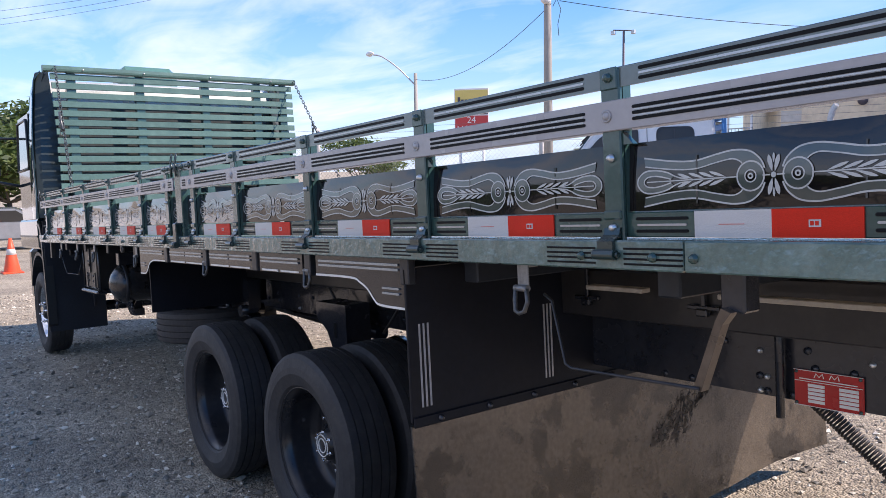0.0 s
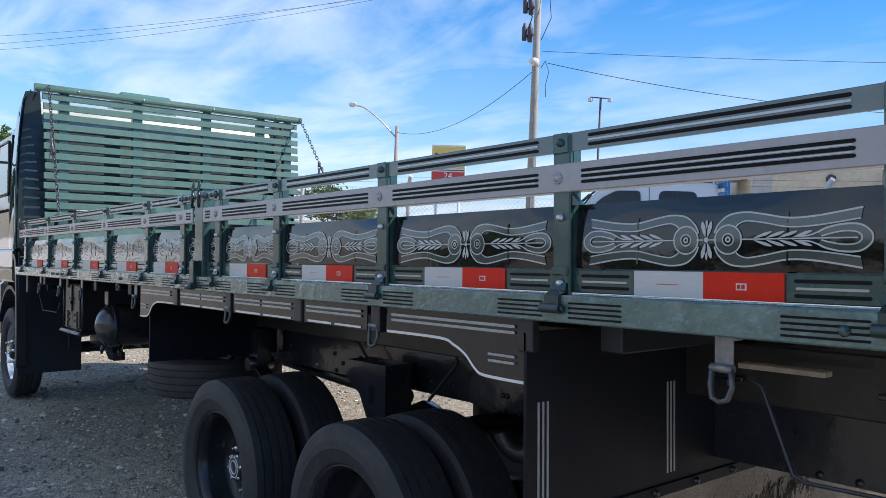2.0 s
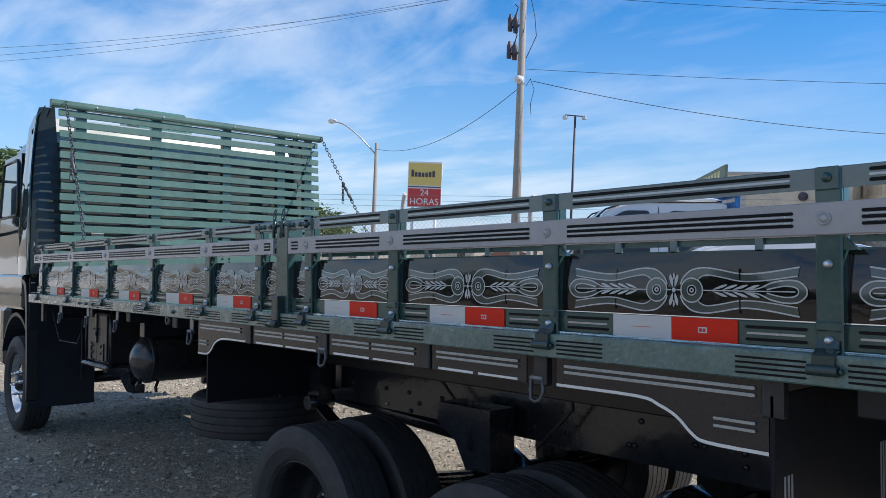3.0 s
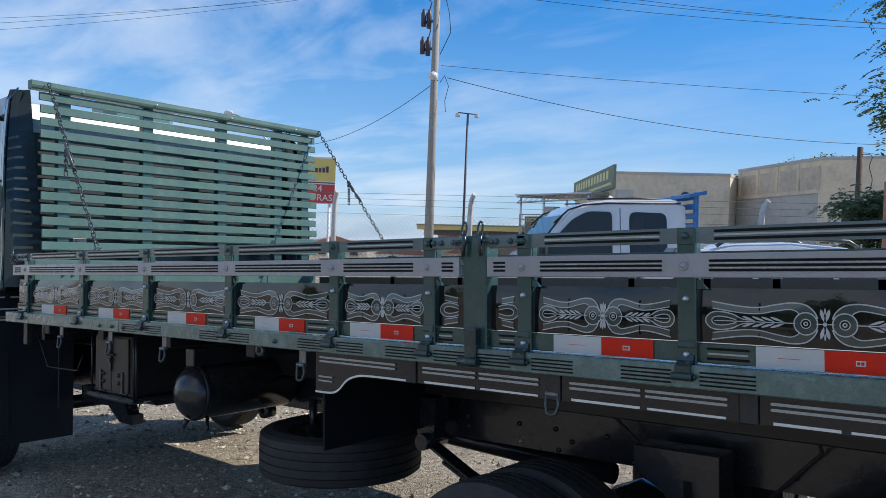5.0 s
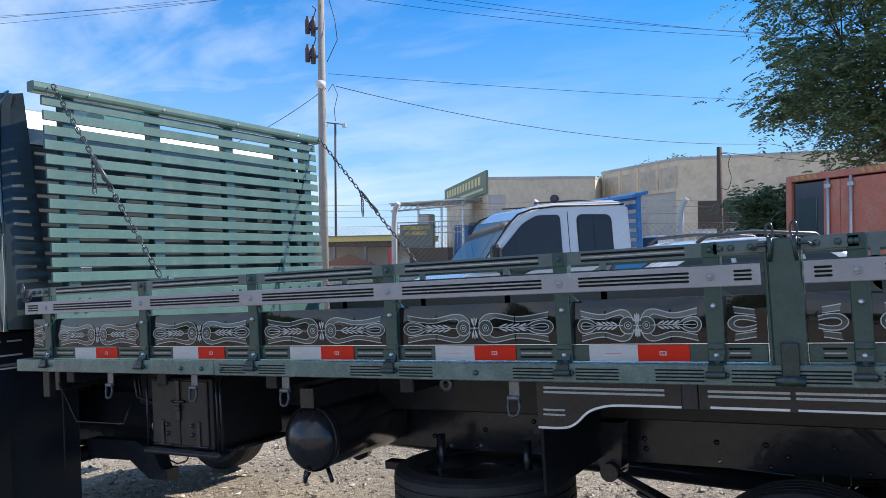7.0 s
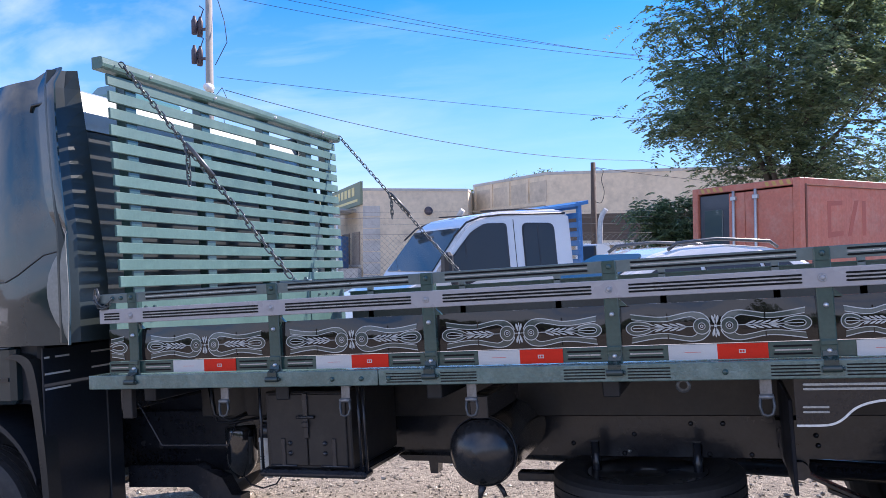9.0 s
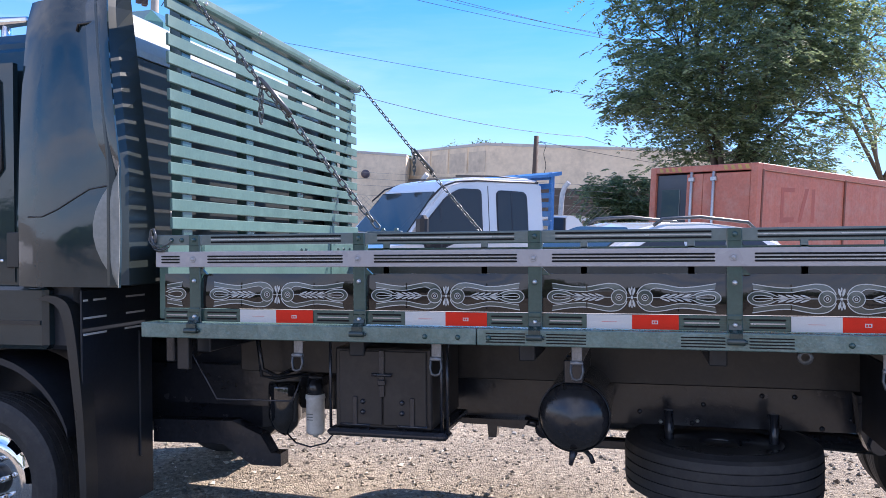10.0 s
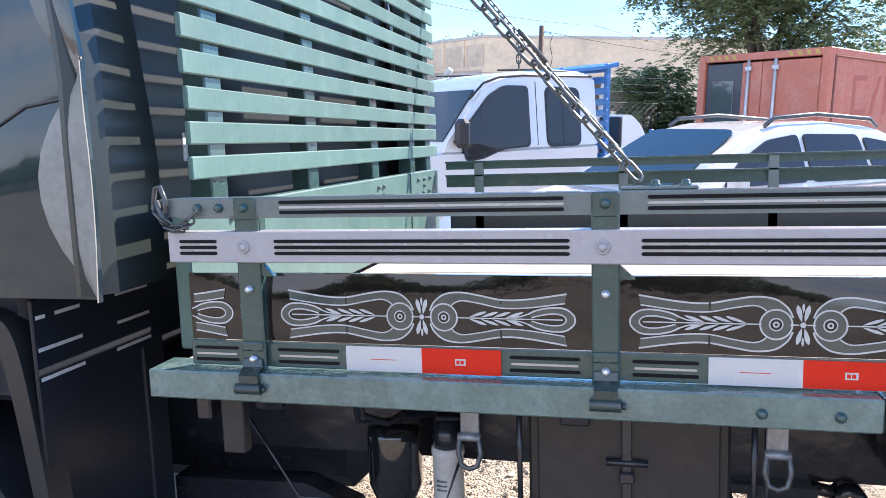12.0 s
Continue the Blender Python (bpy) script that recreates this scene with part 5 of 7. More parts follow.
        for c in range(10):
            for r in range(18):
                bm.faces.new((cols[c][r], cols[c + 1][r], cols[c + 1][r + 1], cols[c][r + 1])).smooth = True
        for c in range(10):
            e = bm.edges.get((cols[c][8], cols[c + 1][8]))
            e.smooth = False
        for r in range(18):
            bm.edges.get((cols[6][r], cols[6][r + 1])).smooth = False
        scoop = [[cols[c][r].co.copy() for r in range(9)] for c in range(6, 11)]
        crease = [cols[c][8].co + Vector((0, -s * 0.001, 0)) for c in range(1, 11)]
        thicken(bm, 0.008)
        df = part("wind_deflector", bm, CAB, shell, "dark green moulded corner deflector with a scooped outlet")
        bm = BM()
        skins = [[[bm.verts.new(p + Vector((0, -s * d, 0))) for p in col] for col in scoop] for d in (0.0045, 0.001)]
        for skin in skins:
            for c in range(4):
                for r in range(8):
                    bm.faces.new((skin[c][r], skin[c + 1][r], skin[c + 1][r + 1], skin[c][r + 1])).smooth = True
        rim = [(c, 0) for c in range(5)] + [(4, r) for r in range(1, 9)] + [(c, 8) for c in range(3, -1, -1)] + [(0, r) for r in range(7, 0, -1)]
        for (c, r), (p, q) in zip(rim, rim[1:] + rim[:1]):
            bm.faces.new((skins[0][c][r], skins[0][p][q], skins[1][p][q], skins[1][c][r]))
            bm.edges.get((skins[0][c][r], skins[0][p][q])).smooth = False
        bmesh.ops.recalc_face_normals(bm, faces=bm.faces[:])
        part("outlet_scoop", bm, SCOOP, df, "dull grey scooped outlet")
        # thin black tube draws the dark line along the crease
        bm = BM()
        tube(bm, crease, 0.0035, 6)
        part("crease_line", bm, CAB_TRIM, df)
        # rear face, from the trailing edge inwards
        bm = BM()
        rows = []
        for k in range(15):
            z = 1.23 + 1.235 * k / 14
            w = min(1, max(0, (z - 1.517) / 0.95))
            ring = []
            ya, yb, xe = side(min(z, 2.44)) - 0.058, 0.171 - 0.052 * w, trail(z)
            for x, y in ((xe - 0.05, ya), (xe - 0.02, ya + 0.02), (xe - 0.004, ya + 0.06), (-0.325 - 0.073 * w, yb)):
                ring += [bm.verts.new((x, y0 + s * y, z)), bm.verts.new((x - 0.014, y0 + s * (y + 0.004), z))]
            rows.append(ring)
        loop = (0, 2, 4, 6, 7, 5, 3, 1)
        for p, q in zip(rows, rows[1:]):
            for i, j in zip(loop, loop[1:] + loop[:1]):
                bm.faces.new((p[i], p[j], q[j], q[i]))
        bm.faces.new([rows[0][i] for i in loop])
        bm.faces.new([rows[-1][i] for i in loop])
        bmesh.ops.recalc_face_normals(bm, faces=bm.faces[:])
        part("deflector_return", bm, CAB_RETURN, df, "dark grey-green rear face of the deflector")
        bm = BM()
        tube(bm, [(-0.575, y0 + s * 0.014, 2.275), (-0.565, y0 + s * 0.012, 2.305), (-0.475, y0 + s * 0.012, 2.308), (-0.465, y0 + s * 0.012, 2.285)], 0.006, 6)
        part("grip", bm, CAB_TRIM, df)
    # door, window, handle, seams
    for s, y0 in ((1, yn), (-1, yf)):
        bm = BM()
        prism(bm, [(-1.55, 1.24), (-0.90, 1.24), (-0.90, 2.17), (-1.43, 2.17), (-1.57, 1.60)], y0 - s * 0.006, y0 + s * 0.02)
        dr = part("door", bm, CAB, shell)
        bm = BM()
        prism(bm, [(-1.52, 1.70), (-1.00, 1.70), (-0.975, 1.73), (-0.985, 2.08), (-1.02, 2.11), (-1.41, 2.11)], y0 - s * 0.012, y0 + s * 0.0)
        part("door_glass", bm, GLASS_CLEAR, dr, "door window reflecting the sky")
        bm = BM()
        tube(bm, [(x, y0 - s * 0.012, z) for x, z in ((-1.535, 1.685), (-0.99, 1.685), (-0.96, 1.72), (-0.97, 2.09), (-1.01, 2.125), (-1.42, 2.125))], 0.011, 6, closed=True)
        part("window_seal", bm, CAB_TRIM, dr)
        bm = BM()
        box(bm, -0.935, -0.87, min(y0 - s * 0.004, y0 - s * 0.016), max(y0 - s * 0.004, y0 - s * 0.016), 1.30, 1.45, 0.004)
        part("door_handle", bm, CAB_TRIM, dr)
        bm = BM()
        lathe(bm, [(0.008, 0), (0.007, -0.004), (0.0005, -0.004)], 10, (-0.965, y0 - s * 0.006, 1.33))
        part("lock", bm, CHROME, dr)
    # lower body: side band, wheel arch, rear fender
    for s, y0 in ((1, yn), (-1, yf)):
        bm = BM()
        a, b = sorted((y0 - s * 0.02, y0 + s * 0.06))
        box(bm, -1.68, -0.735, a, b, 0.955, 1.225, 0.02)
        sb = part("side_band", bm, CAB, shell)
        bm = BM()
        box(bm, -1.66, -0.76, *sorted((y0 - s * 0.026, y0 - s * 0.02)), 1.06, 1.078)
        part("band_moulding", bm, CAB_TRIM, sb)
        bm = BM()
        # arch lip that drops from the band down behind the wheel
        lip = smooth([(-0.735, 1.185), (-0.675, 1.178), (-0.625, 1.145), (-0.598, 1.06), (-0.575, 0.88), (-0.555, 0.66), (-0.545, 0.42), (-0.545, 0.30)], 4)
        inner = [(x - 0.030 - 0.02 * (z - 0.3), z - 0.02) for x, z in lip]
        prism(bm, lip + inner[::-1], *sorted((y0 - s * 0.022, y0 + s * 0.05)))
        part("wheel_arch", bm, CAB_TRIM, shell, "grey-black wheel arch lip")
        bm = BM()
        arc = [(-1.12 + 0.47 * math.cos(radians(t)), 0.42 + 0.47 * math.sin(radians(t))) for t in range(20, 161, 7)]
        arc_o = [(x * 1.0, z + 0.03) for x, z in arc[::-1]]
        prism(bm, arc + arc_o, *sorted((y0 + s * 0.03, y0 + s * 0.30)))
        part("arch_liner", bm, DARKFLAP, shell)
        bm = BM()
        box(bm, -1.66, -0.56, *sorted((y0 + s * 0.36, y0 + s * 0.38)), 0.42, 1.0, 0.004)
        part("inner_wing", bm, DARKFLAP, shell)
        # mudguard panel behind the wheel, striped towards the bed
        inn = y0 + s * 0.465
        bm = BM()
        box(bm, -0.578, -0.568, *sorted((y0 - s * 0.01, inn)), 0.23, 1.205, 0.003)
        fd = part("mudguard_panel", bm, DARKFLAP, shell, "blue-black mudguard panel with white dashes")
        for z, spans in ((1.158, ((0.0, 0.028), (0.06, 0.142), (0.275, 0.41))), (1.084, ((0.0, 0.143), (0.275, 0.41))), (1.016, ((0.0, 0.143), (0.265, 0.41)))):
            for p, q in spans:
                bm = BM()
                box(bm, -0.568, -0.5665, *sorted((y0 + s * p, y0 + s * q)), z, z + 0.0085)
                part("white_dash", bm, WHITE_LINE, fd)
    # front bumper, windscreen, roof unit, mirrors
    bm = BM()
    box(bm, -1.86, -1.66, 0.14, WIDE - 0.14, 0.42, 0.96, 0.05)
    part("bumper", bm, CAB, shell)
    bm = BM()
    prism(bm, [(-1.675, 1.52), (-1.575, 1.95), (-1.495, 2.2), (-1.475, 2.2), (-1.555, 1.95), (-1.655, 1.52)], 0.30, WIDE - 0.30)
    part("windscreen", bm, GLASS, shell)
    bm = BM()
    box(bm, -1.05, -0.74, 0.84, 1.40, 2.33, 2.63, 0.07)
    part("roof_unit", bm, CAB_GREEN, shell, "green roof air unit")
    bm = BM()
    tube(bm, [(-1.15, 0.3, 2.3), (-1.15, 0.3, 2.41)], 0.02, 8)
    lathe(bm, [(0.06, -0.1), (0.03, -0.05), (0.02, 0.15), (0.0005, 0.16)], 14, (-1.18, 0.3, 2.42), "X")
    part("roof_horn", bm, CHROME, shell)
    for s, y0 in ((1, yn), (-1, yf)):
        bm = BM()
        tube(bm, [(-1.55, y0, 1.55), (-1.68, y0 - s * 0.18, 1.60), (-1.73, y0 - s * 0.22, 1.68)], 0.014, 8)
        arm = part("mirror_arm", bm, CAB_TRIM, shell)
        bm = BM()
        tube(bm, [(-1.5, y0, 2.0), (-1.68, y0 - s * 0.18, 2.02), (-1.73, y0 - s * 0.22, 1.96)], 0.012, 8)
        part("mirror_arm", bm, CAB_TRIM, shell)
        bm = BM()
        box(bm, -1.80, -1.70, *sorted((y0 - s * 0.14, y0 - s * 0.32)), 1.64, 2.0, 0.03)
        part("mirror_shell", bm, CAB_TRIM, arm)


cab()


# ---- behind the truck: parked vehicles ----
CAR_WHITE = mat("white_car_paint", (0.73, 0.715, 0.69), 0.2, coat=0.8, vary=0.04, scale=2)
BLUE = mat("blue_painted_wood", (0.03, 0.17, 0.42), 0.45, vary=0.2, scale=8, dirt_or_sheen=(0.1, 0.2, 0.35), dirt_or_sheen_amt=0.4)
CAR_GLASS = glass("car_glass", (0.040, 0.039, 0.037), 0.03, 0.0, 0.4)
SCREEN = glass("windscreen_glass", (0.035, 0.055, 0.062), 0.03, 0.0, 0.28)
PLASTIC = mat("black_plastic", (0.02, 0.02, 0.022), 0.45, vary=0.2)


def rounded(poly, r=0.06, n=4):
    """A polygon with its corners rounded off."""
    out = []
    m = len(poly)
    for i in range(m):
        p, a, b = Vector(poly[i]), Vector(poly[i - 1]), Vector(poly[(i + 1) % m])
        u, w = a - p, b - p
        k = min(r, u.length * 0.45, w.length * 0.45)
        q0, q1 = p + u.normalized() * k, p + w.normalized() * k
        for j in range(n + 1):
            t = j / n
            out.append(tuple(q0 * (1 - t) ** 2 + p * 2 * t * (1 - t) + q1 * t * t))
    return out


def loft(bm, sections, cap=True):
    """Skin over rings of equal length."""
    rings = [[bm.verts.new(p) for p in s] for s in sections]
    n = len(rings[0])
    for a, b in zip(rings, rings[1:]):
        for k in range(n):
            bm.faces.new((a[k], a[(k + 1) % n], b[(k + 1) % n], b[k]))
    if cap:
        bm.faces.new(rings[0][::-1])
        bm.faces.new(rings[-1])


def vehicle_at(x, y, way):
    """Pose of a vehicle: its own x axis forwards, y to its left."""
    z = ground_z(x, y)
    return pose(x, y, z, 0, -2.3 * math.cos(way), math.degrees(way))


def car_wheel(root, x, y, r=0.34):
    k = r / 0.385
    w = shared("wheel", TYRE, root, Matrix.Translation((x, y, r)) @ Matrix.Diagonal((k, 0.85, k, 1)))
    shared("rim", RIM, w, Matrix())


DULL_WIRE = mat("dull_grey_fence_wire", (0.16, 0.155, 0.15), 0.7, vary=0.2)


def double_cab_truck():
    way = math.atan2(-0.69, -0.72)
    root = thing("crew_cab_truck", "white crew-cab light truck with tinted windows and a blue stake rack", "truck", vehicle_at(0.265, 8.72, way) @ Matrix.Diagonal((1.02, 1.02, 1.085, 1)))
    hw = 1.0
    bm = BM()
    # body below the waist
    prof = [(0.0, 0.45), (3.05, 0.45), (3.12, 0.75), (3.0, 1.10), (2.42, 1.30), (0.0, 1.36)]
    secs = []
    for y, ins in ((0.0, 0.05), (0.06, 0.0), (1.94, 0.0), (2.0, 0.05)):
        secs.append([(x if 0 < x < 3 else x - ins * (1 if x > 1 else -1), -y, z + (ins if z < 0.5 else -ins * 0.3)) for x, z in prof])
    loft(bm, secs)
    body = part("body", bm, CAR_WHITE, root)
    # greenhouse
    bm = BM()
    low = [(0.0, 1.34), (2.44, 1.29)]
    gh = [(0.0, 1.34), (2.30, 1.28), (2.17, 1.42), (1.70, 1.97), (1.50, 2.11), (1.15, 2.17), (0.14, 2.19), (0.0, 2.15)]
    secs = []
    for y, ins in ((0.02, 0.0), (0.10, 1.0), (1.90, 1.0), (1.98, 0.0)):
        secs.append([(x, -(y + (0.10 * max(0, (z - 1.34) / 0.8) if y < 1 else -0.10 * max(0, (z - 1.34) / 0.8))), z - (0.03 if (ins == 0.0 and z > 2.0) else 0)) for x, z in gh])
    loft(bm, secs)
    bmesh.ops.bevel(bm, geom=[e for e in bm.edges], offset=0.035, segments=3, affect="EDGES", clamp_overlap=True)
    part("cab_shell", bm, CAR_WHITE, root)

    def side(poly, name, material, out, under=root):
        """A panel on the leaning cab side that faces the yard."""
        bm = BM()
        f = lambda x, z, o: (x, -(2.0 - 0.02 - 0.10 * max(0, (z - 1.34) / 0.8)) - 0.0 - o, z)
        a = [bm.verts.new(f(x, z, out)) for x, z in poly]
        b = [bm.verts.new(f(x, z, -0.01)) for x, z in poly]
        n = len(poly)
        bm.faces.new(a)
        bm.faces.new(b[::-1])
        for i in range(n):
            bm.faces.new((a[i], b[i], b[(i + 1) % n], a[(i + 1) % n]))
        return part(name, bm, material, under)

    FW = rounded([(1.08, 1.375), (1.45, 1.355), (1.70, 1.265), (1.93, 1.235), (2.0, 1.50), (1.60, 1.90), (1.40, 2.0), (1.08, 2.0)], 0.06)
    RW = rounded([(0.30, 1.385), (0.79, 1.375), (0.79, 1.995), (0.30, 1.985)], 0.09)
    grow = lambda poly, k: [(x + (x - sum(p[0] for p in poly) / len(poly)) * k, z + (z - 1.72) * k) for x, z in poly]
    for flip in (0, 1):
        grp = [side(grow(FW, 0.05), "window_seal", PLASTIC, 0.026), side(grow(RW, 0.075), "window_seal", PLASTIC, 0.004),
               side(FW, "front_window", CAR_GLASS, 0.030),
               side(RW, "rear_window", CAR_GLASS, 0.008),
               side([(0.93, 0.7), (0.942, 0.7), (0.942, 1.33), (0.93, 1.33)], "door_gap", PLASTIC, 0.003),
               side([(0.55, 1.39), (0.565, 1.39), (0.565, 1.98), (0.55, 1.98)], "window_bar", PLASTIC, 0.01),
               side([(1.70, 1.27), (1.725, 1.262), (1.725, 1.765), (1.70, 1.79)], "window_bar", PLASTIC, 0.033),
               side([(0.932, 1.37), (0.940, 1.37), (0.940, 2.06), (0.932, 2.06)], "door_gap", PLASTIC, 0.003)]
        if flip:
            for o in grp:
                o.matrix_basis = Matrix.Translation((0, -2.0, 0)) @ Matrix.Diagonal((1, -1, 1, 1))
        else:
            for x in (0.1, 0.92):
                h = side([(x, 1.30), (x + 0.14, 1.30), (x + 0.14, 1.335), (x, 1.335)], "door_handle", PLASTIC, 0.03)
    bm = BM()
    q = [(2.16, 1.41), (1.715, 1.945)]
    vs = []
    for x, z in q:
        ins = 0.12 + 0.10 * (z - 1.34) / 0.8
        vs.append([bm.verts.new((x + 0.02, -ins, z + 0.02)), bm.verts.new((x + 0.02, -2.0 + ins, z + 0.02))])
    bm.faces.new((vs[0][0], vs[0][1], vs[1][1], vs[1][0]))
    thicken(bm, 0.02)
    part("windscreen", bm, SCREEN, root)
    for s in (1,):
        bm = BM()
        y = 0.08
        box(bm, 1.98, 2.11, y - 0.10, y + 0.10, 1.36, 1.66, 0.045)
        tube(bm, [(2.08, -0.05, 1.42), (2.06, y, 1.45)], 0.02, 6)
        part("mirror", bm, PLASTIC, root)
    for s in (1, -1):
        bm = BM()
        lean = lambda x, z: (x, -1.0 - s * (0.985 - 0.10 * (z - 1.34) / 0.8), z)
        tube(bm, [lean(1.86, 1.86), lean(1.66, 2.03), lean(1.45, 2.095), lean(1.1, 2.125), lean(0.08, 2.135)], 0.013, 6)
        part("roof_gutter", bm, PLASTIC, root)
    for s in (-0.28, -1.72):
        bm = BM()
        tube(bm, [(0.15, s, 2.185), (0.7, s, 2.205), (1.35, s, 2.18)], 0.011, 6)
        part("roof_rail", bm, PLASTIC, root)
    for x, y in ((2.3, -0.12), (2.3, -1.88), (-1.6, -0.14), (-1.6, -1.86)):
        car_wheel(root, x, y)
    bm = BM()
    box(bm, -2.9, 0.0, -1.4, -0.6, 0.45, 0.7, 0.02)
    part("frame", bm, PLASTIC, root)
    # blue stake rack
    bm = BM()
    box(bm, -2.9, -0.08, -2.02, 0.02, 0.86, 0.98, 0.01)
    bed_ = part("rack_floor", bm, BLUE, root)
    for y in (-1.98, -0.9, -0.04):
        for x in (-0.14, -0.95, -1.9, -2.85):
            if y == -0.9 and x < -0.2:
                continue
            bm = BM()
            box(bm, x, x + 0.06, y - 0.03, y + 0.03, 0.98, 2.28 if x > -0.2 else 1.5, 0.005)
            part("rack_post", bm, BLUE, bed_)
    for i in range(10):
        z = 1.06 + i * 0.125
        bm = BM()
        box(bm, -0.10, -0.07, -2.0, 0.0, z, z + 0.075, 0.005)
        part("rack_slat", bm, BLUE, bed_)
        bm = BM()
        box(bm, -0.30, -0.10, -2.02, -1.99, z, z + 0.06, 0.005)
        part("rack_slat", bm, BLUE, bed_)
    bm = BM()
    prism(bm, [(-0.24, 2.25), (0.0, 2.21), (0.0, 2.25), (-0.24, 2.30)], -2.02, 0.02)
    part("rack_top", bm, BLUE, bed_)


double_cab_truck()


def load_box():
    """A tall white case with a black front, carried right behind the cab."""
    way = math.atan2(-0.69, -0.72)
    root = thing("storage_case", "white rounded case with a black front on the truck bed", "case", vehicle_at(0.265, 8.72, way) @ Matrix.Diagonal((1.02, 1.02, 1.085, 1)))
    bm = BM()
    prism(bm, rounded([(-0.42, 0.98), (-0.98, 0.98), (-0.92, 1.32), (-0.74, 1.58), (-0.58, 1.70), (-0.42, 1.71)], 0.06), -0.5, -0.08)
    case = part("case_body", bm, CAR_WHITE, root)
    bm = BM()
    box(bm, -0.425, -0.39, -0.49, -0.09, 1.02, 1.68, 0.012)
    part("case_front", bm, PLASTIC, root, "black front panel")


load_box()


def wagon():
    way = math.atan2(-0.62, -0.78)
    root = thing("station_wagon", "white estate car with roof rails and dark windows", "car", vehicle_at(1.28, 6.23, way) @ Matrix.Diagonal((1.06, 1.06, 1.125, 1)))
    bm = BM()
    prof = [(-2.1, 0.35), (2.2, 0.3), (2.3, 0.6), (2.05, 0.80), (0.95, 0.97), (-1.9, 1.02), (-2.15, 0.9), (-2.2, 0.55)]
    loft(bm, [[(x * (1 - 0.02 * k), y, z) for x, z in prof] for y, k in ((-0.86, 1), (-0.80, 0), (0.80, 0), (0.86, 1))])
    bmesh.ops.bevel(bm, geom=bm.edges[:], offset=0.03, segments=2, affect="EDGES", clamp_overlap=True)
    part("body", bm, CAR_WHITE, root)

    def hull(ins, dz, name, material):
        bm = BM()
        gh = [(-2.0, 1.0), (0.93, 0.97), (0.53, 1.22), (0.06, 1.43), (-0.25, 1.49), (-0.8, 1.51), (-1.4, 1.46), (-1.75, 1.34)]
        secs = []
        for sgn, k in ((-1, 0.0), (-1, 0.14), (1, 0.14), (1, 0.0)):
            secs.append([(x, sgn * (0.80 - 0.20 * max(0, (z - 1.0) / 0.5) - k * 0.6 + ins), z + dz - (0.03 if k == 0 and z > 1.3 else 0)) for x, z in gh])
        loft(bm, secs)
        bmesh.ops.bevel(bm, geom=bm.edges[:], offset=0.035, segments=3, affect="EDGES", clamp_overlap=True)
        return part(name, bm, material, root)

    h = hull(0.0, 0.0, "roof_shell", CAR_WHITE)
    for s in (1, -1):
        def pane(poly, name, material, out):
            poly = rounded(poly, 0.05)
            bm = BM()
            a = [bm.verts.new((x, s * (0.80 - 0.20 * (z - 1.0) / 0.5 + out), z)) for x, z in poly]
            b = [bm.verts.new((x, s * (0.80 - 0.20 * (z - 1.0) / 0.5 - 0.02), z)) for x, z in poly]
            n = len(poly)
            bm.faces.new(a)
            bm.faces.new(b[::-1])
            for i in range(n):
                bm.faces.new((a[i], b[i], b[(i + 1) % n], a[(i + 1) % n]))
            part(name, bm, material, root)
        pane([(-0.40, 1.05), (0.50, 1.04), (0.28, 1.22), (-0.06, 1.37), (-0.40, 1.41)], "front_window", CAR_GLASS, 0.006)
        pane([(-1.16, 1.05), (-0.46, 1.05), (-0.46, 1.41), (-1.10, 1.40)], "rear_window", CAR_GLASS, 0.006)
        pane([(-1.80, 1.08), (-1.22, 1.05), (-1.16, 1.38), (-1.45, 1.34)], "quarter_window", CAR_GLASS, 0.006)
        bm = BM()
        tube(bm, [(-0.12, s * 0.56, 1.47), (-0.22, s * 0.56, 1.53), (-0.7, s * 0.56, 1.56), (-1.35, s * 0.56, 1.52), (-1.45, s * 0.56, 1.46)], 0.018, 8)
        part("roof_rail", bm, HOOK, root)
        bm = BM()
        box(bm, 0.42, 0.56, s * 0.92 - 0.07, s * 0.92 + 0.07, 1.02, 1.14, 0.03)
        part("mirror", bm, CAR_WHITE, root)
    bm = BM()
    edge = rounded([(-0.64, 0.0), (0.64, 0.0), (0.50, 0.8), (-0.50, 0.8)], 0.12)
    vs = [bm.verts.new((0.86 - 0.95 * t, y, 1.04 + 0.494 * t)) for y, t in edge]
    bm.faces.new(vs)
    thicken(bm, -0.015)
    part("windscreen", bm, SCREEN, root)
    for x, y in ((1.4, 0.76), (1.4, -0.76), (-1.35, 0.76), (-1.35, -0.76)):
        car_wheel(root, x, y, 0.32)


wagon()

# ---- container ----
CORTEN = mat("faded_red_container", (0.53, 0.165, 0.105), 0.55, vary=0.2, scale=1.2, fine=20, dirt_or_sheen=(0.55, 0.30, 0.22), dirt_or_sheen_amt=0.6, bump=0.05)
RUST = mat("rusty_joint", (0.20, 0.07, 0.045), 0.7, vary=0.3, scale=6, dirt_or_sheen=(0.1, 0.05, 0.035), dirt_or_sheen_amt=0.6)
YELLOW = mat("yellow_marking", (0.5, 0.33, 0.08), 0.5, vary=0.2)
GALV = mat("galvanised_bar", (0.5, 0.52, 0.53), 0.4, metal=0.6, vary=0.2)


FADED = mat("faded_mark_paint", (0.45, 0.115, 0.075), 0.6, vary=0.2, scale=2)


DOORBLUE = mat("dark_blue_door", (0.022, 0.032, 0.05), 0.3, coat=0.3, vary=0.2)


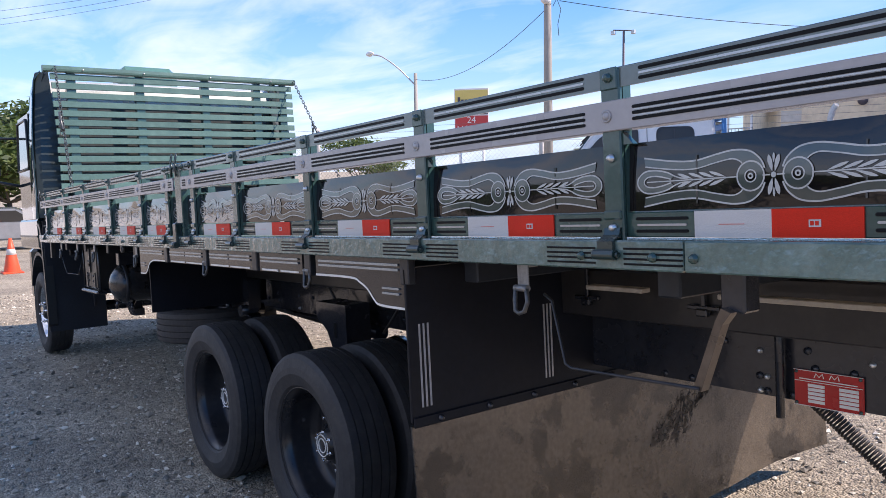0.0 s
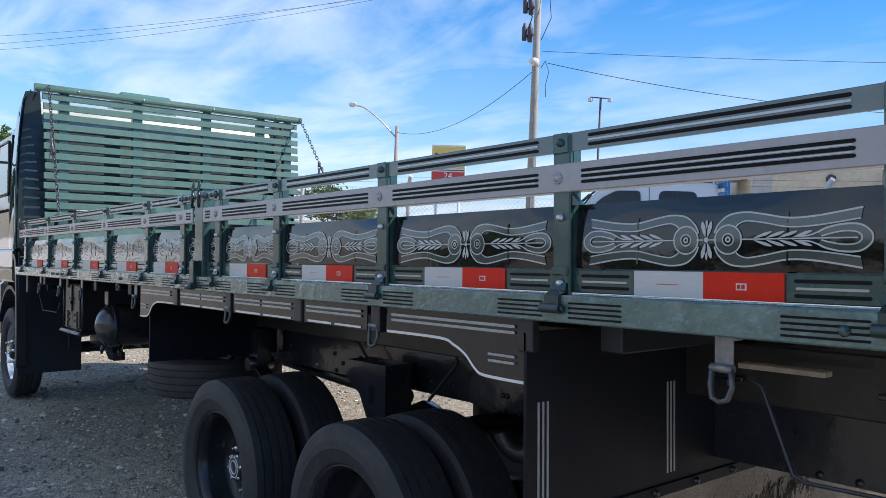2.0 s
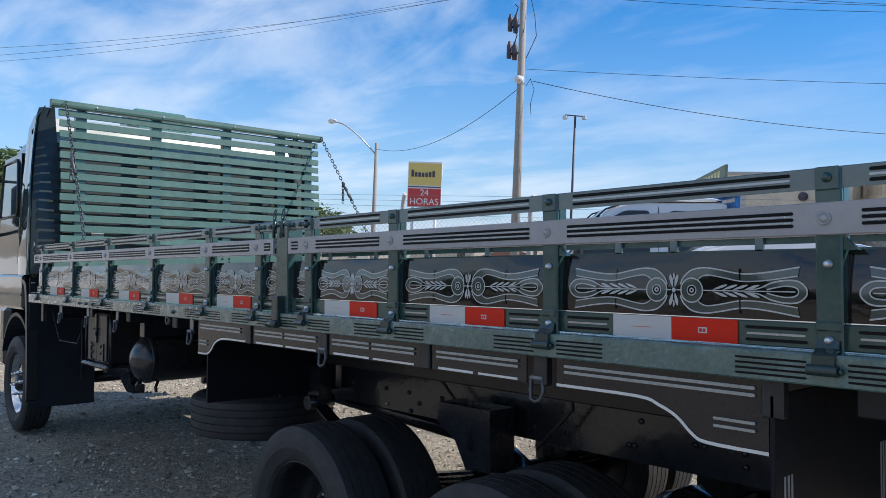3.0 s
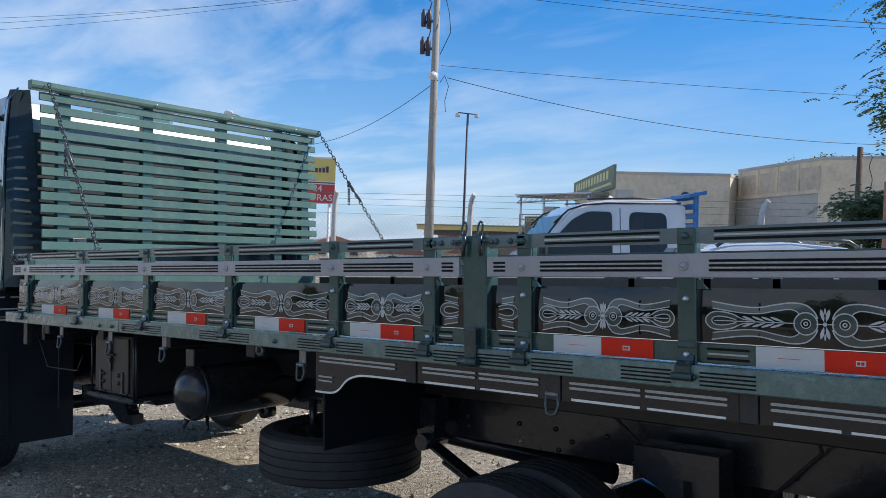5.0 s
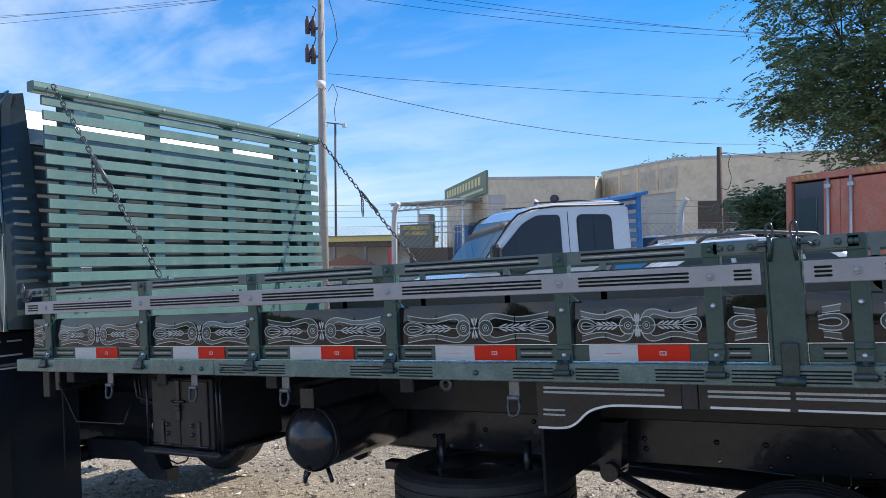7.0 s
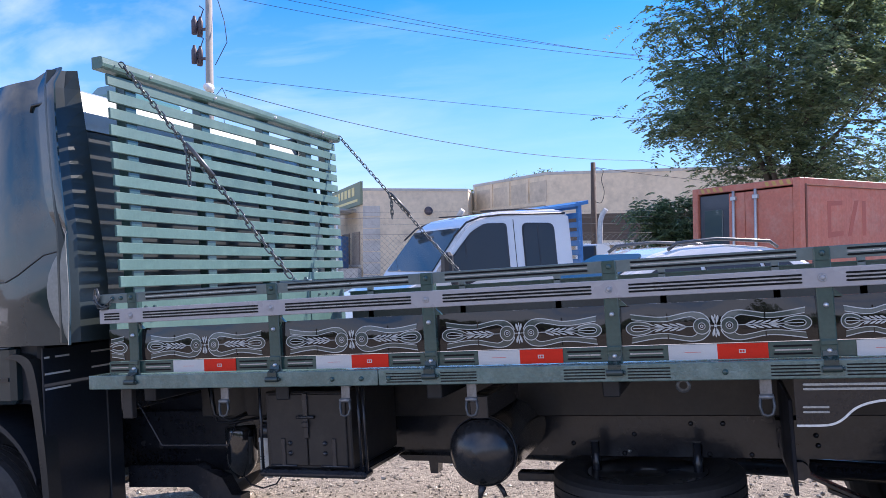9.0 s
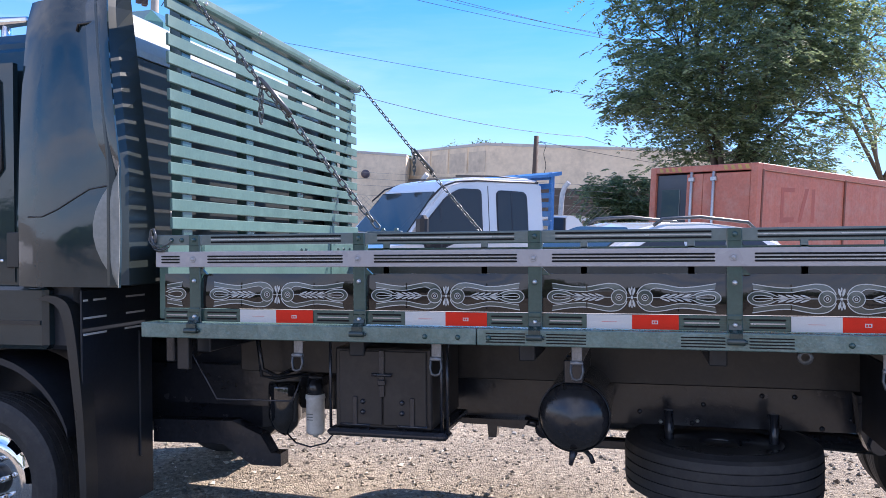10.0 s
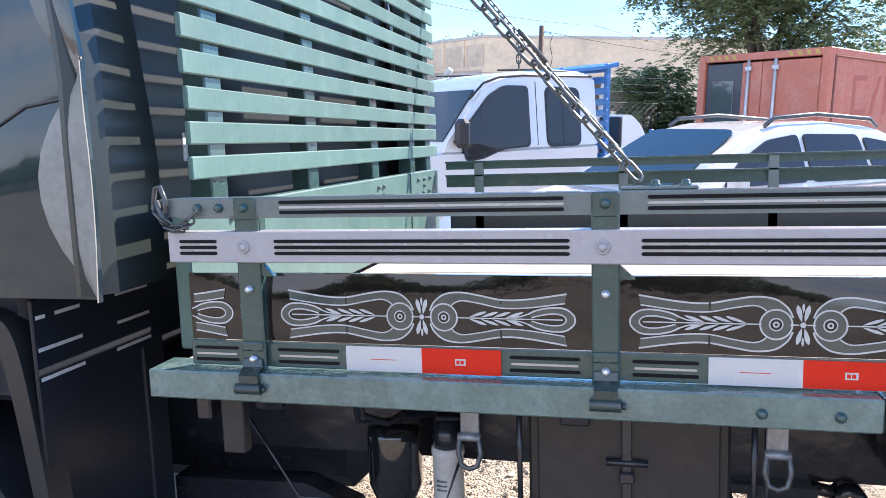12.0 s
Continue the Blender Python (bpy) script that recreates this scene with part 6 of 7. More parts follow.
def container():
    # own x along the length away from the door end, y across to the far corner
    o = Vector((3.5, 11.95, 0))
    way = math.atan2(0.74, 0.67)
    root = thing("shipping_container", "faded red shipping container with yellow-striped header and a dark door window", "container", pose(o.x, o.y, ground_z(o.x, o.y) + 0.30, 0, 0, math.degrees(way)))
    L, W, H = 6.06, 2.44, 2.59
    bm = BM()
    for x in (0, L - 0.14):
        for y in (0, W - 0.14):
            box(bm, x, x + 0.14, y, y + 0.14, 0, H, 0.01)
    for z in (0, H - 0.12):
        for y in (0, W - 0.1):
            box(bm, 0.14, L - 0.14, y, y + 0.1, z, z + 0.12, 0.01)
        for x in (0, L - 0.1):
            box(bm, x, x + 0.1, 0.14, W - 0.14, z, z + 0.12, 0.01)
    part("corner_frame", bm, CORTEN, root)

    def corrugated(length, name, fn):
        bm = BM()
        pts = []
        x = 0.0
        while x < length - 0.01:
            for dx, d in ((0.0, 0.0), (0.07, 0.0), (0.11, 0.003), (0.18, 0.003), (0.22, 0.0)):
                if x + dx <= length:
                    pts.append((x + dx, d))
            x += 0.28
        lo = [bm.verts.new(fn(a, d, 0.1)) for a, d in pts]
        hi = [bm.verts.new(fn(a, d, H - 0.1)) for a, d in pts]
        for i in range(len(pts) - 1):
            bm.faces.new((lo[i], lo[i + 1], hi[i + 1], hi[i]))
        part(name, bm, CORTEN, root)

    corrugated(L - 0.2, "side_wall", lambda a, d, z: (0.1 + a, 0.02 + d, z))
    corrugated(L - 0.2, "side_wall", lambda a, d, z: (0.1 + a, W - 0.02 - d, z))
    corrugated(W - 0.2, "end_wall", lambda a, d, z: (L - 0.02 - d, 0.1 + a, z))
    bm = BM()
    box(bm, 0.05, L - 0.05, 0.05, W - 0.05, H - 0.04, H - 0.01)
    box(bm, 0.05, L - 0.05, 0.05, W - 0.05, 0.1, 0.16)
    part("roof_sheet", bm, CORTEN, root)
    # door end
    bm = BM()
    box(bm, 0.03, 0.07, 0.16, 1.18, 0.14, H - 0.15, 0.01)
    d1 = part("door_leaf", bm, CORTEN, root)
    bm = BM()
    box(bm, 0.05, 0.09, 1.55, W - 0.15, 0.14, H - 0.15, 0.01)
    d2 = part("door_leaf", bm, DOORBLUE, root, "dark glazed office door")
    bm = BM()
    box(bm, 0.03, 0.07, 1.19, 1.56, 0.14, H - 0.15, 0.01)
    part("door_leaf", bm, CORTEN, root)
    bm = BM()
    box(bm, 0.035, 0.055, 1.72, 2.16, 1.35, 2.15, 0.006)
    part("door_window", bm, GLASS_CLEAR, d2, "door pane reflecting the sky")
    for y in (0.92, 1.42):
        bm = BM()
        tube(bm, [(0.0, y, 0.2), (0.0, y, H - 0.12)], 0.028, 8)
        box(bm, -0.03, 0.03, y - 0.06, y + 0.06, H - 0.30, H - 0.22, 0.01)
        box(bm, -0.03, 0.03, y - 0.06, y + 0.06, 1.2, 1.28, 0.01)
        part("locking_bar", bm, GALV, d1)
    for i in (0, 1, 2, 3, 10, 11, 12, 13):
        y = 0.16 + i * 0.15
        bm = BM()
        prism(bm, [(y, H - 0.10), (y + 0.07, H - 0.10), (y + 0.11, H - 0.02), (y + 0.04, H - 0.02)], -0.003, 0.0, "YZ")
        part("header_stripe", bm, YELLOW, root)
    for x in (0.145, 2.80, L - 0.17):
        bm = BM()
        box(bm, x, x + 0.045, -0.006, 0.03, 0.1, H - 0.1, 0.004)
        part("joint_strip", bm, RUST, root, "rusty upright joint")
    bm = BM()
    box(bm, 0.14, L - 0.14, -0.004, 0.02, H - 0.135, H - 0.115, 0.003)
    part("joint_strip", bm, RUST, root)
    for k, poly in enumerate(([(0.75, 1.55), (1.18, 1.6), (1.18, 1.68), (0.84, 1.66), (0.84, 2.12), (1.16, 2.14), (1.16, 2.22), (0.75, 2.2)], [(1.3, 1.58), (1.4, 1.6), (1.62, 2.24), (1.5, 2.23)], [(1.72, 1.6), (1.82, 1.61), (1.82, 2.24), (1.72, 2.23)])):
        bm = BM()
        prism(bm, poly, 0.0185, 0.0215)
        part("faded_mark", bm, FADED, root)


container()

# ---- buildings ----
RENDER_BEIGE = mat("beige_rendered_wall", (0.72, 0.60, 0.445), 0.85, vary=0.14, scale=0.5, fine=6, dirt_or_sheen=(0.3, 0.26, 0.21), dirt_or_sheen_amt=0.45, bump=0.1, bscale=20)
RENDER_GREY = mat("grey_block_wall", (0.50, 0.48, 0.445), 0.85, vary=0.15, scale=0.6, fine=8, dirt_or_sheen=(0.22, 0.21, 0.2), dirt_or_sheen_amt=0.5)
STAINED = mat("stained_render", (0.60, 0.505, 0.385), 0.85, vary=0.25, scale=0.6, fine=5, dirt_or_sheen=(0.38, 0.33, 0.27), dirt_or_sheen_amt=0.5)
BROWN_OPEN = mat("brown_shutter", (0.09, 0.065, 0.05), 0.5, vary=0.25)
STEEL_POST = mat("weathered_pole_concrete", (0.33, 0.31, 0.28), 0.8, vary=0.15, scale=2, dirt_or_sheen=(0.2, 0.18, 0.16), dirt_or_sheen_amt=0.4)
WOOD_POST = mat("dark_wood_post", (0.09, 0.065, 0.05), 0.8, vary=0.3, scale=5)
WIRE = mat("black_cable", (0.015, 0.015, 0.017), 0.5, vary=0.1)
SIGN_Y = mat("yellow_sign_face", (0.72, 0.55, 0.16), 0.4, vary=0.06)
SIGN_R = mat("red_sign_face", (0.55, 0.05, 0.05), 0.4, vary=0.06)
SIGN_DARK = mat("dark_sign_paint", (0.07, 0.06, 0.08), 0.5)
SIGN_WHITE = mat("white_sign_paint", (0.75, 0.74, 0.72), 0.45, vary=0.08)
SIGN_GREEN = mat("faded_green_sign", (0.19, 0.23, 0.15), 0.6, vary=0.2, scale=1)


def text_part(words, size, m, material, parent, name="lettering"):
    cu = bpy.data.curves.new(name, "FONT")
    cu.body, cu.size, cu.align_x, cu.align_y, cu.extrude = words, size, "CENTER", "CENTER", 0.01
    tmp = new("tmp_text", cu)
    me = bpy.data.meshes.new_from_object(tmp)
    bpy.data.objects.remove(tmp)
    me.materials.clear()
    me.materials.append(material)
    ob = new(name, me)
    ob.parent = parent
    ob.matrix_basis = m
    return ob


# far plots are laid out on a plan scaled about the yard
def far_plan(scale, dx=0.0):
    return Matrix.Translation((3 + dx, -2.2, 1.45)) @ Matrix.Scale(scale, 4) @ Matrix.Translation((-3, 2.2, -1.45))


def wall_block(name, label, pts, z0, z1, material, plan):
    """A building from a plan polygon."""
    root = thing(name, label, "building", plan)
    bm = BM()
    prism(bm, pts, z0, z1, "XY")
    part("wall", bm, material, root)
    bm = BM()
    cx = sum(p[0] for p in pts) / len(pts)
    cy = sum(p[1] for p in pts) / len(pts)
    grow = [(cx + (x - cx) * 1.004, cy + (y - cy) * 1.004) for x, y in pts]
    prism(bm, grow, z1 - 0.02, z1 + 0.10, "XY")
    part("coping", bm, RENDER_GREY, root)
    return root


def along(a, b, t, off=0.0):
    """A point on the wall from a to b, off metres in front of it."""
    d = Vector((b[0] - a[0], b[1] - a[1]))
    nrm = Vector((d.y, -d.x)).normalized()
    return Vector((a[0] + d.x * t + nrm.x * off, a[1] + d.y * t + nrm.y * off))


def wall_box(bm, a, b, t0, t1, z0, z1, out=0.05, inn=0.05):
    p, q, r, s = along(a, b, t0, out), along(a, b, t1, out), along(a, b, t1, -inn), along(a, b, t0, -inn)
    prism(bm, [tuple(v) for v in (p, q, r, s)], z0, z1, "XY")


A0, A1 = (-13.85, 31.2), (-9.36, 33.63)
AF = (-21.2, 40.0)
shop = wall_block("shop_building", "beige rendered shop with a parapet sign and a barred porch", [A0, A1, (-11, 42), (-18, 44), AF], -1.0, 5.15, RENDER_BEIGE, far_plan(1.7655, 0.5))
bm = BM()
wall_box(bm, AF, A0, 0.0, 1.0, 4.47, 5.58, 0.12, 0.0)
ss = part("parapet_sign", bm, SIGN_GREEN, shop, "faded green parapet sign with worn lettering")
bm = BM()
for k in range(12):
    t = 0.08 + 0.07 * k
    wall_box(bm, AF, A0, t, t + 0.045, 4.98, 5.40, 0.13, 0.0)
wall_box(bm, AF, A0, 0.45, 0.95, 4.66, 4.78, 0.13, 0.0)
part("worn_lettering", bm, SIGN_Y, ss)
for t0, t1 in ((0.62, 0.76), (0.82, 0.95)):
    bm = BM()
    wall_box(bm, AF, A0, t0, t1, 1.6, 3.2, 0.02, 0.1)
    wn = part("window", bm, BROWN_OPEN, shop)
    bm = BM()
    wall_box(bm, AF, A0, t0 - 0.01, t1 + 0.01, 1.5, 1.6, 0.08, 0.1)
    part("sill", bm, RENDER_GREY, wn)
    bm = BM()
    for k in range(6):
        u = t0 + (t1 - t0) * (k + 0.5) / 6
        wall_box(bm, AF, A0, u - 0.003, u + 0.003, 1.6, 3.2, 0.06, 0.0)
    part("bars", bm, STEEL_POST, wn)
bm = BM()
for k in range(9):
    z = -0.5 + k * 0.55
    wall_box(bm, A0, A1, 0.0, 0.16, z, z + 0.5, 0.02, 0.0)
part("brick_pier", bm, RENDER_GREY, shop)
bm = BM()
pt = along(A0, A1, 0.615, 0.06)
lathe(bm, [(0.0005, -0.1), (0.16, -0.1), (0.2, -0.02), (0.2, 0.1)], 18, (pt.x, pt.y, 4.17))
part("wall_fan", bm, SIGN_DARK, shop)

B0, B1, B2 = (-9.38, 33.85), (-5.0, 30.2), (6.5, 31.94)
hall = wall_block("warehouse_building", "beige rendered warehouse with a dark shutter opening", [B0, B1, B2, (5, 42), (-8, 42)], -1.0, 5.35, RENDER_BEIGE, far_plan(1.848, 1.0))
for k in range(4):
    bm = BM()
    wall_box(bm, B0, B1, 0.02 + 0.25 * k, 0.045 + 0.25 * k, 4.2, 5.3, 0.06, 0.0)
    part("pilaster", bm, RENDER_BEIGE, hall)
bm = BM()
wall_box(bm, B0, B1, 0.0, 1.0, -0.5, 4.05, 0.03, 0.0)
part("grey_lower_wall", bm, RENDER_GREY, hall)
bm = BM()
wall_box(bm, B0, B1, 0.0, 1.0, 4.05, 4.2, 0.07, 0.0)
part("ledge", bm, RENDER_BEIGE, hall)
for k in range(4):
    bm = BM()
    wall_box(bm, B0, B1, 0.06 + 0.25 * k, 0.26 + 0.25 * k, 4.2, 5.1, 0.02, 0.0)
    part("stained_field", bm, STAINED, hall)
bm = BM()
wall_box(bm, B1, B2, 0.072, 0.62, 1.6, 3.63, 0.02, 0.1)
sh = part("shutter", bm, BROWN_OPEN, hall)
bm = BM()
for k in range(20):
    wall_box(bm, B1, B2, 0.074, 0.618, 1.65 + k * 0.099, 1.70 + k * 0.099, 0.04, 0.0)
part("shutter_slat", bm, BROWN_OPEN, sh)
bm = BM()
wall_box(bm, B1, B2, 0.0, 1.0, -0.5, 2.5, 0.12, 0.0)
part("low_wall", bm, RENDER_BEIGE, hall)
bm = BM()
for k in range(40):
    t = 0.06 + 0.9 * k / 40
    wall_box(bm, B1, B2, t, t + 0.008, 1.7, 2.3, 0.30, -0.2)
for z in (1.65, 2.3):
    wall_box(bm, B1, B2, 0.05, 0.97, z, z + 0.1, 0.33, -0.17)
part("balustrade", bm, SIGN_WHITE, hall, "white lattice balustrade")

# terrace with a pergola roof
TB = [(-21.5, 34.0), (-15.2, 33.0)]
terrace = thing("terrace_kiosk", "drinks kiosk with a metal pergola roof, railings and a sign", "kiosk", Matrix.Translation((0.82, -0.23, 0.36)) @ far_plan(1.65))
bm = BM()
prism(bm, [(-21.3, 34.3), (-15.4, 33.4), (-15.2, 36), (-21, 37)], -1.5, 1.2, "XY")
part("base", bm, RENDER_GREY, terrace)
for x, y in ((-21.3, 34.2), (-19.6, 33.9), (-18.0, 33.65), (-16.6, 33.45)):
    bm = BM()
    tube(bm, [(x, y, -1.2), (x, y, 4.1)], 0.06, 8)
    part("post", bm, SIGN_WHITE, terrace)
bm = BM()
for z in (3.75, 4.08):
    tube(bm, [(-21.5, 34.1, z), (-16.4, 33.35, z + 0.16)], 0.05, 6)
for k in range(13):
    t = k / 12
    x, y = -21.5 + 5.1 * t, 34.1 - 0.75 * t
    tube(bm, [(x, y, 3.75 + 0.16 * t), (x + (0.42 if k < 12 else 0), y, 4.08 + 0.16 * t)], 0.022, 5)
    tube(bm, [(x, y, 4.08 + 0.16 * t), (x + 0.4, y + 3, 4.2 + 0.16 * t)], 0.035, 5)
prism(bm, [(-21.6, 34.0), (-16.3, 33.2), (-15.9, 36.4), (-21.2, 37.2)], 4.16, 4.22, "XY")
part("pergola", bm, GALV, terrace, "light steel pergola frame")
bm = BM()
for z in (2.5, 2.8, 3.1):
    tube(bm, [(-21.3, 34.1, z), (-16.5, 33.4, z)], 0.03, 5)
for k in range(24):
    t = k / 23
    tube(bm, [(-21.3 + 4.8 * t, 34.1 - 0.7 * t, 1.2), (-21.3 + 4.8 * t, 34.1 - 0.7 * t, 3.1)], 0.018, 4)
part("railing", bm, GALV, terrace)
bm = BM()
box(bm, -20.3, -19.6, 35.0, 35.7, 1.2, 3.6, 0.05)
part("drinks_fridge", bm, SIGN_WHITE, terrace, "white drinks fridge")
bm = BM()
box(bm, -17.6, -16.7, 34.2, 35.0, 1.2, 2.9, 0.04)
part("blue_crate_stack", bm, BLUE, terrace, "stack of blue crates")
bm = BM()
prism(bm, [(-19.8, 33.3), (-17.2, 32.9), (-17.1, 33.3), (-19.7, 33.7)], 0.4, 1.7, "XY")
part("plank_pile", bm, WOOD_POST, terrace, "pile of brown planks")
bm = BM()
prism(bm, [(-20.75, 33.85), (-18.4, 33.45), (-18.4, 33.55), (-20.75, 33.95)], 1.75, 2.98, "XY")
sg = part("kiosk_sign", bm, mat("grey_kiosk_sign", (0.12, 0.14, 0.13), 0.5, vary=0.1), terrace)
ROT = Matrix.Rotation(math.atan2(-0.45, 2.8), 4, "Z") @ Matrix.Rotation(math.pi / 2, 4, "X")
text_part("DISTRIBUIDORA\nDE BEBIDAS", 0.29, Matrix.Translation((-19.58, 33.60, 2.62)) @ ROT, SIGN_Y, sg)
bm = BM()
prism(bm, [(-21.5, 33.75), (-21.1, 33.68), (-21.1, 33.73), (-21.5, 33.8)], 0.2, 1.75, "XY")
part("red_banner", bm, SIGN_R, terrace)

# low yellow-roofed station shop far off
far_shop = thing("fuel_station_canopy", "low station building with a yellow fascia", "building", Matrix())
bm = BM()
prism(bm, [(-53, 62), (-39, 62), (-39, 70), (-53, 70)], 3.02, 3.5, "XY")
fs = part("fascia", bm, SIGN_Y, far_shop, "faded yellow canopy fascia")
bm = BM()
prism(bm, [(-53.1, 61.9), (-38.9, 61.9), (-38.9, 70.1), (-53.1, 70.1)], 3.5, 3.62, "XY")
part("roof_edge", bm, SIGN_GREEN, far_shop)
bm = BM()
prism(bm, [(-52.5, 62.6), (-39.5, 62.6), (-39.5, 69.5), (-52.5, 69.5)], 2.5, 3.0, "XY")
part("soffit", bm, BROWN_OPEN, far_shop)
bm = BM()
prism(bm, [(-52.5, 65), (-39.5, 65), (-39.5, 69.5), (-52.5, 69.5)], -2.5, 2.5, "XY")
part("wall", bm, RENDER_BEIGE, far_shop)
for x in (-52, -47.5, -43.5, -39.9):
    bm = BM()
    box(bm, x, x + 0.3, 62.6, 62.9, -2.5, 2.5, 0.02)
    part("canopy_post", bm, STEEL_POST, far_shop)
for k, (x, y, w, h, mt) in enumerate(((-45, 62, 5, 2.0, RENDER_BEIGE), (-53, 60, 6, 1.6, SIGN_WHITE), (-62, 58, 7, 2.2, RENDER_BEIGE), (-70, 48, 8, 1.8, RENDER_GREY), (-50, 80, 10, 2.6, RENDER_BEIGE), (-38, 66, 5, 1.9, SIGN_WHITE))):
    hs = thing("far_house", "low far-off house with a pitched tile roof", "house", pose(x, y, -3.6, 0, 0, 35 + 10 * k), group="far houses")
    bm = BM()
    box(bm, -w / 2, w / 2, -2, 2, 0, 2.2 + h)
    part("wall", bm, mt, hs)
    bm = BM()
    prism(bm, [(-w / 2 - 0.3, 2.2 + h), (w / 2 + 0.3, 2.2 + h), (0, 3.3 + h)], -2.2, 2.2)
    part("roof", bm, mat("far_tile_roof", (0.32, 0.14, 0.09), 0.8), hs)
    for wx in (-0.28, 0.22):
        bm = BM()
        box(bm, w * wx, w * wx + 0.9, -2.03, -1.98, 1.2 + h, 2.0 + h)
        part("window", bm, GLASS, hs)

# ---- poles, lamps and wires ----
def tall_pole():
    b = Vector((-14.4, 19.6, -1.2))
    root = thing("utility_pole", "tall concrete utility pole with cross arms, transformers and a lamp", "utility pole", Matrix.Translation((0.54, -0.31, -0.16)))
    bm = BM()
    top = Vector((-14.5, 19.6, 12.0))
    tube(bm, [b, b.lerp(top, 0.5), top], 0.19, 10, 0.11)
    part("shaft", bm, STEEL_POST, root)
    for z in (11.0,):
        bm = BM()
        box(bm, -15.5, -13.3, 19.55, 19.68, z, z + 0.12, 0.01)
        arm = part("cross_arm", bm, WOOD_POST, root)
        for x in (-15.4, -14.8, -13.8, -13.4):
            bm = BM()
            lathe(bm, [(0.03, 0), (0.06, 0.05), (0.04, 0.09), (0.06, 0.13), (0.03, 0.2), (0.0005, 0.22)], 10, (x, 19.61, z + 0.12), "Z")
            part("insulator", bm, SIGN_DARK, arm)
    for z in (9.85, 8.85):
        bm = BM()
        for dx, dy in ((-0.34, 0), (-0.47, 0.15), (-0.47, -0.15)):
            lathe(bm, [(0.0005, -0.28), (0.09, -0.26), (0.10, 0.2), (0.06, 0.28), (0.05, 0.36), (0.0005, 0.38)], 12, (-14.5 + dx, 19.6 + dy, z), "Z")
        box(bm, -15.0, -14.4, 19.55, 19.65, z - 0.12, z - 0.04, 0.01)
        tube(bm, [(-14.75, 19.5, z + 0.3), (-14.6, 19.45, z + 0.55), (-14.8, 19.5, z + 0.7)], 0.02, 5)
        part("switch_gear", bm, SIGN_DARK, root)
    bm = BM()
    lathe(bm, [(0.0005, -0.36), (0.10, -0.34), (0.15, -0.2), (0.14, -0.05), (0.05, 0.0)], 14, (-14.38, 19.6, 7.73))
    part("lamp_head", bm, SIGN_WHITE, root)
    bm = BM()
    tube(bm, [(-14.2, 19.6, 7.5), (-13.9, 19.5, 7.7), (-13.7, 19.5, 7.3), (-13.85, 19.5, 6.8), (-13.8, 19.5, 6.4)], 0.012, 5)
    tube(bm, [(-14.2, 19.6, 10.9), (-13.8, 19.5, 9.9), (-13.7, 19.5, 9.2), (-14.2, 19.55, 8.5)], 0.014, 5)
    part("loose_cable", bm, WIRE, root)


tall_pole()


LAMP_FOOT = Vector((-30.5, 25.05, 0))


def street_lamp():
    root = thing("street_lamp", "grey street lamp with a long curved arm", "street lamp", Matrix())
    b = LAMP_FOOT
    zt = 7.1
    bm = BM()
    tube(bm, [(b.x, b.y, -2.5), (b.x, b.y, zt)], 0.16, 8, 0.10)
    part("shaft", bm, STEEL_POST, root)
    bm = BM()
    pts = smooth([(0, 0), (-1.2, 1.05), (-2.3, 1.75), (-3.0, 1.9)], 5)
    tube(bm, [(b.x + u * 0.46, b.y + u * 0.66, zt - 0.7 + w * 0.93) for u, w in pts], 0.045, 6)
    part("arm", bm, GALV, root)
    bm = BM()
    e = (b.x - 3.2 * 0.46, b.y - 3.2 * 0.66, zt + 1.11)
    lathe(bm, [(0.0005, -0.40), (0.11, -0.27), (0.16, 0.0), (0.07, 0.31), (0.0005, 0.36)], 12, e, "X")
    part("lamp_head", bm, SIGN_WHITE, root)


street_lamp()


def twin_lamp():
    root = thing("flood_lamp_mast", "thin dark mast with two flood lamps", "lamp mast", Matrix())
    x, y = -49.6, 65.9
    bm = BM()
    tube(bm, [(x, y, -2.5), (x, y, 16.05)], 0.15, 8, 0.12)
    part("shaft", bm, SIGN_DARK, root)
    bm = BM()
    tube(bm, [(x - 0.87, y - 0.7, 16.2), (x + 0.78, y + 0.6, 16.05)], 0.07, 6)
    part("arm", bm, SIGN_DARK, root)
    for s in (-1, 0.9):
        bm = BM()
        box(bm, x + s * 0.87 - 0.22, x + s * 0.87 + 0.22, y + s * 0.7 - 0.18, y + s * 0.7 + 0.18, 15.7, 16.12, 0.04)
        part("flood_lamp", bm, GALV, root)


twin_lamp()


